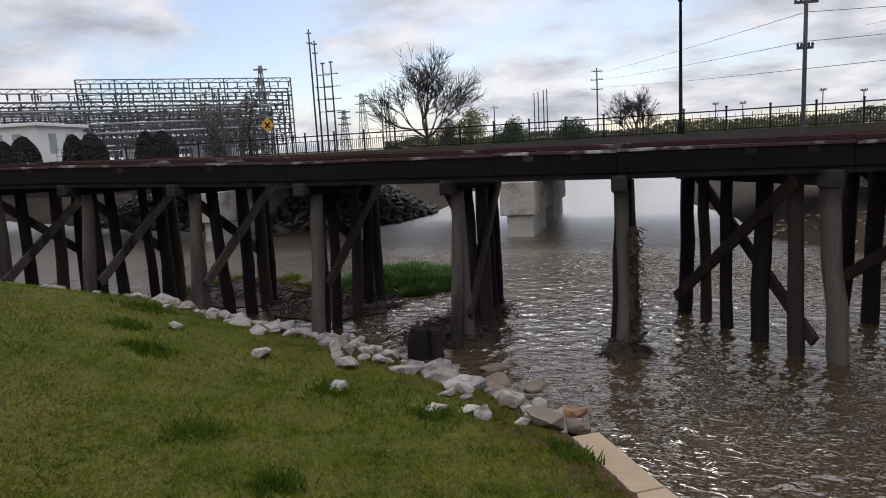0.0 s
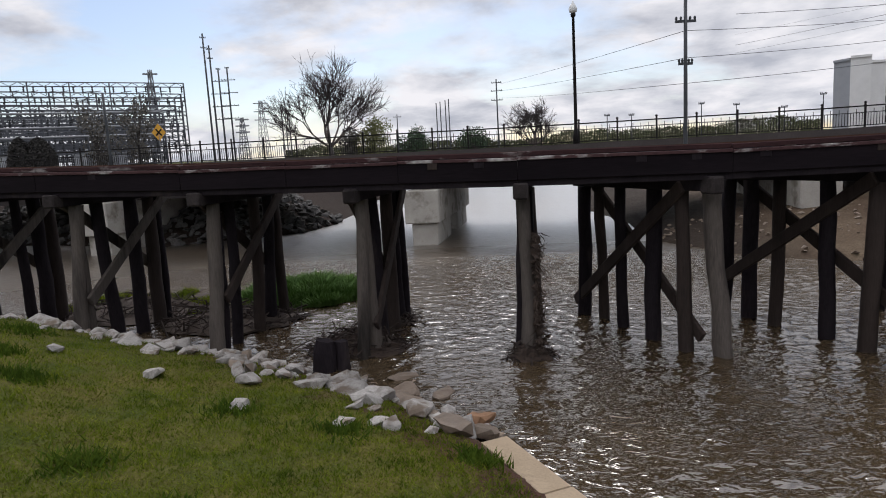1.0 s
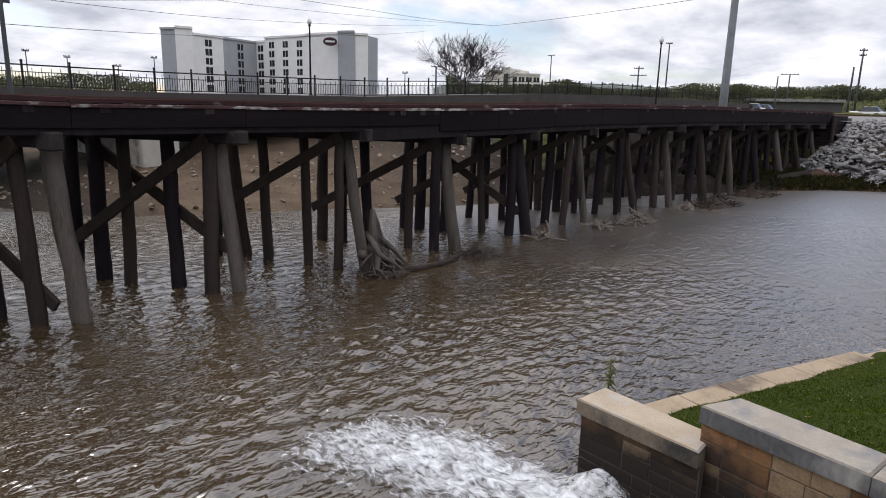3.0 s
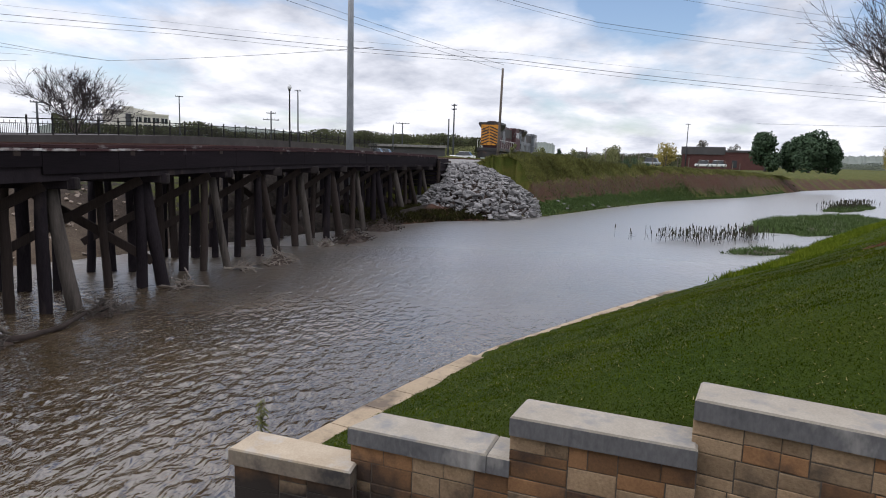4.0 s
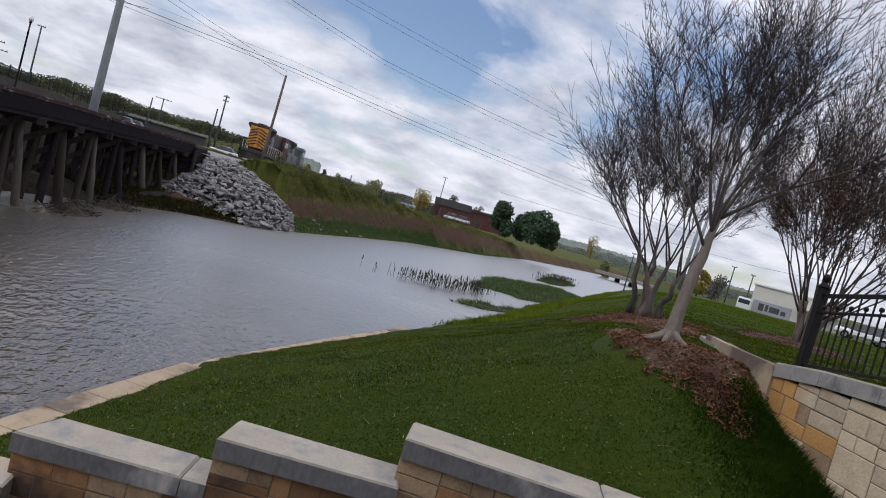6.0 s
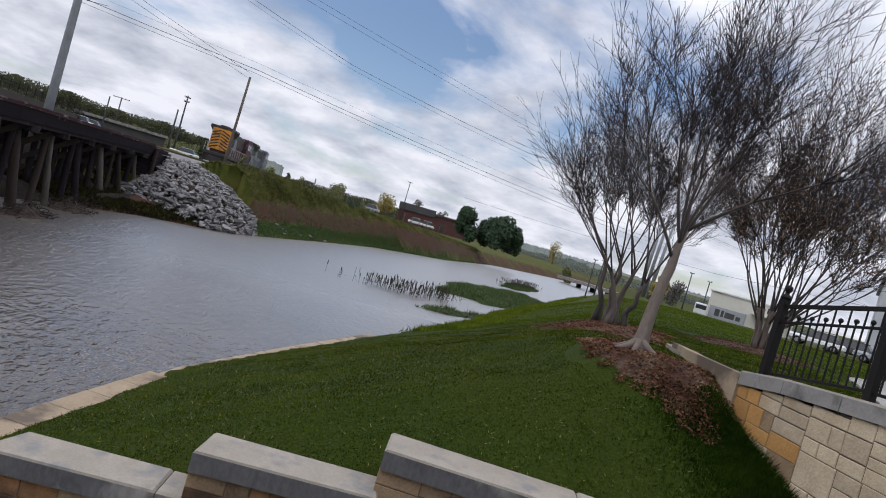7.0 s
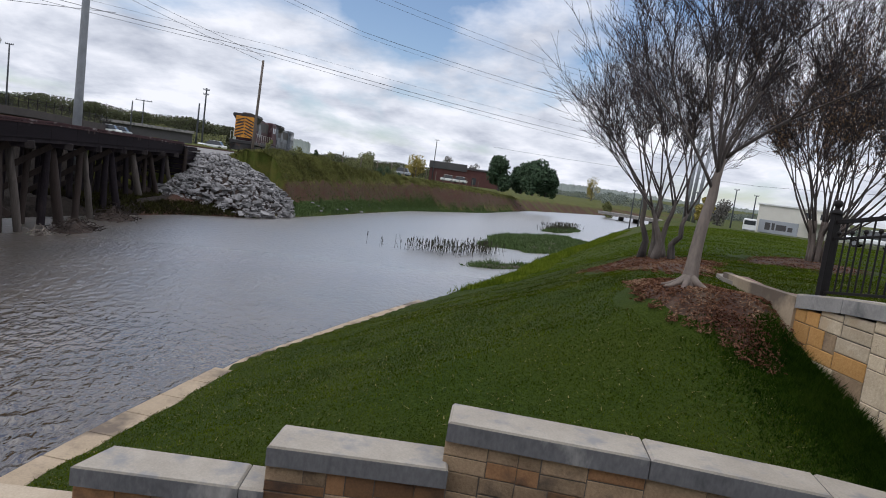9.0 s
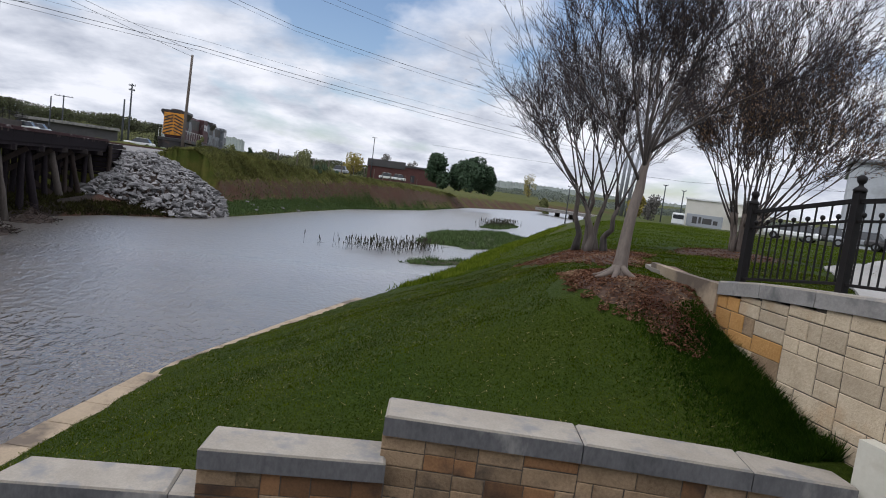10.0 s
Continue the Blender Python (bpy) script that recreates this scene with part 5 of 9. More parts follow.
# path beyond the fence and the brick edging that meets the wall
def strip(name, line, width, lift, mat, label, category="path", kind="structure", across=4, thick=0.06):
    """A flat strip laid on the ground along a line in plan."""
    fine = []
    for (x0, y0), (x1, y1) in zip(line, line[1:]):
        m = max(2, int(math.hypot(x1 - x0, y1 - y0) / 0.5))
        fine += [(x0 + (x1 - x0) * k / m, y0 + (y1 - y0) * k / m) for k in range(m)]
    fine.append(line[-1])
    sides = [along(fine, width * (j / across - 0.5)) for j in range(across + 1)]
    s = Shape()
    px = np.array([[p[0] for p in q] for q in sides])
    py = np.array([[p[1] for p in q] for q in sides])
    pz = height(px.ravel(), py.ravel())[0].reshape(px.shape)
    for j in range(across + 1):
        s.v.extend((px[j, i], py[j, i], pz[j, i] + lift) for i in range(len(fine)))
    m = len(fine)
    s.f += [(j * m + i, j * m + i + 1, (j + 1) * m + i + 1, (j + 1) * m + i) for j in range(across) for i in range(m - 1)]
    # its edges go down into the ground
    for j in (0, across):
        k = len(s.v)
        s.v.extend((px[j, i], py[j, i], pz[j, i] - 0.25) for i in range(m))
        s.f += [(j * m + i, j * m + i + 1, k + i + 1, k + i) for i in range(m - 1)]
    k = len(s.v)
    for i in (0, m - 1):
        s.v += [(px[0, i], py[0, i], pz[0, i] - 0.25), (px[across, i], py[across, i], pz[across, i] - 0.25)]
        s.f.append((*[j * m + i for j in range(across + 1)], len(s.v) - 1, len(s.v) - 2))
    return solo(name, s, mat, label, category, kind=kind)


strip("path", [(3.0, -9.2), (8.0, -10.0), (14.5, -15.6), (19, -22), (30, -36)], 1.7, 0.05, M["paving"], "pale concrete path across the lawn", "path")
M["brick_path"] = material("red_brown_paving", (0.12, 0.066, 0.050), (0.21, 0.13, 0.10), 0.9, 2, 30, 0.3)
strip("brick_path", [(8.0, -7.15), (9.2, -7.1), (10.6, -7.2), (11.6, -7.5)], 0.5, 0.06, M["brick_path"], "narrow red-brown paved walk beside the mulch", "path")
wedge = Shape()
for (x, y), z1 in zip(((8.34, -6.36), (9.2, -6.44), (10.2, -6.66), (11.2, -7.0)), (4.27, 4.27, 4.26, 4.25)):
    wedge.v += [(x, y, 3.4), (x, y, z1), (x, y - 0.16, z1), (x, y - 0.16, 3.4)]
wedge.f += [(i * 4 + j, i * 4 + 4 + j, i * 4 + 4 + (j + 1) % 4, i * 4 + (j + 1) % 4) for i in range(3) for j in range(4)] + [(3, 2, 1, 0), (12, 13, 14, 15)]
solo("retaining_kerb", wedge, M["kerb"], "buff concrete retaining kerb running into the slope", "kerb", kind="structure")
strip("path_edging", [(8.45, -6.62), (9.6, -6.66), (10.6, -6.85), (11.6, -7.2)], 0.14, 0.08, M["edging"], "pale concrete edging of the walk", "edging")


def bed(name, centre, rx, ry, turn, label, seed, chips=2600):
    """A mulch bed: a low uneven mound with loose chips on it."""
    r = random.Random(seed)
    root = thing(name, label, "mulch bed", kind="structure")
    rings, n = 9, 40
    s = Shape()
    lim = [1 + 0.14 * math.sin(3 * 6.283 * k / n + seed) + 0.09 * math.sin(5 * 6.283 * k / n + 2 * seed) + 0.05 * r.uniform(-1, 1) for k in range(n)]

    def spot(u, k):
        a = 6.283 * k / n
        x, y = math.cos(a) * rx * u * lim[k % n], math.sin(a) * ry * u * lim[k % n]
        c, q = math.cos(turn), math.sin(turn)
        return centre[0] + c * x - q * y, centre[1] + q * x + c * y

    pts = [spot(j / rings, k) for j in range(rings + 1) for k in range(n)]
    zz = height(np.array([p[0] for p in pts]), np.array([p[1] for p in pts]))[0]
    for i, (p, z) in enumerate(zip(pts, zz)):
        u = (i // n) / rings
        s.v.append((*p, z + 0.045 * (1 - u ** 4) - 0.035 * u ** 6 + r.uniform(0, 0.02) * (1 - u)))
    s.f += [(j * n + k, j * n + (k + 1) % n, (j + 1) * n + (k + 1) % n, (j + 1) * n + k) for j in range(rings) for k in range(n)]
    part("mulch", s, M["mulch"], root, smooth=True)
    c = Shape()
    outs = [math.sqrt(r.random()) * 1.06 for _ in range(chips)]
    spots = [spot(u, r.randrange(n)) for u in outs]
    zz = height(np.array([p[0] for p in spots]), np.array([p[1] for p in spots]))[0]
    for p, z, u in zip(spots, zz, outs):
        a = r.uniform(0, 6.283)
        ln, w = r.uniform(0.010, 0.034), r.uniform(0.004, 0.011)
        d, e = Vector((math.cos(a) * ln, math.sin(a) * ln, r.uniform(-0.012, 0.018))), Vector((-math.sin(a) * w, math.cos(a) * w, r.uniform(-0.01, 0.01)))
        o = Vector((p[0] + r.uniform(-0.08, 0.08), p[1] + r.uniform(-0.08, 0.08), z + 0.045 * max(0.0, 1 - u ** 4) + r.uniform(0.004, 0.020)))
        k = len(c.v)
        c.v.extend(map(tuple, (o - d - e, o + d - e, o + d + e, o - d + e, o + Vector((0, 0, 0.01)))))
        c.f += [(k, k + 1, k + 4), (k + 1, k + 2, k + 4), (k + 2, k + 3, k + 4), (k + 3, k, k + 4)]
    tagged(part("bark_chips", c, M["chips"], root), kind="stuff")
    return root


bed("mulch_bed", (9.35, -5.5), 1.7, 0.85, radians(8), "red-brown bark mulch round a leaning tree", 3, 9000)
bed("mulch_bed", (15.8, -7.9), 3.3, 1.5, radians(-12), "red-brown bark mulch under clustered trees", 5, 7000)
bed("mulch_bed", (17.4, -13.4), 2.9, 1.5, radians(-35), "dark bark mulch round a multi-stemmed tree", 8, 2000)

# crape myrtles
TREES = "bare trees on the lawn"


def base_at(x, y):
    return (x, y, ground_z(x, y) + 0.02)


def fan(starts, seed, levels, length, radius, spread=0.30, side=2, shrink=0.80, thin=0.62, least=0.0045, lift=0.12):
    """Ascending branches that fork at narrow angles, as a crape myrtle grows: lists of (points, radii, level)."""
    r = random.Random(seed)
    done, todo = [], [(Vector(p), Vector(d).normalized(), length * r.uniform(0.8, 1.15), radius * r.uniform(0.85, 1.1), 0) for p, d in starts]
    while todo:
        p, d, ln, rad, level = todo.pop()
        n = 4 if level < 2 else (3 if level < 4 else 2)
        pts, radii = [p.copy()], [rad]
        bow = Vector((r.gauss(0, 1), r.gauss(0, 1), r.gauss(0, 0.4))) * 0.07
        for k in range(n):
            d = (d + bow * (1 if k % 2 else 0.4) + Vector((r.gauss(0, 0.03), r.gauss(0, 0.03), lift / n))).normalized()
            p = p + d * (ln / n)
            pts.append(p.copy())
            radii.append(rad * (1 - (1 - thin) * 0.8 * (k + 1) / n))
        done.append((pts, radii, level))
        if level >= levels:
            continue
        across = d.orthogonal().normalized()
        across = Matrix.Rotation(r.uniform(0, 6.283), 3, d) @ across
        for sgn in (1, -1):
            off = across * sgn * spread * r.uniform(0.55, 1.3)
            todo.append((pts[-1].copy(), (d + off).normalized(), ln * shrink * r.uniform(0.75, 1.2), max(least, rad * thin * r.uniform(0.8, 1.05)), level + 1))
        for _ in range(0 if level == 0 else side if level < 4 else 1):
            off = d.orthogonal().normalized()
            off = Matrix.Rotation(r.uniform(0, 6.283), 3, d) @ off
            k = r.randint(1, n - 1)
            todo.append((pts[k].copy(), (d + off * spread * r.uniform(1.1, 2.2)).normalized(), ln * shrink * r.uniform(0.5, 0.85), max(least, rad * thin * 0.6), level + 1))
    return done


def myrtle(base, label, stems, seed, levels, length, radius, heads, head_size, roots=0, pale=1, flutes=0, bark="bark", **how):
    """A leafless crape myrtle: pale stems given as rows of points, radii and limb directions, then a fan of dark twigs."""
    root = thing("lawn_tree", label, "tree", TREES, at=base)
    b0 = Vector(base)
    trunk, limbs, boughs, twigs = Shape(), Shape(), Shape(), Shape()
    starts = []
    for pts, radii, heading in stems:
        pts = [b0 + Vector(p) for p in pts]
        fine_pts, fine_rad = [], []
        for i in range(len(pts) - 1):
            for u in (0, 0.5):
                fine_pts.append(pts[i].lerp(pts[i + 1], u) + Vector((rng.gauss(0, 0.008), rng.gauss(0, 0.008), 0)))
                fine_rad.append(radii[i] + (radii[i + 1] - radii[i]) * u)
        trunk.tube(fine_pts + [pts[-1]], fine_rad + [radii[-1]], 11, 0.10)
        # fluted bark: ridges that run up the stem from its roots
        for k in range(flutes):
            a = 6.283 * k / flutes + 0.4
            side = Vector((math.cos(a), math.sin(a), 0))
            trunk.tube([q + side * w * (0.62 - 0.25 * i / len(fine_pts)) for i, (q, w) in enumerate(zip(fine_pts, fine_rad))], [w * (0.62 - 0.25 * i / len(fine_pts)) for i, w in enumerate(fine_rad)], 7, 0.1)
        starts += [(pts[-1].lerp(pts[-2], 0.95 * k / len(heading)), h) for k, h in enumerate(heading)]
    r = random.Random(seed)
    for k in range(roots):
        a = 6.283 * k / roots + r.uniform(-0.4, 0.4)
        ln = r.uniform(0.25, 0.6)
        trunk.tube([b0 + Vector((math.cos(a) * u * ln, math.sin(a) * u * ln, 0.20 * (1 - u) ** 2 - 0.02)) for u in (0.1, 0.4, 0.7, 1.0)], [0.075, 0.055, 0.04, 0.02], 6, 0.2)
    branches = fan(starts, seed, levels, length, radius, **how)
    for pts, radii, level in branches:
        (limbs if level < pale else boughs if level < pale + 1 else twigs).tube(pts, radii, 7 if level < 2 else (4 if level < 4 else 3))
    t = part("trunk", trunk, M[bark], root, smooth=True)
    part("limbs_of_crown", limbs, M["limb_pale"], t, smooth=True)
    part("boughs_of_crown", boughs, M["limb"], t, smooth=True)
    part("crown", twigs, M["twig"], root, smooth=True)
    sh = Shape()
    tips(sh, branches, max(1, levels - 1), heads, head_size, seed + 1, spread=0.05)
    tagged(part("dry_foliage", sh, M["seed"], root, "small dry seed heads and old leaves"), kind="stuff")
    return root


myrtle(base_at(9.45, -5.3), "leaning pale-barked bare tree with dry seed heads", [
    ([(0, 0, -0.1), (0.05, -0.04, 0.25), (0.16, -0.15, 0.9), (0.24, -0.28, 1.45), (0.30, -0.40, 2.1)], [0.155, 0.105, 0.090, 0.080, 0.055],
     [(-0.40, -0.70, 0.72), (-0.15, -0.35, 1), (0.30, 0.12, 1.0), (0.12, 0.42, 1.0), (-0.30, 0.22, 1.0), (0.34, -0.34, 1.0), (0.02, 0.0, 1.2), (-0.10, 0.62, 0.9)]),
], 11, 6, 1.16, 0.034, 4200, 0.014, roots=7, flutes=5, spread=0.33)
stems2 = []
for k, (u, lean, tall, back) in enumerate(((0.66, 0.22, 1.9, 0.1), (0.30, 0.28, 1.45, -0.35), (0.10, -0.12, 1.7, 0.3), (-0.18, -0.20, 1.4, -0.1), (0.34, 0.10, 1.9, 0.6))):
    # u runs across the row of stems, back along the line of sight
    ax, ay = 0.46 * u + 0.89 * back, 0.89 * u - 0.46 * back
    lx, ly = 0.46 * lean, 0.89 * lean
    stems2.append(([(ax, ay, -0.1), (ax - lx * 0.3 + 0.03 * k, ay - ly * 0.3, 0.45), (ax + lx * 0.25 + 0.06 * (-1) ** k, ay + ly * 0.25 + 0.05 * (-1) ** k, tall * 0.5), (ax + lx * 0.35 - 0.02 * k, ay + ly * 0.45, tall * 0.75), (ax + lx, ay + ly, tall)], [0.12, 0.085, 0.072, 0.062, 0.045],
                   [(0.5 * lean + 0.40, 1.5 * lean + 0.30, 0.9), (0.5 * lean - 0.25, 1.4 * lean + 0.05, 1.0), (0.3 * lean, 1.2 * lean + 0.45, 0.9), (0.15, 0.6 * lean - 0.40, 1.0)]))
myrtle(base_at(16.8, -8.75), "cluster of slim pale stems under a wide bare crown", stems2, 23, 5, 1.36, 0.030, 4200, 0.02, spread=0.33, least=0.0055, flutes=3, bark="bark_stem")
stems3 = []
for k in range(9):
    a = 6.283 * k / 9 + 0.3
    dx, dy = math.cos(a) * 0.5 - 0.12, math.sin(a) * 0.5 - 0.16
    stems3.append(([(dx * 0.5, dy * 0.5, -0.1), (dx * 0.6, dy * 0.6, 0.6), (dx * 1.0, dy * 1.0, 1.3)], [0.085, 0.062, 0.054], [(dx * 1.0, dy * 1.0, 1.0), (dx * 0.4 + 0.15, dy * 0.4, 1.0), (dx * 1.5, dy * 1.5, 0.8)]))
myrtle(base_at(18.0, -14.3), "multi-stemmed tree with brown dry leaves in a dense crown", stems3, 47, 5, 1.85, 0.034, 14000, 0.040, spread=0.30, least=0.007)

# mown grass on the lawn, thicker where the camera is near
M["blade"] = blade_material("lawn_blade", ((0.016, 0.026, 0.0015), (0.042, 0.062, 0.003), (0.092, 0.112, 0.006)), 0.7, 7.0)
M["blade_far"] = blade_material("far_lawn_blade", ((0.040, 0.066, 0.005), (0.068, 0.100, 0.007), (0.100, 0.130, 0.012)), 0.25, 3.0)
M["blade_straw"] = material("straw_blade", (0.12, 0.10, 0.035), (0.28, 0.24, 0.10), 0.85, 0.6, 9, 0.0, specular=0.2)
M["blade_wild"] = blade_material("wild_blade", ((0.10, 0.082, 0.030), (0.090, 0.110, 0.013), (0.15, 0.180, 0.020), (0.21, 0.200, 0.05)), 0.9, 5.0)
M["blade_green"] = blade_material("bank_blade", ((0.042, 0.068, 0.007), (0.098, 0.132, 0.012), (0.180, 0.200, 0.024)), 1.0, 6.0)
gp = np.stack([nrng.uniform(5.4, 30, 520000), nrng.uniform(-12, 5, 520000)], 1)
keep = nrng.random(len(gp)) < np.clip(1.3 - (gp[:, 0] - 5) / 16, 0.10, 1)
gp = gp[keep]
z, w, f, sh = height(gp[:, 0], gp[:, 1])
beds = [(9.3, -5.35, 1.5), (15.8, -7.9, 2.1), (17.4, -13.4, 1.9)]
ok = ~w & (f["lawn"] > 0.25) & (gp[:, 1] > -12) & ~((gp[:, 1] < -6.2) & (gp[:, 0] < 9.4))
for bx, by, br in beds:
    ok &= np.hypot(gp[:, 0] - bx, gp[:, 1] - by) > br * 0.8
ok &= ~((gp[:, 0] < np.interp(gp[:, 1], [-6.1, -4.95, -3.3, -1.3, 0.7, 2.8, 4.6], [5.6, 6.1, 6.75, 7.35, 7.45, 7.75, 7.7])))
gp, z = gp[ok], z[ok]
blades("lawn_grass", np.c_[gp, z - 0.005], nrng.uniform(0.018, 0.042, len(gp)), M["blade"], "short mown green grass of the lawn", 5, 0.6, 0.007)
# longer tufts at the foot of the walls, a darker green than the lawn
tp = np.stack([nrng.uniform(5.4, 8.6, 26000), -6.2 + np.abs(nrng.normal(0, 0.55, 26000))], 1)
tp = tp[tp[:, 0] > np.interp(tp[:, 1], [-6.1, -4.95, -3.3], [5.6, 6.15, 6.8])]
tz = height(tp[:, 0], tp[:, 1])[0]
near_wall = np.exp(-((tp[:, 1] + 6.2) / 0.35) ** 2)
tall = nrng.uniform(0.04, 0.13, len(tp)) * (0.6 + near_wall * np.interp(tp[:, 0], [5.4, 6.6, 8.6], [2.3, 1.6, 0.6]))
M["lush"] = blade_material("dark_wall_grass", ((0.010, 0.024, 0.004), (0.022, 0.045, 0.005), (0.040, 0.068, 0.008)), 1.5, 8.0)
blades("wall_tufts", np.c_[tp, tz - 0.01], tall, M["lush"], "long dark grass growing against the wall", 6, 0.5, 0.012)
# the lawn beyond the trees
fp = np.stack([nrng.uniform(13, 60, 150000), nrng.uniform(-42, -6, 150000)], 1)
z, w, f, sh = height(fp[:, 0], fp[:, 1])
ok = ~w & (f["lawn"] > 0.4) & ((fp[:, 1] < -9.5) | (fp[:, 0] > 24))
for bx, by, br in beds:
    ok &= np.hypot(fp[:, 0] - bx, fp[:, 1] - by) > br * 1.2
fp, z = fp[ok], z[ok]
blades("lawn_grass", np.c_[fp, z - 0.01], nrng.uniform(0.03, 0.075, len(fp)), M["blade_far"], "mown bright green grass beyond the trees", 7, 0.6, 0.022)
# pale clippings and dead stalks strewn in the lawn
cp = gp[nrng.random(len(gp)) < 0.045]
blades("grass_clippings", np.c_[cp, height(cp[:, 0], cp[:, 1])[0] + 0.012], nrng.uniform(0.008, 0.03, len(cp)), M["blade_straw"], "dry straw clippings strewn in the lawn", 44, 1.6, 0.006)


# ---- near left bank: rocks, rough grass, drift ----
RIP = "pale rocks along the water"
r = random.Random(21)
edge = [(-1.35, 11.0), (-2.3, 11.8), (-3.6, 12.65), (-5.2, 13.6), (-7.0, 14.4), (-9.0, 14.75), (-11.5, 14.9), (-15.0, 15.3), (-20.5, 16.0)]
count = 0
far_stones = Shape()
for (x0, y0), (x1, y1) in zip(edge, edge[1:]):
    ln = math.hypot(x1 - x0, y1 - y0)
    for k in range(int(ln * (22 if x0 > -7 else 20))):
        u, off = r.random(), r.gauss(0.45, 0.6)
        nxx, nyy = -(y1 - y0) / ln, (x1 - x0) / ln
        x, y = x0 + (x1 - x0) * u + nxx * off, y0 + (y1 - y0) * u + nyy * off
        size = r.choice((0.16, 0.22, 0.3, 0.4, 0.55, 0.7)) * (1.25 if x > -5 else 0.95)
        wetness = off < 0.3 and x > -9
        mat = M["rock_wet"] if (wetness and r.random() < 0.75) or r.random() < 0.12 else M["rock_pale"]
        z = max(ground_z(x, y), -0.1)
        if x0 <= -9:
            far_stones.stone((x, y, z + size * 0.06), (size * 0.55, size * 0.42, size * 0.26), r.uniform(0, 6.28), 8000 + count, 15)
            count += 1
            continue
        rock("bank_rock", x, y, size, mat, "wet brown rock at the water's edge" if mat is M["rock_wet"] else "pale broken limestone rock on the bank", RIP, 500 + count, 0.2, z)
        count += 1
solo("bank_stones", far_stones, M["rock_pale"], "pale broken stones strewn along the bank's edge", "rocks", kind="stuff")
for x, y, size, mat in ((-1.5, 11.5, 0.62, "rock_rust"), (-1.75, 10.95, 0.85, "rock_pale"), (-2.1, 11.35, 0.6, "rock_wet"), (-1.4, 11.0, 0.6, "rock_wet"), (-2.6, 11.2, 0.6, "rock_pale"), (-1.85, 10.45, 0.75, "rock_wet"), (-2.75, 12.0, 0.55, "rock_wet"), (-2.2, 11.9, 0.5, "rock_pale"),
                        (-6.7, 12.2, 0.55, "rock_pale"), (-6.2, 11.7, 0.5, "rock_pale"), (-8.0, 11.25, 0.5, "rock_pale"), (-5.65, 10.15, 0.4, "rock_pale"), (-10.2, 11.2, 0.45, "rock_pale"), (-3.6, 9.9, 0.42, "rock_pale"), (-10.4, 13.4, 0.35, "rock_pale"), (-9.5, 14.2, 0.4, "rock_pale"), (-7.4, 13.3, 0.45, "rock_pale")):
    rock("bank_rock", x, y, size, M[mat], {"rock_rust": "rust-brown boulder at the kerb's end", "rock_wet": "wet grey-brown boulder at the water"}.get(mat, "pale boulder set in the grass"), RIP, 900 + count, 0.15, max(0.05, ground_z(x, y)))
    count += 1

gp = np.stack([nrng.uniform(-19, 0.6, 480000), nrng.uniform(4, 20, 480000)], 1)
d = np.hypot(gp[:, 0], gp[:, 1])
keep = (nrng.random(len(gp)) < np.clip(1.25 - d / 17, 0.12, 1)) & (d > 5.2)
gp = gp[keep]
z, w, f, sh = height(gp[:, 0], gp[:, 1])
ok = ~w & (f["left"] > 0.45)
gp, z, fl = gp[ok], z[ok], f["left"][ok]
patch = 0.5 + 0.5 * ripple(gp[:, 0], gp[:, 1], 1.3) + 0.25 * ripple(gp[:, 0], gp[:, 1], 0.5, 3.0)
sel = patch > 0.45
blades("bank_grass", np.c_[gp[sel], z[sel] - 0.005], nrng.uniform(0.03, 0.095, sel.sum()) * (0.35 + 0.95 * patch[sel]), M["blade_green"], "rough green grass on the bank", 15, 0.7, 0.009)
blades("dry_bank_grass", np.c_[gp[~sel], z[~sel] - 0.005], nrng.uniform(0.025, 0.06, (~sel).sum()), M["blade_wild"], "short yellowed grass on the bank", 16, 0.8, 0.009)
# weedy clumps
M["weed_dark"] = blade_material("dark_weed", ((0.03, 0.055, 0.008), (0.055, 0.09, 0.012), (0.09, 0.13, 0.018)), 2.0, 8.0)
pts, hts = [], []
for cx, cy, cr in ((-5.65, 10.0, 0.45), (-3.55, 9.7, 0.5), (-9.2, 9.4, 0.4), (-12.0, 12.3, 0.6), (-10.6, 10.4, 0.4), (-1.25, 9.3, 0.35), (-6.4, 7.2, 0.4), (-4.6, 6.4, 0.3)):
    q = nrng.normal(0, cr * 0.55, (300, 2)) + (cx, cy)
    pts.append(q)
    hts.append(nrng.uniform(0.05, 0.20, 300))
pts, hts = np.concatenate(pts), np.concatenate(hts)
blades("weeds", np.c_[pts, height(pts[:, 0], pts[:, 1])[0]], hts, M["weed_dark"], "dark green weedy clumps in the grass", 17, 0.55, 0.02, "weeds")


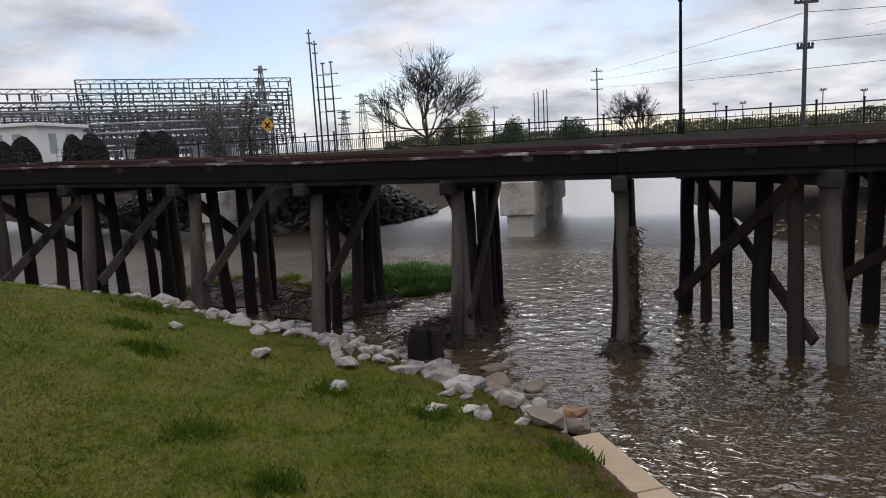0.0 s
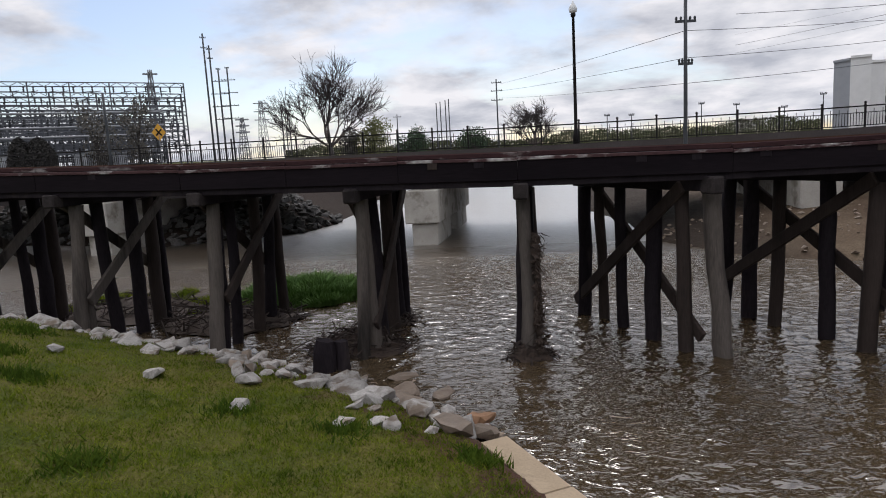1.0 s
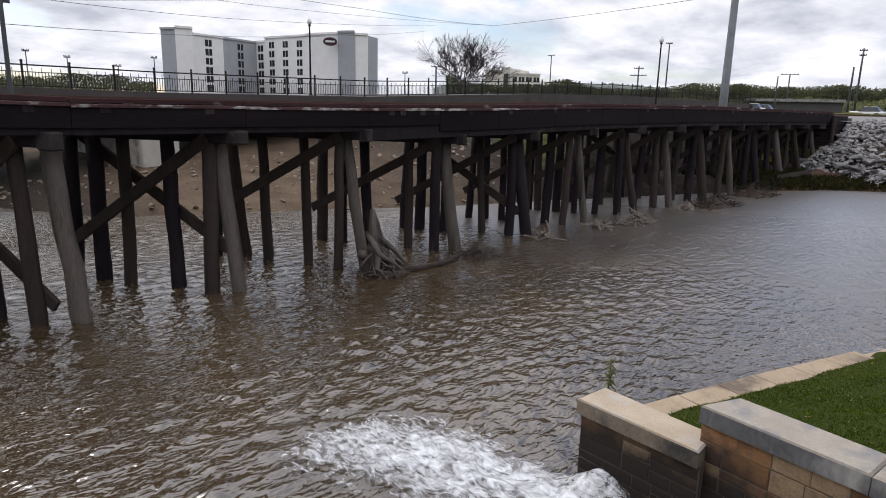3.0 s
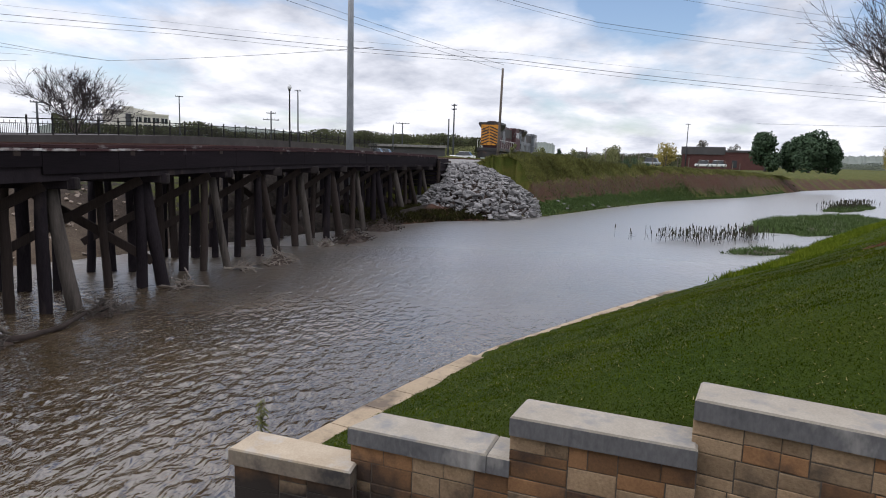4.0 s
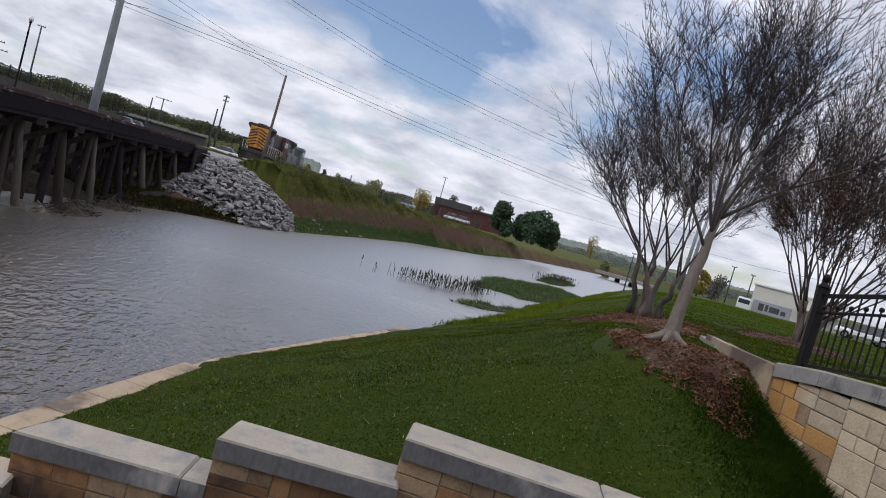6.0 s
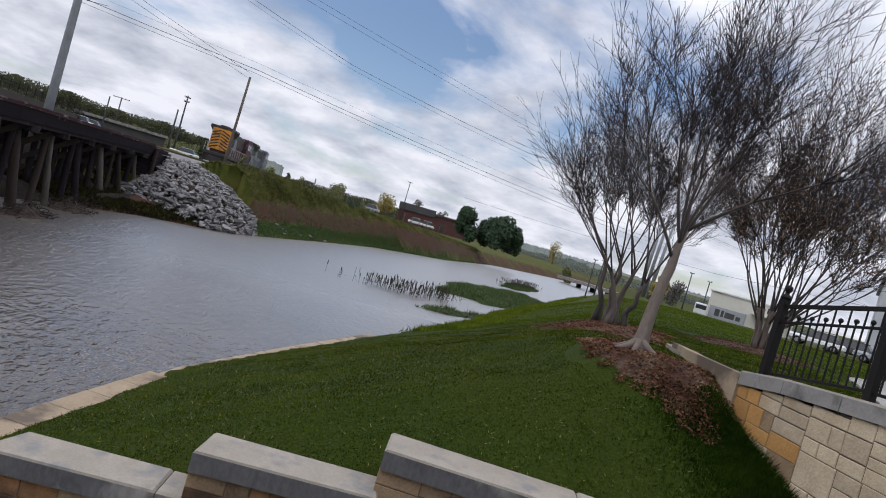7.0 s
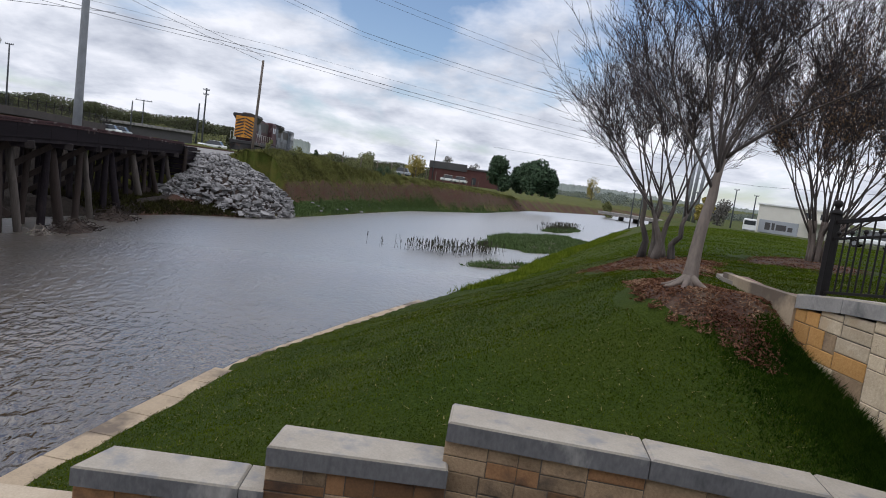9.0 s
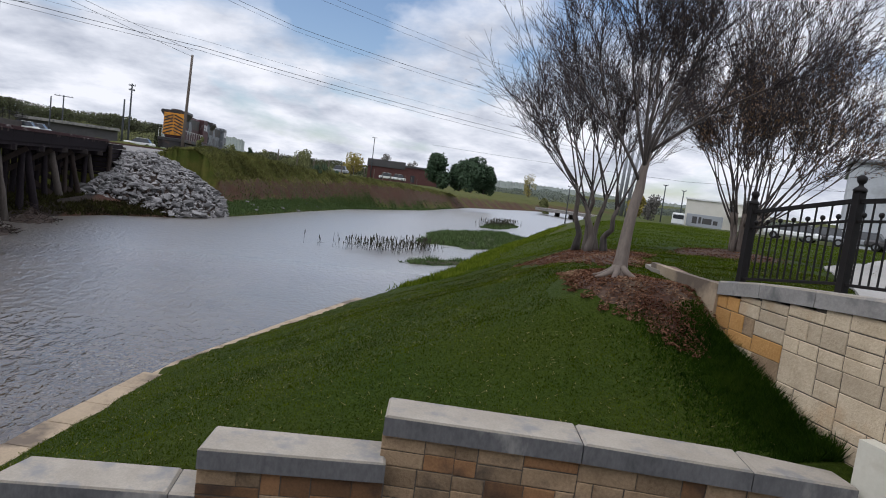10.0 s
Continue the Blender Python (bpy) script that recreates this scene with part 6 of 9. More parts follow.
def heap(name, centre, rx, ry, tall, count, label, seed, mats, ln=(0.3, 1.2), rad=(0.006, 0.03)):
    """A heap of drift: sticks and a mat of debris caught on the piles."""
    r = random.Random(seed)
    root = thing(name, label, "driftwood", at=centre)
    c = Vector(centre)
    mat_shape = Shape()
    n, rings = 18, 5
    for j in range(rings + 1):
        for k in range(n):
            u, a = j / rings, 6.283 * k / n
            mat_shape.v.append((c.x + math.cos(a) * rx * u * r.uniform(0.8, 1.1), c.y + math.sin(a) * ry * u * r.uniform(0.8, 1.1), c.z + tall * (1 - u) ** 0.8 * r.uniform(0.5, 1.0) - 0.06 * u))
    mat_shape.f += [(j * n + k, j * n + (k + 1) % n, (j + 1) * n + (k + 1) % n, (j + 1) * n + k) for j in range(rings) for k in range(n)]
    part("debris_mat", mat_shape, M["drift_dark"], root)
    sticks = Shape()
    for _ in range(int(count * 1.8)):
        a, u = r.uniform(0, 6.283), math.sqrt(r.random())
        p = c + Vector((math.cos(a) * rx * u, math.sin(a) * ry * u, tall * (1 - u) * r.uniform(0.6, 1.1) + 0.02))
        d = Vector((r.gauss(0, 1), r.gauss(0, 1), r.gauss(0, 0.45))).normalized() * r.uniform(*ln)
        w = r.uniform(*rad)
        bow = Vector((r.gauss(0, 1), r.gauss(0, 1), r.gauss(0, 0.6))) * d.length * 0.16
        sticks.tube([p - d * 0.5, p - d * 0.18 + bow, p + d * 0.15 + bow * 0.7, p + d * 0.5], [w, w * 0.9, w * 0.7, w * 0.35], 5, 0.2)
    tagged(part("driftwood_mass", sticks, mats, root), kind="stuff")
    return root


M["drift_dark"] = material("dark_wet_debris", (0.018, 0.012, 0.009), (0.065, 0.042, 0.03), 0.85, 5, 40, 0.9)
M["drift_pale"] = material("bleached_driftwood", (0.11, 0.09, 0.075), (0.30, 0.26, 0.22), 0.9, 4, 30, 0.5)
heap("drift_heap", (-5.4, 16.6, 0.05), 1.5, 1.1, 0.55, 130, "dark sticks and mud caught round the piles", 61, M["brown_pile"])
heap("drift_heap", (-5.3, 19.6, 0.0), 1.2, 1.2, 0.35, 60, "dark sticks and mud caught round the piles", 62, M["brown_pile"])
heap("drift_heap", (-10.8, 19.6, 0.1), 2.6, 1.8, 0.5, 160, "brown driftwood banked under the trestle", 63, M["brown_pile"])
heap("drift_heap", (-15.5, 21.3, 0.1), 3.0, 2.0, 0.6, 120, "brown driftwood banked under the trestle", 64, M["brown_pile"])
heap("drift_heap", (-0.7, 15.75, -0.02), 0.65, 0.5, 0.6, 50, "dark drift wrapped round a pile", 65, M["brown_pile"], (0.2, 0.7))
heap("drift_heap", (12.3, 14.7, -0.03), 1.0, 0.7, 0.35, 34, "brown root mass lodged against a pile", 66, M["grey_pile"], (0.3, 1.0), (0.008, 0.03))
heap("drift_heap", (16.2, 14.6, -0.03), 0.9, 0.6, 0.45, 45, "grey branches lodged against a pile", 67, M["grey_pile"], (0.3, 1.2), (0.007, 0.025))
heap("drift_heap", (27.0, 14.4, -0.03), 1.3, 0.7, 0.5, 45, "bleached branches lodged against the piles", 68, M["drift_pale"], (0.3, 1.3), (0.007, 0.025))
for k, (x, y) in enumerate(((20.6, 14.9), (24.9, 14.8), (33.2, 14.8), (37.6, 14.9))):
    heap("drift_heap", (x, y, -0.03), 0.55, 0.4, 0.3, 14, "bleached branches caught at a pile's foot", 160 + k, M["drift_pale"], (0.4, 1.3), (0.012, 0.04))
heap("drift_heap", (36.0, 14.3, -0.03), 1.9, 1.0, 0.8, 60, "dark drift lodged against the piles", 69, M["brown_pile"], (0.3, 1.4))
heap("drift_heap", (43.0, 14.8, -0.03), 2.0, 1.2, 0.9, 60, "dark drift lodged against the piles", 70, M["brown_pile"], (0.3, 1.4))
logs = Shape().tube([(12.3, 14.7, 0.1), (13.2, 14.35, 0.06), (14.3, 14.3, 0.08), (15.4, 14.5, 0.22)], [0.13, 0.1, 0.08, 0.05], 8, 0.15)
solo("drift_log", logs, M["brown_pile"], "dark waterlogged log lying against the piles", "log", smooth=True)
snag = Shape().tube([(12.0, 15.0, -0.3), (12.02, 15.0, 0.9), (11.95, 15.02, 1.5), (11.9, 15.05, 2.0)], [0.42, 0.25, 0.17, 0.07], 11, 0.5)
wad = thing("root_wad", "splintered grey butt with hanging roots at a pile's foot", "driftwood", at=(12.0, 15.0, -0.3))
part("butt", snag, M["grey_pile"], wad, smooth=True)
hair = Shape()
for k in range(40):
    # gnarled roots that hang from a torn butt and splay at the water
    a, u = r.uniform(0, 6.283), r.random()
    top = Vector((12.0 + r.gauss(0, 0.16), 15.0 + r.gauss(0, 0.14), 0.3 + 1.1 * u))
    foot = Vector((12.2 + math.cos(a) * r.uniform(0.3, 0.95), 14.8 + math.sin(a) * 0.55, r.uniform(-0.15, 0.45)))
    mid = top + (foot - top) * 0.5 + Vector((r.gauss(0, 0.14), r.gauss(0, 0.12), r.gauss(-0.05, 0.12)))
    w = r.choice((0.012, 0.02, 0.035, 0.06, 0.085))
    hair.tube([top, top + (mid - top) * 0.5 + Vector((r.gauss(0, 0.05), r.gauss(0, 0.05), 0)), mid, mid + (foot - mid) * 0.6 + Vector((0, 0, r.gauss(0.03, 0.06))), foot], [w, w * 1.1, w * 0.9, w * 0.6, w * 0.25], 7, 0.35)
for k in range(9):
    hair.stone((12.15 + r.gauss(0, 0.25), 14.85 + r.gauss(0, 0.18), r.uniform(0.0, 0.7)), tuple(r.uniform(0.10, 0.26) for _ in range(3)), r.uniform(0, 6.28), 7300 + k, 12)
tagged(part("root_mass", hair, M["grey_pile"], wad, smooth=True), kind="stuff")
# the drift clinging up the lone bent
cling = Shape()
for k in range(420):
    z = 0.2 + 3.0 * r.random() ** 1.1
    p = Vector((-0.50 + abs(r.gauss(0, 0.10)), 15.85 + r.gauss(0, 0.25), z))
    d = Vector((r.gauss(0.03, 0.10), r.gauss(0, 0.12), r.gauss(-0.12, 0.12)))
    w = r.uniform(0.004, 0.016)
    cling.tube([p, p + d * 0.5 + Vector((r.gauss(0.01, 0.03), r.gauss(0, 0.03), 0)), p + d], [w, w, w * 0.3], 4, 0.3)
for k in range(90):
    z = 0.2 + 2.9 * r.random()
    cling.stone((-0.52 + abs(r.gauss(0, 0.07)), 15.8 + r.gauss(0, 0.2), z), tuple(r.uniform(0.04, 0.13) for _ in range(3)), r.uniform(0, 6.28), 7000 + k, 9)
solo("hanging_drift", cling, M["drift_dark"], "dark flood debris hanging on a pile", "driftwood", kind="stuff")
st = Shape().tube([(-5.75, 14.75, -0.2), (-5.74, 14.75, 0.5), (-5.7, 14.77, 0.78)], [0.30, 0.28, 0.22], 10, 0.25).tube([(-5.35, 14.9, -0.2), (-5.33, 14.9, 0.72)], [0.2, 0.16], 9, 0.3)
solo("pile_stump", st, M["creosote"], "black broken pile stump in the shallows", "stump")
M["weed_bright"] = material("bright_weed", (0.035, 0.085, 0.010), (0.10, 0.19, 0.03), 0.75, 1.2, 9, 0.0)
# the green hummock behind the trestle
hum = Shape()
n, rings = 30, 8
for j in range(rings + 1):
    for k in range(n):
        u, a = j / rings, 6.283 * k / n
        hum.v.append((-9.7 + math.cos(a) * 2.5 * u * (1 + 0.15 * math.sin(3 * a)), 23.6 + math.sin(a) * 2.2 * u, 0.45 * (1 - u * u) - 0.08 + 0.05 * math.sin(5 * a)))
hum.f += [(j * n + k, j * n + (k + 1) % n, (j + 1) * n + (k + 1) % n, (j + 1) * n + k) for j in range(rings) for k in range(n)]
solo("hummock", hum, M["drift_dark"], "muddy hummock in the shallows", "island", kind="structure", smooth=True)
q = np.stack([nrng.uniform(-1, 1, 60000), nrng.uniform(-1, 1, 60000)], 1)
q = q[np.hypot(q[:, 0], q[:, 1]) < 1]
hz = 0.45 * (1 - (q ** 2).sum(1)) - 0.08
q = np.stack([-9.7 + q[:, 0] * 2.5, 23.6 + q[:, 1] * 2.2], 1)
lump = 0.35 + 0.65 * np.clip(0.6 + ripple(q[:, 0], q[:, 1], 0.9) + 0.6 * ripple(q[:, 0], q[:, 1], 0.4, 2.0), 0.1, 1.4)
blades("hummock_grass", np.c_[q, hz], nrng.uniform(0.1, 0.55, len(q)) * lump, M["weed_bright"], "lush green weeds on the hummock", 19, 0.6, 0.035, "weeds")
# olive grass on the mud between the piles
q = np.stack([nrng.uniform(-19, -11, 30000), nrng.uniform(20.5, 25.5, 30000)], 1)
z, w, f, sh = height(q[:, 0], q[:, 1])
q = q[ripple(q[:, 0], q[:, 1], 2.3) > 0.05]
flat_mud = Shape()
n = 30
for j in range(6):
    for k in range(n):
        u, a = j / 5, 6.283 * k / n
        flat_mud.v.append((-15.0 + math.cos(a) * 4.6 * u * (1 + 0.2 * math.sin(4 * a)), 22.6 + math.sin(a) * 2.4 * u, 0.22 * (1 - u * u) - 0.06 + r.uniform(0, 0.03)))
flat_mud.f += [(j * n + k, j * n + (k + 1) % n, (j + 1) * n + (k + 1) % n, (j + 1) * n + k) for j in range(5) for k in range(n)]
solo("mud_flat", flat_mud, M["drift_dark"], "dark mud flat under the trestle", "mud", kind="structure", smooth=True)
inside_mud = ((q[:, 0] + 15.0) / 4.3) ** 2 + ((q[:, 1] - 22.6) / 2.2) ** 2 < 1
q = q[inside_mud]
blades("mud_grass", np.c_[q, np.full(len(q), 0.05)], nrng.uniform(0.05, 0.3, len(q)), M["blade_green"], "thin olive grass on the mud flat", 21, 0.6, 0.02, "grass")
# a weed at the end of the stepped wall
q = nrng.normal(0, 0.12, (500, 2)) + (8.1, 4.55)
blades("wall_weed", np.c_[q, np.full(500, 0.3)], nrng.uniform(0.1, 0.35, 500), M["leaf_green"], "small green weed at the kerb", 20, 0.5, 0.02, "weeds")
spike = Shape()
for k in range(150):
    z = r.uniform(0.35, 1.35)
    p = Vector((8.2 + r.gauss(0, 0.025 + 0.03 * (1.4 - z)), 4.62 + r.gauss(0, 0.03), z))
    a = Vector((r.gauss(0, 0.03), r.gauss(0, 0.03), 0.05))
    b = a.orthogonal().normalized() * 0.014
    m = len(spike.v)
    spike.v.extend(map(tuple, (p - a, p + b, p + a, p - b)))
    spike.f.append((m, m + 1, m + 2, m + 3))
spike.tube([(8.2, 4.62, 0.2), (8.2, 4.62, 1.35)], [0.015, 0.008], 5)
solo("tall_weed", spike, M["leaf_olive"], "tall leafy weed growing beside the wall", "weed")


def rubble(name, spots, sizes, mat, label, seed):
    """Many small broken stones lying on the ground as one mesh."""
    r = random.Random(seed)
    s = Shape()
    z = height(spots[:, 0], spots[:, 1])[0]
    for (x, y), zz, k in zip(spots, z, sizes):
        s.stone((x, y, max(zz, -0.1) + k * 0.12), (k * 0.55, k * 0.42, k * 0.34), r.uniform(0, 6.28), r.randrange(10 ** 6), 10)
    return solo(name, s, mat, label, "rocks", kind="stuff")


q = np.stack([nrng.uniform(3, 34, 2600), nrng.uniform(22, 40, 2600)], 1)
z, w, f, sh = height(q[:, 0], q[:, 1])
q = q[~w & (f["brown"] < 11)][:520]
rubble("bank_rubble", q, nrng.uniform(0.08, 0.42, len(q)) ** 1.1, M["rock_wet"], "brown stones and litter strewn on the bare bank", 81)
# riprap under the road bridge, its grey lowered to include the shade there
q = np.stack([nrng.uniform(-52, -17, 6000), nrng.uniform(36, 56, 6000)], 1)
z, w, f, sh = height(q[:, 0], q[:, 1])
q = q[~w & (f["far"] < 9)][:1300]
rubble("far_riprap", q, nrng.uniform(0.35, 1.15, len(q)), M["rock_shaded"], "grey riprap under the road bridge, coloured darker for its shade", 82)


# ---- abutment, riprap, railway bank, locomotive ----
def spot(az, el, dist):
    """A place seen from the lookout at a bearing and height angle, so many metres off."""
    a = radians(az)
    return Vector((math.cos(a) * dist, math.sin(a) * dist, 5.1 + math.tan(radians(el)) * dist))


abut = thing("abutment", "dark timber bulkhead at the trestle's end", "abutment", kind="structure")
for k in range(12):
    z = 0.2 + 0.42 * k
    part("plank", Shape().box((60.2, 15.2, z), (60.5, 20.8, z + 0.38), chamfer=0.02), M["creosote"], abut)
    part("plank", Shape().beam((60.4, 15.25, z + 0.19), (63.0, 14.95, z + 0.19), 0.3, 0.38, 0.02), M["creosote"], abut)
for y in (15.1, 17.0, 19.0, 20.7):
    part("post", Shape().tube([(60.0, y, -0.4), (60.1, y, 5.0)], [0.2, 0.17], 9, 0.08), M["brown_pile"], abut)
part("wing_post", Shape().tube([(63.0, 14.72, 1.0), (63.15, 14.75, 5.02)], [0.2, 0.18], 9, 0.06), M["grey_pile"], abut)

# gravel bed of the track beyond the trestle, with rails
M["gravel"] = material("grey_gravel", (0.12, 0.112, 0.105), (0.27, 0.257, 0.243), 0.95, 3, 45, 0.6)
TRACK = [(60.6, 18.1), (70, 16.0), (82.5, 14.1), (118, 12.3), (150, 6), (190, -10)]
bedshape = Shape()
left, right = along(TRACK, 3.0), along(TRACK, -4.2)
right[0] = (60.7, 15.3)
for (lx, ly), (rx, ry) in zip(left, right):
    bedshape.v += [(lx, ly, 5.05), (lx + (rx - lx) * 0.2, ly + (ry - ly) * 0.2, 5.24), (lx + (rx - lx) * 0.6, ly + (ry - ly) * 0.6, 5.22), (rx, ry, 4.75)]
m = len(TRACK)
bedshape.f += [(i * 4 + j, i * 4 + j + 1, i * 4 + 5 + j, i * 4 + 4 + j) for i in range(m - 1) for j in range(3)]
solo("track_bed", bedshape, M["gravel"], "grey gravel bed of the railway track", "track", kind="structure")
for off in (-0.72, 0.72):
    s = Shape()
    line = along(TRACK, off)
    for (x0, y0), (x1, y1) in zip(line, line[1:]):
        s.beam((x0, y0, 5.3), (x1, y1, 5.3), 0.07, 0.15)
    solo("rail_track", s, M["rust"], "rust-brown steel running rail", "rail", kind="structure")

# riprap heap against the abutment
RR = "grey broken rock heaped at the abutment"
r = random.Random(33)
M["rock_grey"] = material("grey_broken_rock", (0.060, 0.057, 0.056), (0.27, 0.258, 0.252), 0.9, 2.0, 14, 0.5, per_piece=0.45)
FOOT = [(55.8, 16.0, 1.1), (55.0, 13.0, 0.7), (53.9, 9.0, 0.1), (57.0, 6.6, 0.0), (60.9, 5.1, 0.05), (63.6, 5.8, 1.0)]
CREST = [(62.6, 15.1, 2.6), (62.7, 14.6, 4.6), (64.2, 13.4, 5.0), (65.6, 12.4, 4.8), (66.4, 11.0, 4.2), (66.0, 9.2, 3.1)]


def on_heap(u, v):
    """A place on the heap: u along its foot, v from foot to crest."""
    p = [np.interp(u * 5, range(6), [q[i] for q in FOOT]) for i in range(3)]
    q = [np.interp(u * 5, range(6), [w[i] for w in CREST]) for i in range(3)]
    bulge = 0.35 * math.sin(math.pi * v) + 0.22 * math.sin(9 * u + 5 * v) * v * (1 - v)
    return p[0] + (q[0] - p[0]) * v, p[1] + (q[1] - p[1]) * v, p[2] + (q[2] - p[2]) * v ** 0.92 + bulge


for n in range(298):
    u, v = r.random(), r.random() ** 1.25
    x, y, z = on_heap(u, v)
    size = r.choice((0.35, 0.42, 0.5, 0.65, 0.95)) * (1.10 - 0.42 * v)
    rock("riprap_rock", x, y, size, M["rock_grey"], "grey angular rock of the riprap heap", RR, 2000 + n, 0.1, z)
core = Shape()
m = 20
for i in range(m + 1):
    for j in range(9):
        x, y, z = on_heap(i / m, j / 8)
        core.v.append((x + 0.25, y + 0.1, z - 0.25))
    x, y, z = on_heap(i / m, 1.0)
    core.v.append((x + 2.5, y + 1.0, z - 0.3))
core.f += [(i * 10 + j, i * 10 + 10 + j, i * 10 + 11 + j, i * 10 + j + 1) for i in range(m) for j in range(9)]
# smaller broken stone fills the heap
fill = Shape()
for k in range(1500):
    x, y, z = on_heap(r.random(), min(1.02, r.random() ** 1.1))
    fill.stone((x, y, z + r.uniform(-0.12, 0.06)), tuple(r.uniform(0.12, 0.36) * q for q in (1, 0.85, 0.65)), r.uniform(0, 6.28), 5000 + k, 9)
solo("riprap_fill", fill, M["rock_grey"], "smaller grey broken stone filling the riprap heap", "rocks", kind="stuff")
solo("riprap_core", core, M["drift_dark"], "gravel and soil under the riprap heap", "gravel", kind="structure")
for k in range(26):
    u = r.random()
    x, y = 62.5 + u * 26 + r.gauss(0, 0.6), 5.6 - u * 11 + r.gauss(0, 0.7)
    rock("stray_rock", x, y, r.uniform(0.3, 0.7), M["rock_grey"], "grey rock strayed along the bank", "stray rocks", 2600 + k, 0.2)

# bank vegetation
def scrub(name, line, count, tall, spread, mat, label, seed, width=0.05, lift=0.0):
    g = np.random.default_rng(seed)
    q = []
    for (x0, y0), (x1, y1) in zip(line, line[1:]):
        m = int(count * math.hypot(x1 - x0, y1 - y0))
        u = g.random(m)
        q.append(np.stack([x0 + (x1 - x0) * u, y0 + (y1 - y0) * u], 1) + g.normal(0, spread, (m, 2)))
    q = np.concatenate(q)
    z, w, f, sh = height(q[:, 0], q[:, 1])
    q, z = q[~w], z[~w]
    lump = 0.6 + 0.5 * ripple(q[:, 0], q[:, 1], 6.0, seed)
    return blades(name, np.c_[q, z + lift], g.uniform(0.4, 1.0, len(q)) * tall * lump, mat, label, seed, 0.45, width, "grass")


M["bank_face"] = blade_material("grey_green_bank_grass", ((0.05, 0.045, 0.018), (0.10, 0.10, 0.032), (0.16, 0.165, 0.05), (0.22, 0.20, 0.085)), 0.35, 2.0)
M["bank_straw"] = material("dull_bank_grass", (0.050, 0.055, 0.016), (0.15, 0.150, 0.050), 0.85, 0.6, 9, 0.0, specular=0.15)
edge = [(66, 3.0), (78.5, -1.5), (97, -9.0), (125, -26.5), (180, -51)]
scrub("cut_grass", along([(97, -9.0), (125, -26.5), (180, -51)], 0.9), 260, 0.4, 0.5, M["leaf_green"], "ragged green growth at the foot of the cut", 74, 0.06)
scrub("lawn_edge_weeds", along([(28, -5.2), (35, -8.9), (47, -15.1), (66, -25.6), (101, -43.6)], -0.9), 420, 0.42, 0.7, M["blade_green"], "ragged weeds along the lawn's edge at the water", 75, 0.03)
scrub("bank_foot_grass", along([(61, 5.0), (66, 3.0), (78.5, -1.5), (97, -9.0), (108, -15.5)], 1.1), 620, 0.42, 0.6, M["leaf_green"], "bright green grass at the foot of the bank", 71, 0.05)
scrub("bank_top_grass", along(edge, 6.6), 320, 0.5, 1.3, M["bank_straw"], "olive and straw grass on the railway bank", 72, 0.06)
scrub("bank_face_grass", along([(64, 4.0), (78.5, -1.5), (97, -9.0), (112, -18)], 4.9), 300, 0.40, 0.7, M["bank_face"], "grey-green grass hanging down the cut bank", 73, 0.06)
scrub("bank_tussocks", along([(66, 3.0), (78.5, -1.5), (97, -9.0)], 2.9), 14, 0.40, 0.5, M["bank_face"], "thin tussocks on the bare soil of the bank", 77, 0.06)
scrub("cut_top_grass", along([(97, -9.0), (125, -26.5), (180, -51)], 4.6), 120, 0.4, 0.6, M["bank_face"], "rough grass at the lip of the cut", 78, 0.08)
q = np.stack([nrng.uniform(61, 84, 42000), nrng.uniform(1, 14, 42000)], 1)
z, w, f, sh = height(q[:, 0], q[:, 1])
ok = ~w & (f["rail"] > 3.4) & (z > 2.2) & ~inside(q[:, 0], q[:, 1], HOLLOW) & (away(q[:, 0], q[:, 1], TRACK[:3]) > 4.0)
blades("shoulder_grass", np.c_[q[ok], z[ok] - 0.02], nrng.uniform(0.12, 0.42, int(ok.sum())) * (0.7 + 0.5 * ripple(q[ok][:, 0], q[ok][:, 1], 3.0, 2.0)), M["bank_face"], "rough olive grass on the shoulder of the bank", 79, 0.6, 0.05, "grass")
q = np.stack([nrng.uniform(44, 62, 26000), nrng.uniform(8, 21, 26000)], 1)
q = q[inside(q[:, 0], q[:, 1], HOLLOW)]
z, w, f, sh = height(q[:, 0], q[:, 1])
ok = ~w & ((z < 0.72) | (q[:, 1] > 15.4))
q, z = q[ok], z[ok]
M["shelf_weed"] = blade_material("dull_shelf_weed", ((0.018, 0.015, 0.010), (0.030, 0.028, 0.012), (0.05, 0.055, 0.014)), 0.5, 4.0)
blades("shelf_grass", np.c_[q, z - 0.02], nrng.uniform(0.10, 0.38, len(q)), M["shelf_weed"], "matted dark weeds on the mud shelf below the abutment", 76, 0.6, 0.06, "weeds")
for k in range(16):
    u = r.random()
    x, y = 71 + u * 40 + r.gauss(0, 1), 9.4 - u * 17 + r.gauss(0, 0.8)
    leafy("bank_shrub", (x, y, ground_z(x, y) - 0.1), "low olive scrub on the railway bank", r.uniform(0.5, 1.1), r.uniform(0.7, 1.5), M["leaf_olive"] if k % 3 else M["leaf_dark"], 260, 0.10, 700 + k, 0.15, "bank scrub", "shrub", 5)


# two coupled locomotives, seen from the rear corner
TURN = math.atan2(-1.8, 35.5)


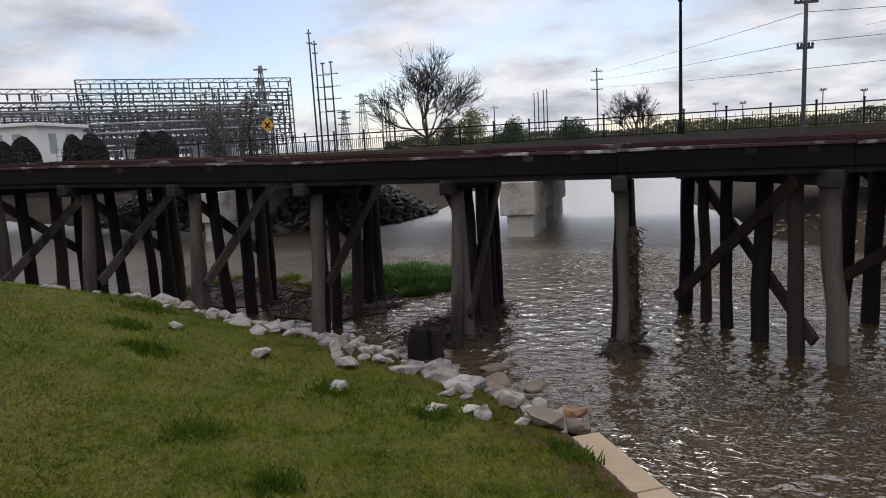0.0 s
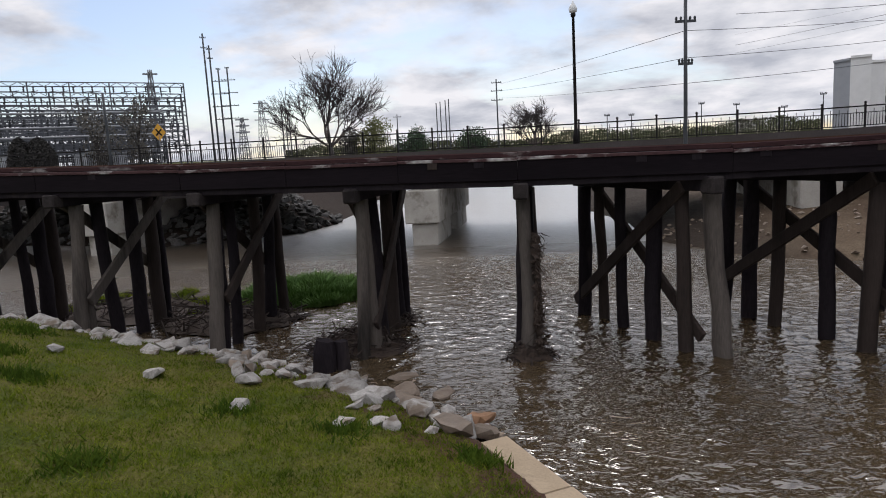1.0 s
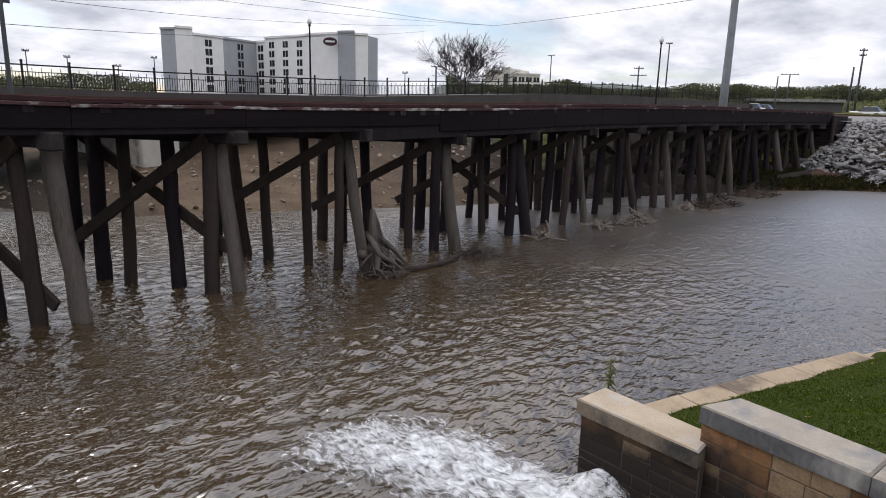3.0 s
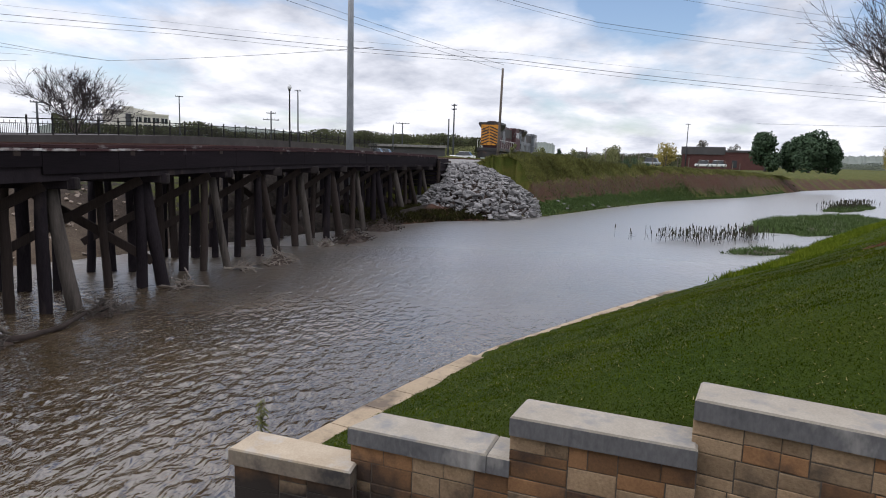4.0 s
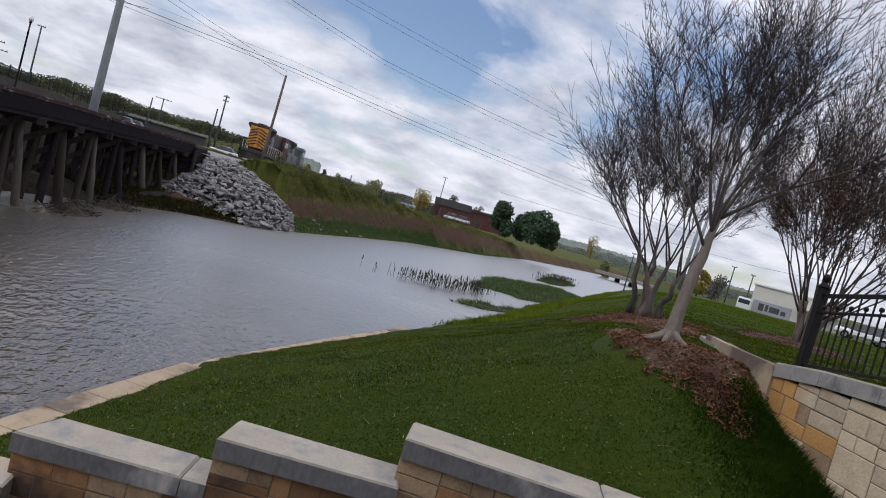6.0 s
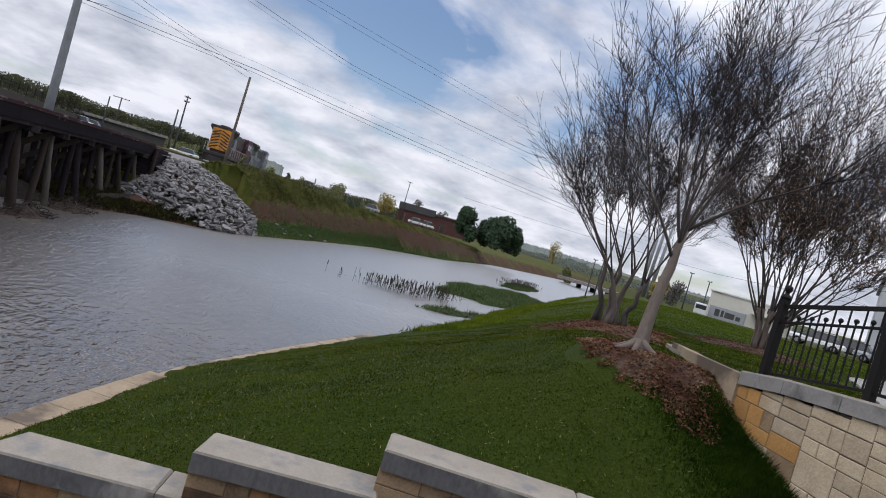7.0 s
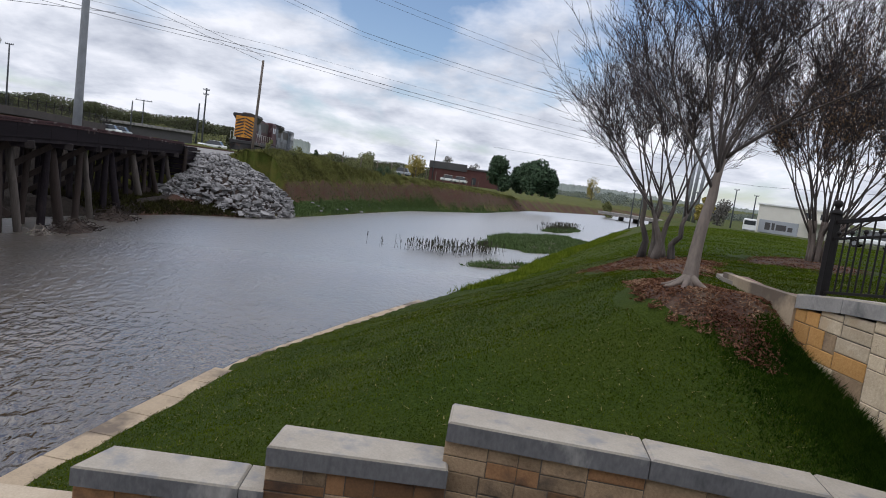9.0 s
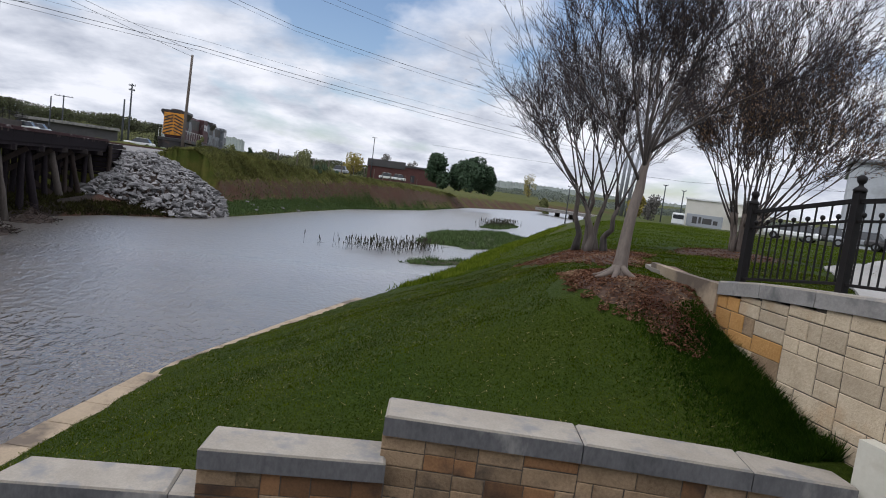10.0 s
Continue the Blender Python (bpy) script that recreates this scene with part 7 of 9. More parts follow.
def locomotive(start, hood_paint, label, yellow_end):
    yellow = material("locomotive_yellow", (0.50, 0.19, 0.012), (0.66, 0.29, 0.03), 0.6, 1.5, 12, 0.05, stain=(0.12, 0.07, 0.03), stain_scale=1.5, stain_amount=0.3)
    black = material("locomotive_black", (0.012, 0.011, 0.011), (0.04, 0.036, 0.034), 0.6, 1.5, 12, 0.05, stain=(0.10, 0.05, 0.03), stain_scale=1.0, stain_amount=0.3)
    faded = material("locomotive_faded_grey", (0.030, 0.010, 0.012), (0.085, 0.032, 0.034), 0.7, 0.8, 10, 0.05, stain=(0.40, 0.38, 0.39), stain_scale=0.45, stain_amount=0.06)
    silver = material("locomotive_silver", (0.08, 0.09, 0.10), (0.25, 0.265, 0.285), 0.5, 0.8, 10, 0.05, stain=(0.02, 0.018, 0.02), stain_scale=0.8, stain_amount=0.5)
    root = thing("locomotive", label, "locomotive", "coupled locomotives")
    m = Matrix.Translation((82.0 + start * math.cos(TURN), 14.15 + start * math.sin(TURN), 5.38)) @ Matrix.Rotation(TURN, 4, "Z") @ Matrix.Diagonal((0.86, 1.0, 1.03, 1))
    faded = {"maroon": faded, "silver": silver}[hood_paint]

    def put(name, s, mat, parent=root, label=""):
        s.v = [tuple(m @ Vector(v)) for v in s.v]
        return part(name, s, mat, parent, label)

    put("underframe", Shape().box((0, -1.5, 1.0), (20.5, 1.5, 1.42), chamfer=0.05), black)
    hood = put("long_hood", Shape().box((0.9, -0.95, 1.42), (13.0, 0.95, 4.25), chamfer=0.1), faded, label="dark maroon hood side")
    put("hood_band", Shape().box((1.6, -0.985, 2.9), (12.9, 0.985, 4.05), chamfer=0.02), black, hood)
    put("hood_patch", Shape().add([(4.6, -1.004, 2.3), (6.9, -1.004, 2.1), (7.4, -1.004, 2.9), (6.4, -1.004, 3.8), (5.2, -1.004, 3.6), (4.6, -0.95, 2.3), (6.9, -0.95, 2.1), (7.4, -0.95, 2.9), (6.4, -0.95, 3.8), (5.2, -0.95, 3.6)], [(0, 1, 2, 3, 4), (9, 8, 7, 6, 5)] + [(k, (k + 1) % 5, 5 + (k + 1) % 5, 5 + k) for k in range(5)]), silver, hood, "flaked pale grey paint on the hood")
    rad = put("radiator", Shape().add([(0.85, -0.95, 3.55), (4.6, -0.95, 3.55), (4.6, 0.95, 3.55), (0.85, 0.95, 3.55), (0.7, -1.5, 4.35), (4.6, -1.5, 4.35), (4.6, 1.5, 4.35), (0.7, 1.5, 4.35), (0.7, -1.4, 4.6), (4.6, -1.4, 4.6), (4.6, 1.4, 4.6), (0.7, 1.4, 4.6)],
                                   [(0, 1, 5, 4), (1, 2, 6, 5), (2, 3, 7, 6), (3, 0, 4, 7), (4, 5, 9, 8), (5, 6, 10, 9), (6, 7, 11, 10), (7, 4, 8, 11), (8, 9, 10, 11)]), black, label="flared dark radiator box")
    end = put("rear_end", Shape().box((0.70, -1.12, 1.75), (0.9, 1.12, 4.3), chamfer=0.03), yellow if yellow_end else faded, label="yellow rear end with black chevrons" if yellow_end else "faded rear end")
    for k in range(6 if yellow_end else 0):
        z = 1.85 + 0.36 * k
        for sgn in (-1, 1):
            put("chevron", Shape().beam((0.685, 0.06 * sgn, z + 0.42), (0.685, 1.06 * sgn, z + 0.02), 0.012, 0.15, up=(0, 0, 1)), black, end)
    cab = put("cab", Shape().box((13.1, -1.5, 1.42), (16.6, 1.5, 4.45), chamfer=0.14), faded)
    for sgn in (-1, 1):
        for x0 in (13.7, 15.1):
            put("cab_window", Shape().box((x0, 1.502 * sgn - 0.01, 3.1), (x0 + 1.0, 1.502 * sgn + 0.01, 3.85)), M["glass_dark"], cab)
    put("nose", Shape().box((16.6, -1.2, 1.42), (19.6, 1.2, 3.2), chamfer=0.15), faded)
    for k in range(9):
        put("roof_fan" if k < 3 else "roof_box", Shape().lathe([(0.6, 0), (0.6, 0.18), (0.5, 0.22)], (2 + 1.25 * k, 0, 4.58 if k < 3 else 4.24), 14), black, rad if k < 3 else hood)
    for x0 in (2.2, 13.8):
        bogie = put("bogie", Shape().box((x0, -1.25, 0.35), (x0 + 4.6, 1.25, 0.95), chamfer=0.08), black)
        for k in range(3):
            for y in (-0.76, 0.76):
                w = Shape()
                w.tube([(x0 + 0.7 + 1.6 * k, y - 0.07, 0.5), (x0 + 0.7 + 1.6 * k, y + 0.07, 0.5)], [0.5, 0.5], 18)
                put("wheel", w, M["steel_dark"], bogie)
    put("fuel_tank", Shape().box((7.2, -1.4, 0.35), (12.8, 1.4, 1.0), chamfer=0.2), black)
    put("plow", Shape().box((0.1, -1.4, 0.2), (0.35, 1.4, 1.1), chamfer=0.05), black)
    for sgn in (-1, 1):
        rail = Shape()
        for k in range(9):
            x0 = 0.3 + 1.6 * k
            rail.tube([(x0, 1.47 * sgn, 1.4), (x0, 1.47 * sgn, 2.4)], [0.02, 0.02], 5)
        rail.tube([(0.3, 1.47 * sgn, 2.4), (13.1, 1.47 * sgn, 2.4)], [0.02, 0.02], 5)
        put("handrail", rail, M["white_paint"] if yellow_end else M["steel"], root, "pale walkway handrail")
    for sgn in (-1, 1):
        put("step", Shape().box((0.1, 1.1 * sgn - 0.3, 0.3), (0.5, 1.1 * sgn + 0.3, 1.4), chamfer=0.02), black)
    return root


locomotive(0.0, "maroon", "weathered maroon and black diesel locomotive with a yellow chevron end", True)
locomotive(17.6, "silver", "faded silver and black diesel locomotive coupled behind another", False)


# poles and wires beside the track
def pole(name, base, top, r0, r1, mat, label, arms=(), group="", arm_mat=None, category="utility pole"):
    root = thing(name, label, category, group, at=tuple(base))
    b, t = Vector(base), Vector(top)
    part("shaft", Shape().tube([b + (t - b) * u for u in (0, 0.33, 0.66, 1)], [r0 + (r1 - r0) * u for u in (0, 0.33, 0.66, 1)], 12), mat, root, smooth=True)
    for u, half, direction in arms:
        p = b + (t - b) * u
        d = Vector(direction).normalized() * half
        part("crossarm", Shape().beam(p - d, p + d, 0.1, 0.12), arm_mat or mat, root)
        for q in (-0.9, -0.45, 0.45, 0.9):
            part("insulator", Shape().lathe([(0.03, 0), (0.06, 0.05), (0.06, 0.12), (0.025, 0.17)], tuple(p + d * q + Vector((0, 0, 0.06))), 8), M["steel_dark"], root)
    return root


def ground_pole(name, az, dist, top_el, r0, r1, mat, label, lean=(0, 0), **kw):
    p = spot(az, 0, dist)
    z = ground_z(p.x, p.y) - 0.2
    t = spot(az, top_el, dist) + Vector((*lean, 0))
    return pole(name, (p.x, p.y, z), tuple(t), r0, r1, mat, label, **kw)


ground_pole("steel_pole", 22.0, 58, 17.0, 0.36, 0.22, M["steel"], "tall grey steel power pole behind the trestle")
ground_pole("wood_pole", 8.9, 74, 8.0, 0.17, 0.12, M["pole_wood"], "leaning wooden pole on the railway bank", (0.03, -0.22))


def wire(points, radius, label, sag=0.0, group="overhead wires"):
    """A hanging wire through points, each span sagging."""
    s = Shape()
    pts = []
    for a, b in zip(points, points[1:]):
        a, b = Vector(a), Vector(b)
        for k in range(12):
            u = k / 12
            pts.append(a + (b - a) * u - Vector((0, 0, sag * 4 * u * (1 - u))))
    pts.append(Vector(points[-1]))
    s.tube(pts, [radius] * len(pts), 5)
    return solo("power_line", s, M["steel_dark"], label, "power line", group)


for dz in (0.0, 0.55):
    wire([spot(60, 17, 60), spot(32.4, 13.9 + dz, 66), spot(8.68, 7.85 + dz * 0.8, 76)], 0.018, "thin black line running down to the wooden pole", 0.2)
wire([spot(75, 7.6, 150), spot(35.9, 9.7, 90), spot(8.2, 8.75, 80), spot(-18.3, 5.65, 110), spot(-30, 4.4, 160)], 0.03, "thick black power line over the creek", 0.25)
wire([spot(75, 7.0, 150), spot(35.9, 9.35, 90), spot(8.2, 8.45, 80), spot(-18.3, 5.3, 110), spot(-30, 4.1, 160)], 0.02, "black power line over the creek", 0.25)
wire([spot(75, 8.4, 150), spot(35.9, 10.2, 90), spot(8.2, 9.3, 80), spot(-18.3, 6.2, 110), spot(-30, 4.8, 160)], 0.012, "thin power line over the creek", 0.25)
for e0, rad in ((0.0, 0.022), (-0.35, 0.012)):
    wire([spot(60, 19, 50), spot(18.9, 16.1 + e0, 62), spot(0.8, 11.7 + e0, 72), spot(-17.0, 8.8 + e0, 90), spot(-45, 3.6, 170)], rad, "black power line crossing high over the creek", 0.2)
for e0, rad in ((0.0, 0.016), (0.45, 0.016)):
    wire([spot(60, 22, 50), spot(14.3, 16.7 + e0, 62), spot(-16.2, 10.9 + e0, 90), spot(-45, 5.6, 170)], rad, "pair of thin power lines over the creek", 0.2)
wire([spot(-12, 3.6, 190), spot(-34, 3.05, 150), spot(-60, 4.4, 90)], 0.03, "single service line behind the lawn trees", 0.3)


# ---- road bridge and what stands beyond ----
bridge = thing("road_bridge", "concrete road bridge with a black railing behind the trestle", "bridge", kind="structure")
BY0, BY1 = 38.0, 52.0


def road_z(x):
    return float(np.interp(x, [-70, -38, -20, 0, 15, 30, 40, 52, 65, 84, 110], [5.85, 5.82, 5.72, 5.55, 5.52, 5.72, 6.15, 6.62, 6.88, 6.95, 6.7]))


bx = [-70, -38, -20, 0, 15, 30, 40, 52, 65, 84, 110]
# deck and girders share one dark concrete colour
for x0, x1 in zip(bx, bx[1:]):
    z0, z1 = road_z(x0), road_z(x1)
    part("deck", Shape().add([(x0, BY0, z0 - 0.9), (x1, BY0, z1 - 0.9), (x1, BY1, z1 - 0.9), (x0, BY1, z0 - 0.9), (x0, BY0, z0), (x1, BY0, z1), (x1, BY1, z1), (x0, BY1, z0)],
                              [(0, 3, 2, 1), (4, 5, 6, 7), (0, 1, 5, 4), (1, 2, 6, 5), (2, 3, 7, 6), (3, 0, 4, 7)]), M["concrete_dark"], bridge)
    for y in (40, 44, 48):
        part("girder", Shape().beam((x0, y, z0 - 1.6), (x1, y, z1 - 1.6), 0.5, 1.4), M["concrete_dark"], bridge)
for x in (-29.5, -7.6, 14.3, 36.0):
    pier = part("pier_cap", Shape().box((x - 1.05, 37.1, 1.34), (x + 1.05, 51.5, max(3.15, road_z(x) - 2.3)), chamfer=0.06), M["concrete"], bridge)
    part("pier_stem", Shape().box((x - 0.72, 37.4, -1.5), (x + 0.85, 42.6, 1.34), chamfer=0.08), M["concrete"], pier)
    part("pier_stem", Shape().box((x - 0.72, 46.0, -1.5), (x + 0.85, 51.0, 1.34), chamfer=0.08), M["concrete"], pier)

railing = thing("bridge_railing", "black iron railing with closely set pickets along the road bridge", "railing")
x = -37.0
posts = []
while x < 108:
    posts.append(x)
    x += 2.15
rest = Shape()
for xa, xb in zip(posts, posts[1:]):
    za, zb = road_z(xa), road_z(xb)
    post = part("post", Shape().box((xa - 0.045, BY0 + 0.1, za), (xa + 0.045, BY0 + 0.2, za + 1.24), chamfer=0.01).lathe([(0.03, 0), (0.07, 0.04), (0.07, 0.1), (0.02, 0.14)], (xa, BY0 + 0.15, za + 1.24), 8), M["iron"], railing)
    for upz, hh in ((0.1, 0.05), (0.78, 0.04), (1.12, 0.07)):
        part("rail_bar", Shape().beam((xa, BY0 + 0.15, za + upz), (xb, BY0 + 0.15, zb + upz), 0.05, hh), M["iron"], railing)
    for k in range(1, 15):
        u = k / 15
        xx, zz = xa + (xb - xa) * u, za + (zb - za) * u
        tall = 0.98 if k % 3 == 0 else 0.8
        rest.box((xx - 0.013, BY0 + 0.137, zz + 0.1), (xx + 0.013, BY0 + 0.163, zz + tall))
tagged(part("pickets_of_railing", rest, M["iron"], railing), kind="stuff")


def street_lamp(x, y, base, top, group="street lamps on the bridge"):
    root = thing("street_lamp", "tall black street lamp with a white acorn globe", "street lamp", group, at=(x, y, base))
    part("post", Shape().lathe([(0.2, 0), (0.2, 0.5), (0.12, 0.6), (0.1, 1.2), (0.075, top - base - 0.9), (0.13, top - base - 0.86), (0.15, top - base - 0.72), (0.08, top - base - 0.7)], (x, y, base), 12), M["iron"], root, smooth=True)
    part("globe", Shape().lathe([(0.1, 0), (0.22, 0.1), (0.24, 0.25), (0.17, 0.45), (0.06, 0.58), (0.03, 0.7)], (x, y, top - 0.7), 12), M["white_paint"], root, "white acorn globe", smooth=True)
    return root


street_lamp(1.55, BY0 + 0.5, road_z(1.5), 13.55)
p = spot(56.7, 7.1, 68)
street_lamp(p.x, p.y, 5.5, 13.55)
p = spot(27.17, 6.1, 79)
street_lamp(p.x, p.y, 5.4, 13.55)
p = spot(126.65, 6.5, 47)
pole("thin_pole", (p.x, p.y, 5.0), tuple(p), 0.1, 0.07, M["steel_dark"], "thin dark pole beside the railing")
# tall pole between the bridges and its wires
p = spot(78.82, 0, 34)
pole("power_pole", (p.x, p.y, -0.5), tuple(spot(78.8, 12.6, 34)), 0.11, 0.08, M["steel_dark"], "tall dark power pole between the bridges", ((0.87, 0.5, (1, 0.2, 0)), (0.72, 0.35, (1, 0.2, 0))))
for az0, e0, az1, e1, az2, e2 in ((94.1, 6.2, 78.8, 9.1, 41.0, 6.9), (94.1, 5.6, 78.8, 7.0, 46.0, 6.8), (94.1, 5.0, 78.8, 5.0, 47.0, 6.3)):
    wire([spot(az0, e0, 110), spot(az1, e1, 34), spot(60, (e1 + e2) / 2 - 0.3, 60), spot(az2, e2, 85)], 0.014, "thin black line strung from the tall pole", 0.15)
wire([spot(75, 9.9, 60), spot(52, 7.9, 70), spot(41, 6.9, 85), spot(20, 9.4, 58)], 0.02, "black cable sagging past the hotel", 0.2)


def far_pole(az, dist, el, arms, label="slim dark power pole far off", name="far_pole", rad=0.16):
    p = spot(az, 0, dist)
    z = ground_z(p.x, p.y) - 0.3
    side = (-math.sin(radians(az)), math.cos(radians(az)), 0)
    return pole(name, (p.x, p.y, z), tuple(spot(az, el, dist)), rad, rad * 0.7, M["steel_dark"], label, tuple((u, half, side) for u, half in arms), "far poles")


far_pole(94.35, 115, 6.6, ((0.97, 0.9), (0.9, 1.0), (0.82, 1.0)))
for az in (99.7, 99.35, 98.9, 98.6):
    far_pole(az, 150, 4.9 + (99.7 - az) * 0.25, ())
for az in (113.1, 112.8, 112.5):
    far_pole(az, 150, 4.95, ())
far_pole(103.2, 170, 4.1, ((0.95, 1.0),))
far_pole(28.74, 120, 3.75, ((0.8, 1.4), (0.95, 0.8)))
far_pole(26.5, 130, 5.6, ((0.99, 0.6),), "tall slim light mast far off")
far_pole(12.9, 115, 4.95, ((0.97, 0.5), (0.9, 0.45)), "dark light mast beside the track")
far_pole(13.35, 110, 3.65, ())
far_pole(18.26, 140, 3.0, ())
far_pole(17.45, 150, 3.2, ((0.98, 1.6),), "double-armed light mast far off")
far_pole(-6.9, 210, 3.57, ((0.99, 0.8),), "tall slim light mast far off")
far_pole(36.0, 160, 4.6, ((0.99, 0.8),), "tall slim light mast far off")
far_pole(45.9, 95, 3.5, ((0.98, 0.7),), "square-headed car park light")
for az, el in ((77.5, 3.4), (74.9, 3.1), (68.9, 3.35), (71.5, 2.6), (85.0, 3.0), (83.0, 2.9), (41.8, 2.8), (48.6, 2.9)):
    far_pole(az, 90, el, ((0.98, 0.35),), "short black street light", "street_light", 0.08)


# substation: gantries with columns, trussed girders and insulators
def gantry(a, b, columns, tall, levels, seed, depth=1.2):
    r = random.Random(seed)
    root = thing("substation_gantry", "galvanised steel gantry of an electric substation", "gantry", "substation gantries", at=tuple(a))
    a, b = Vector(a), Vector(b)
    side = (b - a).normalized().cross(Vector((0, 0, 1)))
    for k in range(columns + 1):
        p = a + (b - a) * (k / columns)
        s = Shape()
        for off in (-0.25, 0.25):
            s.beam(p + side * off, p + side * off + Vector((0, 0, tall)), 0.14, 0.14, up=(1, 0, 0))
        for j in range(int(tall / 1.2)):
            s.beam(p + side * (-0.25 if j % 2 else 0.25) + Vector((0, 0, j * 1.2)), p + side * (0.25 if j % 2 else -0.25) + Vector((0, 0, j * 1.2 + 1.2)), 0.06, 0.06)
        part("column", s, M["steel_sub"], root)
    for lv in levels:
        s = Shape()
        up2 = Vector((0, 0, tall * lv))
        for h in (0, -0.7):
            s.beam(a + up2 + Vector((0, 0, h)), b + up2 + Vector((0, 0, h)), 0.16, 0.16)
        m = columns * 5
        for k in range(m):
            p, q = a + (b - a) * (k / m), a + (b - a) * ((k + 1) / m)
            s.beam(p + up2 + Vector((0, 0, 0 if k % 2 else -0.7)), q + up2 + Vector((0, 0, -0.7 if k % 2 else 0)), 0.08, 0.08)
        part("girder", s, M["steel_sub"], root)
        for k in range(columns * 4):
            p = a + (b - a) * ((k + r.uniform(0.2, 0.8)) / (columns * 4)) + up2
            if lv < 0.9 and r.random() < 0.3:
                part("switch", Shape().beam(p, p + Vector((0, 0, 0.9)), 0.12, 0.12).beam(p + Vector((0, 0, 0.9)) - (b - a).normalized() * 0.9, p + Vector((0, 0, 1.15)) + (b - a).normalized() * 0.9, 0.1, 0.1), M["steel_dark"], root)
            else:
                part("insulator", Shape().lathe([(0.06, 0), (0.18, -0.15), (0.08, -0.3), (0.18, -0.45), (0.08, -0.6), (0.18, -0.75), (0.06, -0.95), (0.05, -1.4)], tuple(p - Vector((0, 0, 0.7))), 7), M["steel_dark"], root)
    return root


M["steel_sub"] = material("substation_steel", (0.050, 0.053, 0.062), (0.15, 0.157, 0.172), 0.6, 1.0, 10, 0.05, metal=0.3)
for k, (az0, az1, dist, el, cols) in enumerate(((149, 121.0, 118, 6.4, 9), (137.0, 120.7, 128, 7.25, 6), (148, 122.5, 108, 4.9, 9), (147, 121.5, 112, 5.5, 8), (140, 124, 122, 4.4, 6), (146, 123, 102, 3.6, 9))):
    a, b = spot(az0, 0, dist), spot(az1, 0, dist)
    tall = 5.1 + math.tan(radians(el)) * dist - 5.4
    gantry((a.x, a.y, 5.4), (b.x, b.y, 5.4), cols, tall, (1.0, 0.84, 0.68, 0.52, 0.36), 80 + k)
# bus pipes through the yard
for k, (el, dist) in enumerate(((5.05, 104), (4.0, 104), (3.3, 100))):
    a, b = spot(147, el - 0.35, dist), spot(122.5, el, dist)
    solo("bus_pipe", Shape().tube([a, b], [0.16, 0.16], 8), M["steel"], "pale aluminium bus pipe of the substation", "pipe", "bus pipes")
# equipment cabinets on the yard floor
for k, az in enumerate((133.6, 132.6, 128.4, 127.4, 126.2)):
    p = spot(az, 0, 96)
    root = thing("switch_cabinet", "pale grey switchgear cabinet in the substation", "cabinet", "switchgear cabinets", at=(p.x, p.y, 5.2))
    part("body", Shape().box((p.x - 0.9, p.y - 0.9, 5.2), (p.x + 0.9, p.y + 0.9, 8.2 + 0.3 * (k % 2)), chamfer=0.05), M["grey_paint"], root)
    part("lid", Shape().box((p.x - 1.0, p.y - 1.0, 8.21 + 0.3 * (k % 2)), (p.x + 1.0, p.y + 1.0, 8.36 + 0.3 * (k % 2))), M["steel"], root)


# control house, white with a flat roof
def oriented(name, label, category, centre, turn, boxes, group="", kind=""):
    """A building from boxes in its own frame: rows of (part name, lo, hi, material, parent index or None)."""
    root = thing(name, label, category, group, kind, at=centre)
    m = Matrix.Translation(centre) @ Matrix.Rotation(turn, 4, "Z")
    made = []
    for pname, lo, hi, mat, parent in boxes:
        made.append(part(pname, Shape().box(lo, hi, m, 0.02), mat, root if parent is None else made[parent]))
    return root, m


p = spot(140.9, 0, 76)
boxes = [("wall", (-4.2, -3.2, -0.3), (4.2, 3.2, 4.55), M["white_paint"], None), ("roof", (-4.6, -3.6, 4.55), (4.6, 3.6, 4.85), M["white_paint"], None)]
for x0 in (-2.6, -0.4, 1.6):
    boxes.append(("window", (x0, -3.23, 2.0), (x0 + 1.0, -3.19, 3.9), M["grey_paint"], 0))
for y0 in (-1.8, 0.6):
    boxes.append(("window", (4.19, y0, 2.0), (4.23, y0 + 1.0, 3.9), M["grey_paint"], 0))
boxes.append(("sill", (-3.0, -3.4, 1.75), (3.0, -3.2, 1.9), M["white_paint"], 0))
oriented("control_house", "white flat-roofed control house at the substation", "house", (p.x, p.y, 5.4), radians(140.9 - 90 - 40), boxes)
house_rail = Shape()
for k in range(5):
    q = spot(138.9 - 0.35 * k, 1.1, 70)
    house_rail.tube([q, q + Vector((0, 0, 1.2))], [0.03, 0.03], 5)
for h in (0.6, 1.2):
    house_rail.tube([spot(138.9, 1.1, 70) + Vector((0, 0, h)), spot(137.5, 1.1, 70) + Vector((0, 0, h))], [0.025, 0.025], 5)
solo("stair_rail", house_rail, M["steel"], "grey pipe handrail beside the control house", "railing")
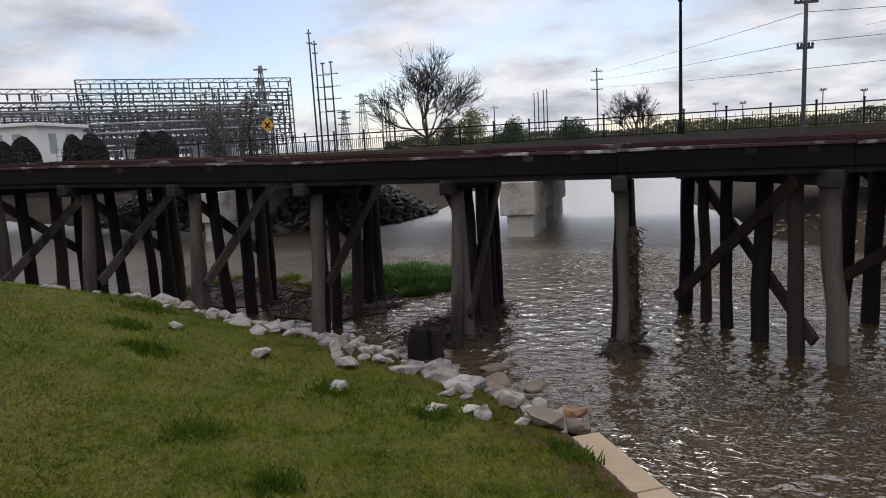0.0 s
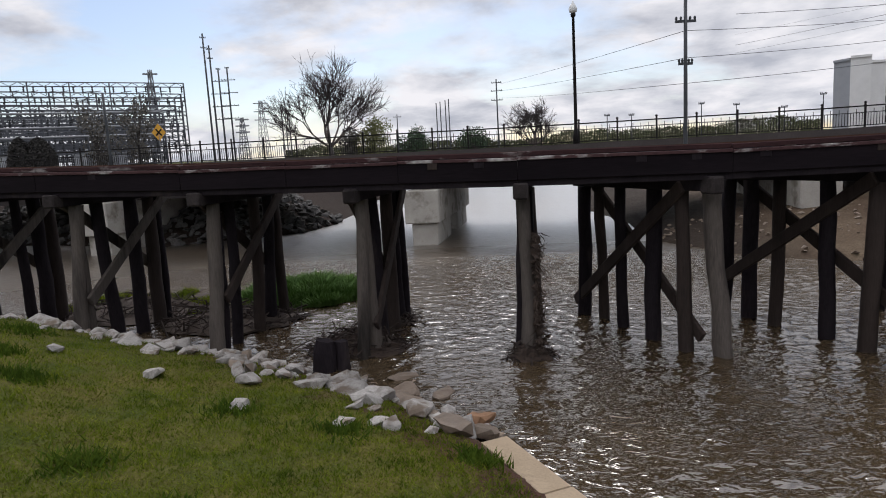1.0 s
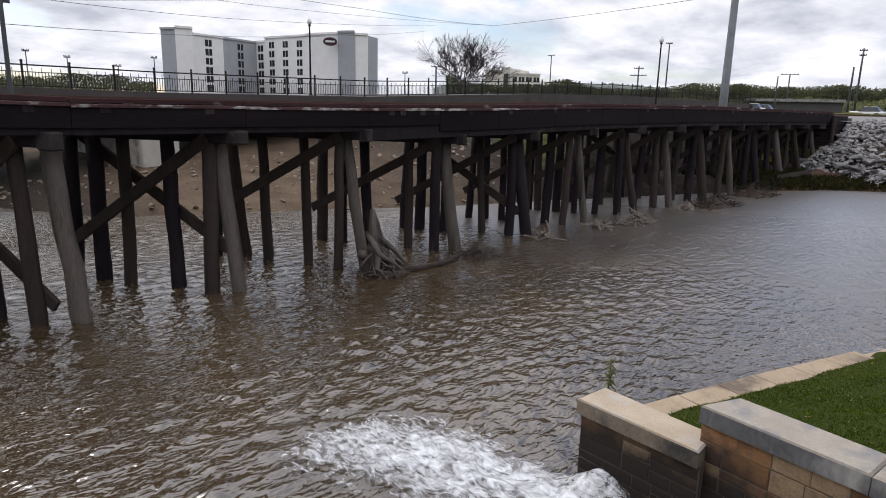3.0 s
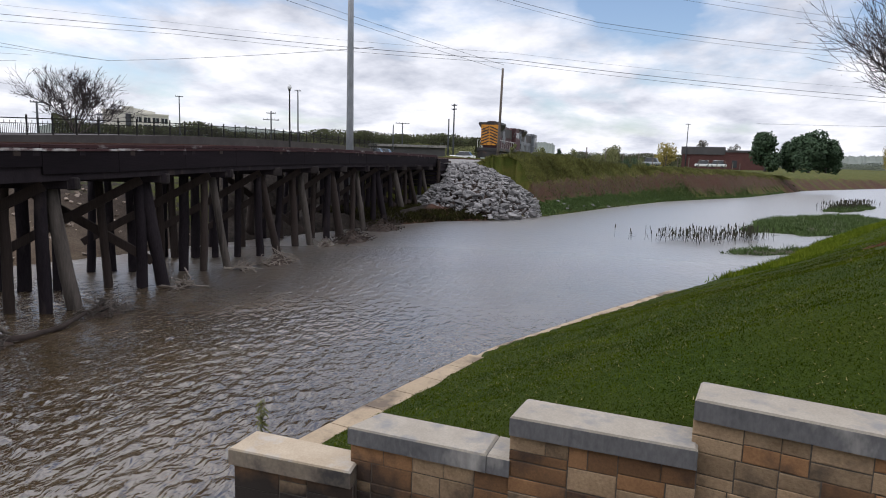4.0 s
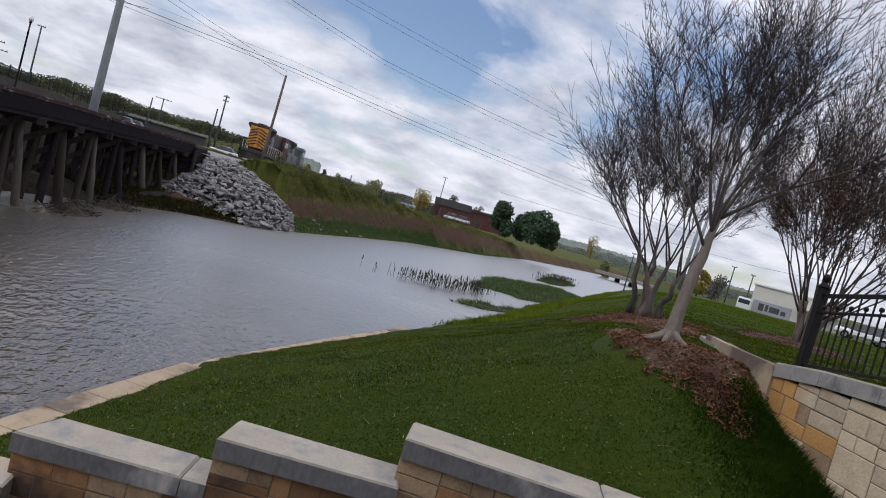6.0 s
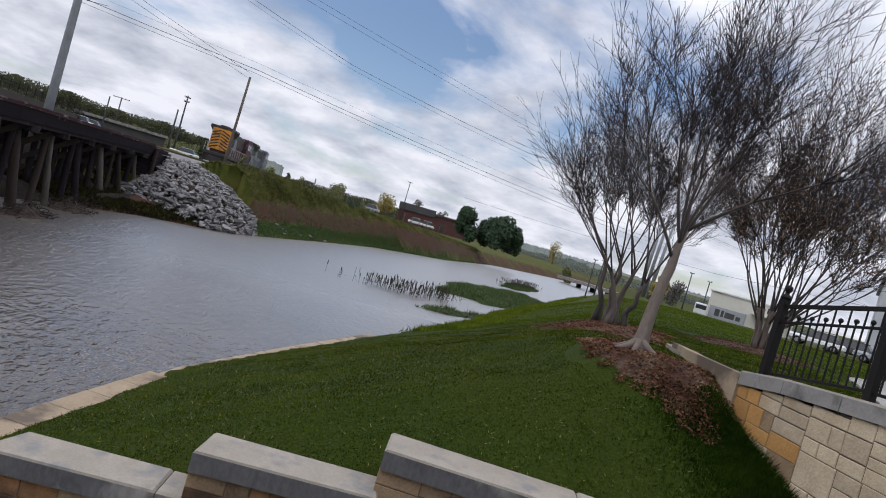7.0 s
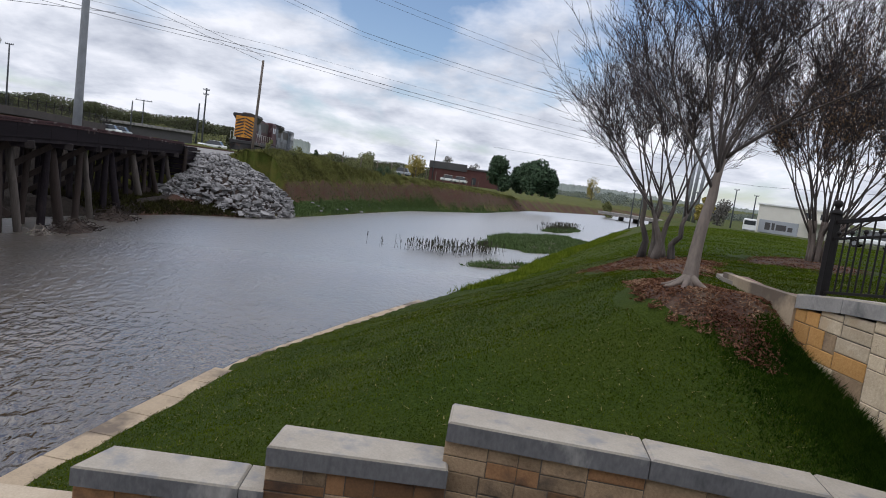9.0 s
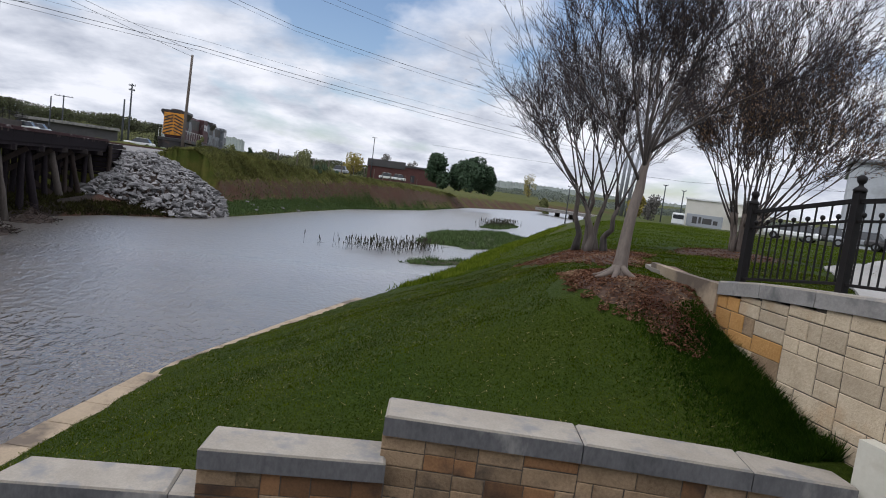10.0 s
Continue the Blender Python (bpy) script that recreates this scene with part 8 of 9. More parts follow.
for az, w, up in ((142.2, 0.9, 3.1), (140.95, 1.1, 3.45), (137.7, 0.9, 3.5), (136.45, 1.15, 3.6), (132.6, 0.95, 3.6), (131.35, 1.15, 3.6)):
    # a beehive of small dusky leaves
    p = spot(az, 0, 62)
    r = random.Random(int(az * 10))
    root = thing("clipped_shrub", "tall beehive-shaped dark clipped shrub before the substation", "shrub", "clipped shrubs", at=(p.x, p.y, 5.0))
    part("trunk", Shape().tube([(p.x, p.y, 4.9), (p.x, p.y, 5.0 + up * 0.8)], [0.09, 0.03], 6), M["bark_dark"], root)
    s = Shape()
    for _ in range(5200):
        a, u = r.uniform(0, 6.283), r.random()
        rad = w * (1 - u ** 3.2) ** 0.6 * (0.82 + 0.26 * r.random() + 0.06 * math.sin(3 * a + 9 * u))
        o = Vector((p.x + math.cos(a) * rad, p.y + math.sin(a) * rad, 5.0 + up * u))
        d = Vector((r.gauss(0, 1), r.gauss(0, 1), r.gauss(0, 1))).normalized() * 0.13 * r.uniform(0.6, 1.3)
        e = d.orthogonal().normalized() * 0.06
        k = len(s.v)
        s.v.extend(map(tuple, (o - d, o + e, o + d, o - e)))
        s.f.append((k, k + 1, k + 2, k + 3))
    part("crown", s, M["shrub_dusk"], root)

# transmission poles and a lattice tower
for az, el, dist in ((118.85, 11.1, 120), (118.45, 10.2, 122), (117.9, 8.4, 125), (117.2, 8.5, 130)):
    far_pole(az, dist, el, ((0.99, 0.4), (0.88, 1.3), (0.76, 1.6), (0.64, 1.6), (0.52, 1.4)) if az < 118.2 else ((0.97, 0.5), (0.9, 0.5)), "tall steel transmission pole", "transmission_pole", 0.19)


def lattice(az, dist, el, wide, label):
    p = spot(az, 0, dist)
    tall = 5.1 + math.tan(radians(el)) * dist - 5.2
    root = thing("lattice_tower", label, "tower", "lattice towers", at=(p.x, p.y, 5.2))
    s = Shape()
    for sx, sy in ((-1, -1), (1, -1), (1, 1), (-1, 1)):
        s.beam((p.x + sx * wide, p.y + sy * wide, 5.0), (p.x + sx * wide * 0.22, p.y + sy * wide * 0.22, 5.2 + tall), 0.14, 0.14, up=(1, 0, 0))
    n = 9
    for k in range(n):
        u0, u1 = k / n, (k + 1) / n
        w0, w1 = wide * (1 - 0.78 * u0), wide * (1 - 0.78 * u1)
        for (ax, ay), (bx2, by2) in (((-1, -1), (1, -1)), ((1, -1), (1, 1)), ((1, 1), (-1, 1)), ((-1, 1), (-1, -1))):
            s.beam((p.x + ax * w0, p.y + ay * w0, 5.2 + tall * u0), (p.x + bx2 * w1, p.y + by2 * w1, 5.2 + tall * u1), 0.07, 0.07)
            s.beam((p.x + bx2 * w0, p.y + by2 * w0, 5.2 + tall * u0), (p.x + ax * w1, p.y + ay * w1, 5.2 + tall * u1), 0.07, 0.07)
    part("frame", s, M["steel"], root)
    d = Vector((-math.sin(radians(az)), math.cos(radians(az)), 0))
    for u in (0.72, 0.84, 0.96):
        q = Vector((p.x, p.y, 5.2 + tall * u))
        part("arm", Shape().beam(q - d * wide * 1.3, q + d * wide * 1.3, 0.25, 0.3), M["steel"], root)


lattice(114.75, 220, 5.75, 1.8, "far grey lattice transmission tower")
lattice(123.1, 135, 8.3, 1.0, "slim lattice mast over the substation")
lattice(116.4, 160, 4.4, 1.2, "short lattice mast beside the poles")
# warning sign on a post
p = spot(122.95, 3.4, 60)
root = thing("warning_sign", "yellow diamond warning sign with a dark X mark", "sign", at=(p.x, p.y, 5.3))
d = Vector((-math.sin(radians(123)), math.cos(radians(123)), 0))
part("post", Shape().tube([(p.x, p.y, 5.3), (p.x, p.y, p.z)], [0.04, 0.04], 6), M["steel"], root)
M["sign_yellow"] = material("sign_yellow", (0.55, 0.27, 0.02), (0.70, 0.38, 0.04), 0.5, 2, 10, 0.0)
b = Vector((0, 0, 0.75))
o = Vector((p.x, p.y, p.z))
n0 = Vector((-math.cos(radians(123)), -math.sin(radians(123)), 0)) * 0.03
plate = Shape().add([o - d * 0.55 + n0, o - b + n0, o + d * 0.55 + n0, o + b + n0, o - d * 0.55, o - b, o + d * 0.55, o + b], [(0, 1, 2, 3), (7, 6, 5, 4), (0, 4, 5, 1), (1, 5, 6, 2), (2, 6, 7, 3), (3, 7, 4, 0)])
face = part("plate", plate, M["sign_yellow"], root)
for sgn in (-1, 1):
    part("mark", Shape().beam(o - d * 0.22 * sgn - b * 0.35 + n0 * 1.5, o + d * 0.22 * sgn + b * 0.35 + n0 * 1.5, 0.03, 0.12), M["iron"], face)

# trees beyond the road
FT = "trees beyond the road"
p = spot(109.2, 0, 85)
for az, dist, el, wide, seed in ((109.2, 85, 7.85, 5.6, 3), (43.4, 115, 5.75, 6.0, 9), (91.2, 120, 3.75, 3.4, 14)):
    p = spot(az, 0, dist)
    tall = math.tan(radians(el)) * dist - 0.1
    bare_tree("bare_tree", (p.x, p.y, 5.1), "large leafless spreading tree beyond the road", [
        ([(0, 0, -0.2), (0.1, 0, tall * 0.12), (0, 0.1, tall * 0.2)], [0.42, 0.34, 0.30], [(0.6, 0.3, 1), (-0.6, 0.2, 1), (0.2, -0.6, 1), (-0.3, 0.6, 1), (0.0, 0.1, 1.2), (1.0, -0.3, 0.6), (-1.0, -0.3, 0.6), (0.5, 0.9, 0.5), (-0.6, -0.8, 0.5)])],
        tall * 0.262, 0.15, 5, seed, M["bark_dark"], M["twig"], 0, None, 0, FT, rise=0.20, fork=(2, 3), side=1, spread=0.52, shrink=0.80, thin=0.64, wobble=0.075, least=0.026)
for az, dist, el, wide, mat, seed in ((105.4, 95, 3.75, 3.4, "leaf_olive", 1), (107.6, 95, 3.0, 2.6, "leaf_grey", 2), (124.5, 90, 6.2, 2.6, "leaf_grey", 4), (127.5, 92, 5.6, 3.2, "leaf_grey", 5), (101.8, 110, 2.7, 3.0, "leaf_dark", 6), (96.5, 110, 2.4, 3.2, "leaf_dark", 7)):
    p = spot(az, 0, dist)
    tall = math.tan(radians(el)) * dist
    leafy("far_tree", (p.x, p.y, 5.0), {"leaf_olive": "fresh yellow-green tree beyond the road", "leaf_grey": "grey twiggy tree just coming into leaf", "leaf_dark": "dark tree beyond the road"}[mat], wide, tall, M[mat], 2600 if mat != "leaf_grey" else 1500, 0.16, 40 + seed, 1.0, FT, "tree", 12)


# distance haze is mixed straight into the colour of these far woods
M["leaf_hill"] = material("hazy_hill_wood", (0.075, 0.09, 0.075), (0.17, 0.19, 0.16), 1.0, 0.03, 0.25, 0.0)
M["leaf_scrub"] = blade_material("dull_scrub", ((0.040, 0.040, 0.028), (0.060, 0.062, 0.038), (0.075, 0.085, 0.040), (0.09, 0.085, 0.065)), 0.08, 0.4, 0.2)
# hedge and woodland bands along the skyline
def woods(name, az0, az1, dist, el0, el1, mat, count, size, seed, label):
    r = random.Random(seed)
    s = Shape()
    n = max(6, int((az1 - az0) * dist / 57 / 12))
    tops = [r.uniform(el0, el1) for _ in range(n + 1)]
    for _ in range(count):
        u = r.random()
        k = min(n - 1, int(u * n))
        f2 = u * n - k
        top = tops[k] + (tops[k + 1] - tops[k]) * (0.5 - 0.5 * math.cos(f2 * 3.1416))
        top *= 1 - 0.25 * abs(math.sin(u * n * 3.1416)) * r.random()
        d2 = dist * r.uniform(0.97, 1.05)
        p = spot(az0 + (az1 - az0) * u, 0, d2)
        hi = math.tan(radians(top)) * d2 + 5.1
        p.z = 4.6 + (hi - 4.6) * (r.random() ** 0.7)
        a = Vector((r.gauss(0, 1), r.gauss(0, 1), r.gauss(0, 1))).normalized() * size * r.uniform(0.6, 1.4)
        q = a.orthogonal().normalized() * size * r.uniform(0.4, 0.9)
        m = len(s.v)
        s.v.extend(map(tuple, (p - a, p + q, p + a, p - q)))
        s.f.append((m, m + 1, m + 2, m + 3))
    return solo(name, s, M[mat], label, "trees", kind="stuff")


woods("roadside_trees", 69, 113, 262, 1.35, 2.05, "leaf_scrub", 36000, 0.40, 1, "dark line of trees beyond the road")
woods("roadside_trees", 69, 88, 230, 1.0, 1.5, "leaf_scrub", 9000, 0.26, 2, "dull hedge beyond the road")
woods("far_trees", 10.5, 45, 200, 1.9, 2.8, "leaf_scrub", 60000, 0.34, 3, "grey-green woodland beyond the yards")
woods("far_trees", 11, 26, 172, 1.2, 2.0, "leaf_olive", 12000, 0.15, 4, "olive scrub beyond the yards")
woods("far_trees", -12, 10, 260, 0.7, 1.15, "leaf_scrub", 24000, 0.26, 5, "yellow-green trees beyond the bank")
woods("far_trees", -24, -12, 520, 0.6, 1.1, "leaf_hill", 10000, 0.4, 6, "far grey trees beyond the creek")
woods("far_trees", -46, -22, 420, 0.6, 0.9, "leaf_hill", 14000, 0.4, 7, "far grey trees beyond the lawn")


def ridge(name, az0, az1, dist, low, high, mat, label, seed):
    """A wooded ridge on the skyline, rising away from the place, its top ragged with crowns."""
    r = random.Random(seed)
    m = int((az1 - az0) / 0.12)
    sh = Shape()
    for i in range(m + 1):
        u = i / m
        top = low + (high - low) * (0.5 + 0.3 * math.sin(5.1 * u + seed) + 0.2 * math.sin(13 * u + 2 * seed)) * math.sin(math.pi * min(1, max(0, u))) ** 0.4 + r.uniform(-0.07, 0.07)
        for j in range(6):
            d2 = dist * (1 + 0.12 * j)
            p = spot(az0 + (az1 - az0) * u, 0, d2)
            e = top * (j / 5) ** 0.6 + (r.uniform(-0.05, 0.05) if 0 < j < 5 else 0)
            sh.v.append((p.x, p.y, 4.5 + math.tan(radians(max(0.0, e))) * d2))
    sh.f += [(i * 6 + j, i * 6 + 6 + j, i * 6 + 7 + j, i * 6 + j + 1) for i in range(m) for j in range(5)]
    return solo(name, sh, M[mat], label, "hill", kind="structure")


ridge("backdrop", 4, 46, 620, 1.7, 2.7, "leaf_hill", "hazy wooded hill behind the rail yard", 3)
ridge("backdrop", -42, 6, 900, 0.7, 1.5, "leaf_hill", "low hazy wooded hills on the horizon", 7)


# hotel: two wings meeting at an inner corner, with end towers
def wing(parent, a, b, depth, z0, z1, mat, floors, bays, name="wing", skip=()):
    a, b = Vector(a), Vector(b)
    run = (b - a).normalized()
    back = Vector((-run.y, run.x))
    if back.dot(a) < 0:
        back = -back
    q = [a, b, b + back * depth, a + back * depth]
    if (q[1] - q[0]).cross(q[2] - q[0]) < 0:
        q.reverse()
    w = part(name, Shape().prism([tuple(p) for p in q], z0, z1), mat, parent)
    part("parapet", Shape().beam((*(a - back * 0.1), z1 + 0.2), (*(b - back * 0.1), z1 + 0.2), 0.5, 0.6), mat, w)
    if floors:
        step = (z1 - z0 - 3.5) / floors
        for f in range(floors):
            for k in range(bays):
                if k in skip:
                    continue
                p = a + (b - a) * ((k + 0.5) / bays)
                z = z0 + 3.2 + f * step
                ww = 1.15
                s = Shape().add([(*(p - run * ww - back * 0.05), z), (*(p + run * ww - back * 0.05), z), (*(p + run * ww - back * 0.05), z + 1.9), (*(p - run * ww - back * 0.05), z + 1.9),
                                 (*(p - run * ww + back * 0.1), z), (*(p + run * ww + back * 0.1), z), (*(p + run * ww + back * 0.1), z + 1.9), (*(p - run * ww + back * 0.1), z + 1.9)],
                                [(0, 1, 2, 3), (3, 2, 1, 0), (0, 4, 5, 1), (1, 5, 6, 2), (2, 6, 7, 3), (3, 7, 4, 0)])
                pane = part("window", s, M["glass_dark"], w)
                part("mullion", Shape().beam((*(p - back * 0.08), z), (*(p - back * 0.08), z + 1.9), 0.08, 0.12, up=(1, 0, 0)), M["white_paint"], pane)
    return w


def flat2(az, dist):
    p = spot(az, 0, dist)
    return (p.x, p.y)


hotel = thing("hotel", "white and grey seven-storey hotel with angled wings", "building", at=tuple(spot(60, 0, 215)))
wing(hotel, flat2(68.25, 206), flat2(67.2, 203), 16, 5.0, 24.9, M["grey_paint"], 0, 0)
wing(hotel, flat2(67.2, 203), flat2(65.9, 204), 16, 5.0, 25.4, M["white_paint"], 0, 0)
wing(hotel, flat2(65.9, 206), flat2(63.6, 212), 15, 5.0, 24.0, M["white_paint"], 6, 1)
wing(hotel, flat2(63.6, 212), flat2(61.0, 222), 15, 5.0, 23.9, M["grey_paint"], 6, 1)
wing(hotel, flat2(61.0, 222), flat2(60.3, 219), 15, 5.0, 24.1, M["white_paint"], 6, 1)
wing(hotel, flat2(60.3, 219), flat2(56.9, 205), 15, 5.0, 25.2, M["white_paint"], 6, 3)
tower = wing(hotel, flat2(56.9, 205), flat2(54.3, 198), 16, 5.0, 25.5, M["white_paint"], 0, 0)
wing(hotel, flat2(54.3, 197.5), flat2(52.9, 195), 16, 5.0, 25.8, M["grey_paint"], 0, 0)
wing(hotel, flat2(52.9, 195.5), flat2(51.75, 196), 3, 5.0, 25.2, M["white_paint"], 0, 0)
p = spot(54.95, 5.2, 197)
d = Vector((-math.sin(radians(55)), math.cos(radians(55)), 0))
n0 = Vector((-math.cos(radians(55)), -math.sin(radians(55)), 0))
emblem = Shape()
ring = [p + d * (2.0 * math.cos(6.283 * k / 20)) + Vector((0, 0, 1.15 * math.sin(6.283 * k / 20))) + n0 * 1.6 for k in range(20)]
emblem.add([*ring, *[q - n0 * 1.4 for q in ring]], [tuple(range(20))] + [tuple(range(19, -1, -1))] + [(k, (k + 1) % 20, 20 + (k + 1) % 20, 20 + k) for k in range(20)])
M["sign_maroon"] = material("sign_maroon", (0.05, 0.02, 0.03), (0.09, 0.035, 0.05), 0.5, 1, 5, 0.0)
sign = part("wall_sign", emblem, M["sign_maroon"], tower, "dark oval sign with a pale band")
part("sign_band", Shape().beam(p + n0 * 1.7 - d * 1.3, p + n0 * 1.7 + d * 1.3, 0.1, 0.5), M["white_paint"], sign)

office = thing("office_block", "pale five-storey office building with dark windows", "building", at=tuple(spot(39, 0, 260)))
wing(office, flat2(41.6, 262), flat2(40.2, 258), 20, 4.8, 19.6, M["cream"], 0, 0)
wing(office, flat2(40.2, 257.5), flat2(39.4, 256), 20, 4.8, 20.6, M["cream"], 0, 0)
wing(office, flat2(39.4, 258), flat2(36.85, 262), 20, 4.8, 18.6, M["cream"], 4, 4)
p0, p1 = spot(40.0, 0, 256.8), spot(39.6, 0, 256.0)
part("glass_bay", Shape().prism([(p0.x, p0.y), (p0.x - 0.7, p0.y - 0.7), (p1.x - 0.7, p1.y - 0.7), (p1.x, p1.y)], 8, 18.5), M["glass_dark"], office)

# long low shed and cars beyond the track
p = spot(16.6, 0, 150)
oriented("long_shed", "long low dark shed with a grey roof beyond the track", "shed", (p.x, p.y, 5.0), radians(16.6 + 90), [("wall", (-7.6, -3, 0), (9.4, 3, 2.9), M["roof_dark"], None), ("roof", (-7.9, -3.6, 2.9), (9.8, 3.6, 3.45), M["cap_side"], None)])


def car(x, y, z, turn, paint, label, van=False):
    root = thing("parked_car", label, "car", "parked vehicles", at=(x, y, z))
    m = Matrix.Translation((x, y, z)) @ Matrix.Rotation(turn, 4, "Z")
    h1, h2 = (1.05, 2.0) if van else (0.85, 1.45)

    def put(name, s, mat, parent=root):
        s.v = [tuple(m @ Vector(v)) for v in s.v]
        return part(name, s, mat, parent)

    body = put("body", Shape().box((-2.2, -0.88, 0.3), (2.2, 0.88, h1), chamfer=0.16), paint)
    put("cabin", Shape().add([(-1.7, -0.82, h1 - 0.02), (1.1 if not van else 1.6, -0.82, h1 - 0.02), (1.1 if not van else 1.6, 0.82, h1 - 0.02), (-1.7, 0.82, h1 - 0.02), (-1.2, -0.66, h2), (0.4 if not van else 1.1, -0.66, h2), (0.4 if not van else 1.1, 0.66, h2), (-1.2, 0.66, h2)],
                             [(0, 1, 5, 4), (1, 2, 6, 5), (2, 3, 7, 6), (3, 0, 4, 7)]), M["glass_dark"], body)
    put("roof", Shape().box((-1.22, -0.68, h2), (0.42 if not van else 1.12, 0.68, h2 + 0.05), chamfer=0.02), paint, body)
    for x0 in (-1.35, 1.35):
        for y0 in (-0.8, 0.8):
            w = put("wheel", Shape().tube([(x0, y0 - 0.1, 0.32), (x0, y0 + 0.1, 0.32)], [0.32, 0.32], 14), M["iron"])
            put("rim", Shape().tube([(x0, y0 - 0.11, 0.32), (x0, y0 + 0.11, 0.32)], [0.18, 0.18], 10), M["steel"], w)
    return root


for az, dist, mat, van, label in ((20.0, 112, "white_paint", False, "white car parked beyond the trestle"), (19.2, 118, "grey_paint", False, "grey car parked beyond the trestle"), (-8.3, 196, "white_paint", True, "white van parked before the brick building"), (-9.4, 196, "white_paint", True, "white van parked before the brick building"), (-4.2, 170, "grey_paint", True, "grey van parked beyond the bank"), (12.04, 112, "white_paint", False, "white car parked near the locomotive")):
    p = spot(az, 0, dist)
    car(p.x, p.y, max(5.2, ground_z(p.x, p.y)), radians(az + 75), M[mat], label, van)
# wire fence posts along the bank's top
for k in range(14):
    u = k / 13
    x, y = 96 + 78 * u, 2.0 - 36 * u
    solo("fence_post", Shape().tube([(x, y, ground_z(x, y) - 0.2), (x, y, ground_z(x, y) + 2.2)], [0.09, 0.08], 7), M["pole_wood"], "dark wooden fence post on the bank", "post", "bank fence posts")

# brick building, evergreens and the far road bridge
p = spot(-10.0, 0, 215)
oriented("brick_building", "low dark red brick building with a flat roof", "building", (p.x, p.y, 5.3), radians(-10.0 + 90), [("wall", (-11, -5, -0.5), (0.5, 5, 4.6), M["brick_red"], None), ("wall", (0.5, -5.5, -0.5), (12.5, 5, 5.4), M["brick_red"], None), ("roof", (-11.3, -5.4, 4.6), (0.5, 5.3, 5.2), M["roof_dark"], None), ("roof", (0.4, -6.2, 3.8), (12.8, 5.3, 6.1), M["roof_dark"], None), ("door", (-3, 4.98, 0), (-1.6, 5.05, 2.2), M["glass_dark"], 0)])
EV = "dark evergreens on the bank"
for az, dist, el, w in ((-12.9, 175, 2.75, 4.2), (-14.9, 178, 2.3, 4.0), (-15.9, 172, 2.75, 4.6), (-17.1, 176, 2.2, 3.6)):
    p = spot(az, 0, dist)
    leafy("evergreen_tree", (p.x, p.y, 4.7), "dense dark evergreen tree on the bank", w, math.tan(radians(el)) * dist + 0.4, M["leaf_dark"], 3200, 0.42, int(az * 10), 0.5, EV, "tree", 16)
for az, dist, el, w, mat in ((-21.1, 470, 1.95, 6.0, "leaf_yellow"), (-22.6, 250, 1.5, 2.6, "leaf_olive"), (-8.2, 240, 2.35, 3.2, "leaf_grey"), (-10.5, 245, 1.9, 2.8, "leaf_grey"), (-5.2, 225, 1.75, 4.4, "leaf_yellow"), (-1.0, 235, 1.35, 4.5, "leaf_olive"), (-30.3, 120, 2.2, 1.7, "leaf_yellow"), (-31.5, 190, 1.9, 3.8, "leaf_grey")):
    p = spot(az, 0, dist)
    leafy("far_tree", (p.x, p.y, ground_z(p.x, p.y) - 0.1), {"leaf_yellow": "yellow-green spring tree in the distance", "leaf_olive": "olive spring tree in the distance", "leaf_grey": "bare grey tree in the distance"}[mat], w, math.tan(radians(el)) * dist + 0.3, M[mat], 2000 if mat != "leaf_grey" else 1100, 0.3, int(-az * 10) + 7, 0.6, "trees in the distance", "tree", 10)
over = thing("far_bridge", "low concrete road bridge over the creek far off", "bridge", kind="structure")
pa, pb = spot(-22.7, 0, 235), spot(-31, 0, 190)
d = (pb - pa).normalized()
part("deck", Shape().beam((pa.x, pa.y, 1.75), (pb.x, pb.y, 1.95), 8, 0.7), M["cap_side"], over)
part("parapet", Shape().beam((pa.x, pa.y, 2.2), (pb.x, pb.y, 2.4), 8.3, 0.35), M["cap_side"], over)
ln = (pb - pa).length
for k in range(1, int(ln / 9)):
    q = pa + d * (9 * k)
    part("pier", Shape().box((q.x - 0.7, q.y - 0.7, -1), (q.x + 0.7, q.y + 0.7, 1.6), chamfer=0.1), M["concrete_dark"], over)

# depot beyond the lawn: buildings, trailer, cars
p = spot(-37.3, 0, 165)
boxes = [("wall", (-9.5, -6, -0.6), (8.2, 6, 6.1), M["cream"], None), ("roof", (-9.8, -6.3, 6.1), (8.5, 6.3, 6.45), M["white_paint"], None), ("canopy", (-9.0, 6, 3.3), (-1.0, 8.6, 3.7), M["cream"], 0)]
for x0 in (-8.2, -5.4, -2.6):
    boxes.append(("window", (x0, 6.0, 4.3), (x0 + 1.5, 6.06, 5.5), M["glass_dark"], 0))
    boxes.append(("post", (x0, 8.2, -0.6), (x0 + 0.2, 8.4, 3.3), M["cream"], 0))
oriented("depot_building", "cream flat-roofed depot building with a canopy", "building", (p.x, p.y, 3.6), radians(-37.3 + 90), boxes)
p = spot(-35.95, 0, 150)
tr = thing("box_trailer", "grey lorry trailer with dark lettering bars on its side", "trailer", at=(p.x, p.y, 2.95))
m = Matrix.Translation((p.x, p.y, 2.95)) @ Matrix.Rotation(radians(-35.95 + 84), 4, "Z")


def trput(name, lo, hi, mat, parent=tr, ch=0.04):
    return part(name, Shape().box(lo, hi, m, ch), mat, parent)


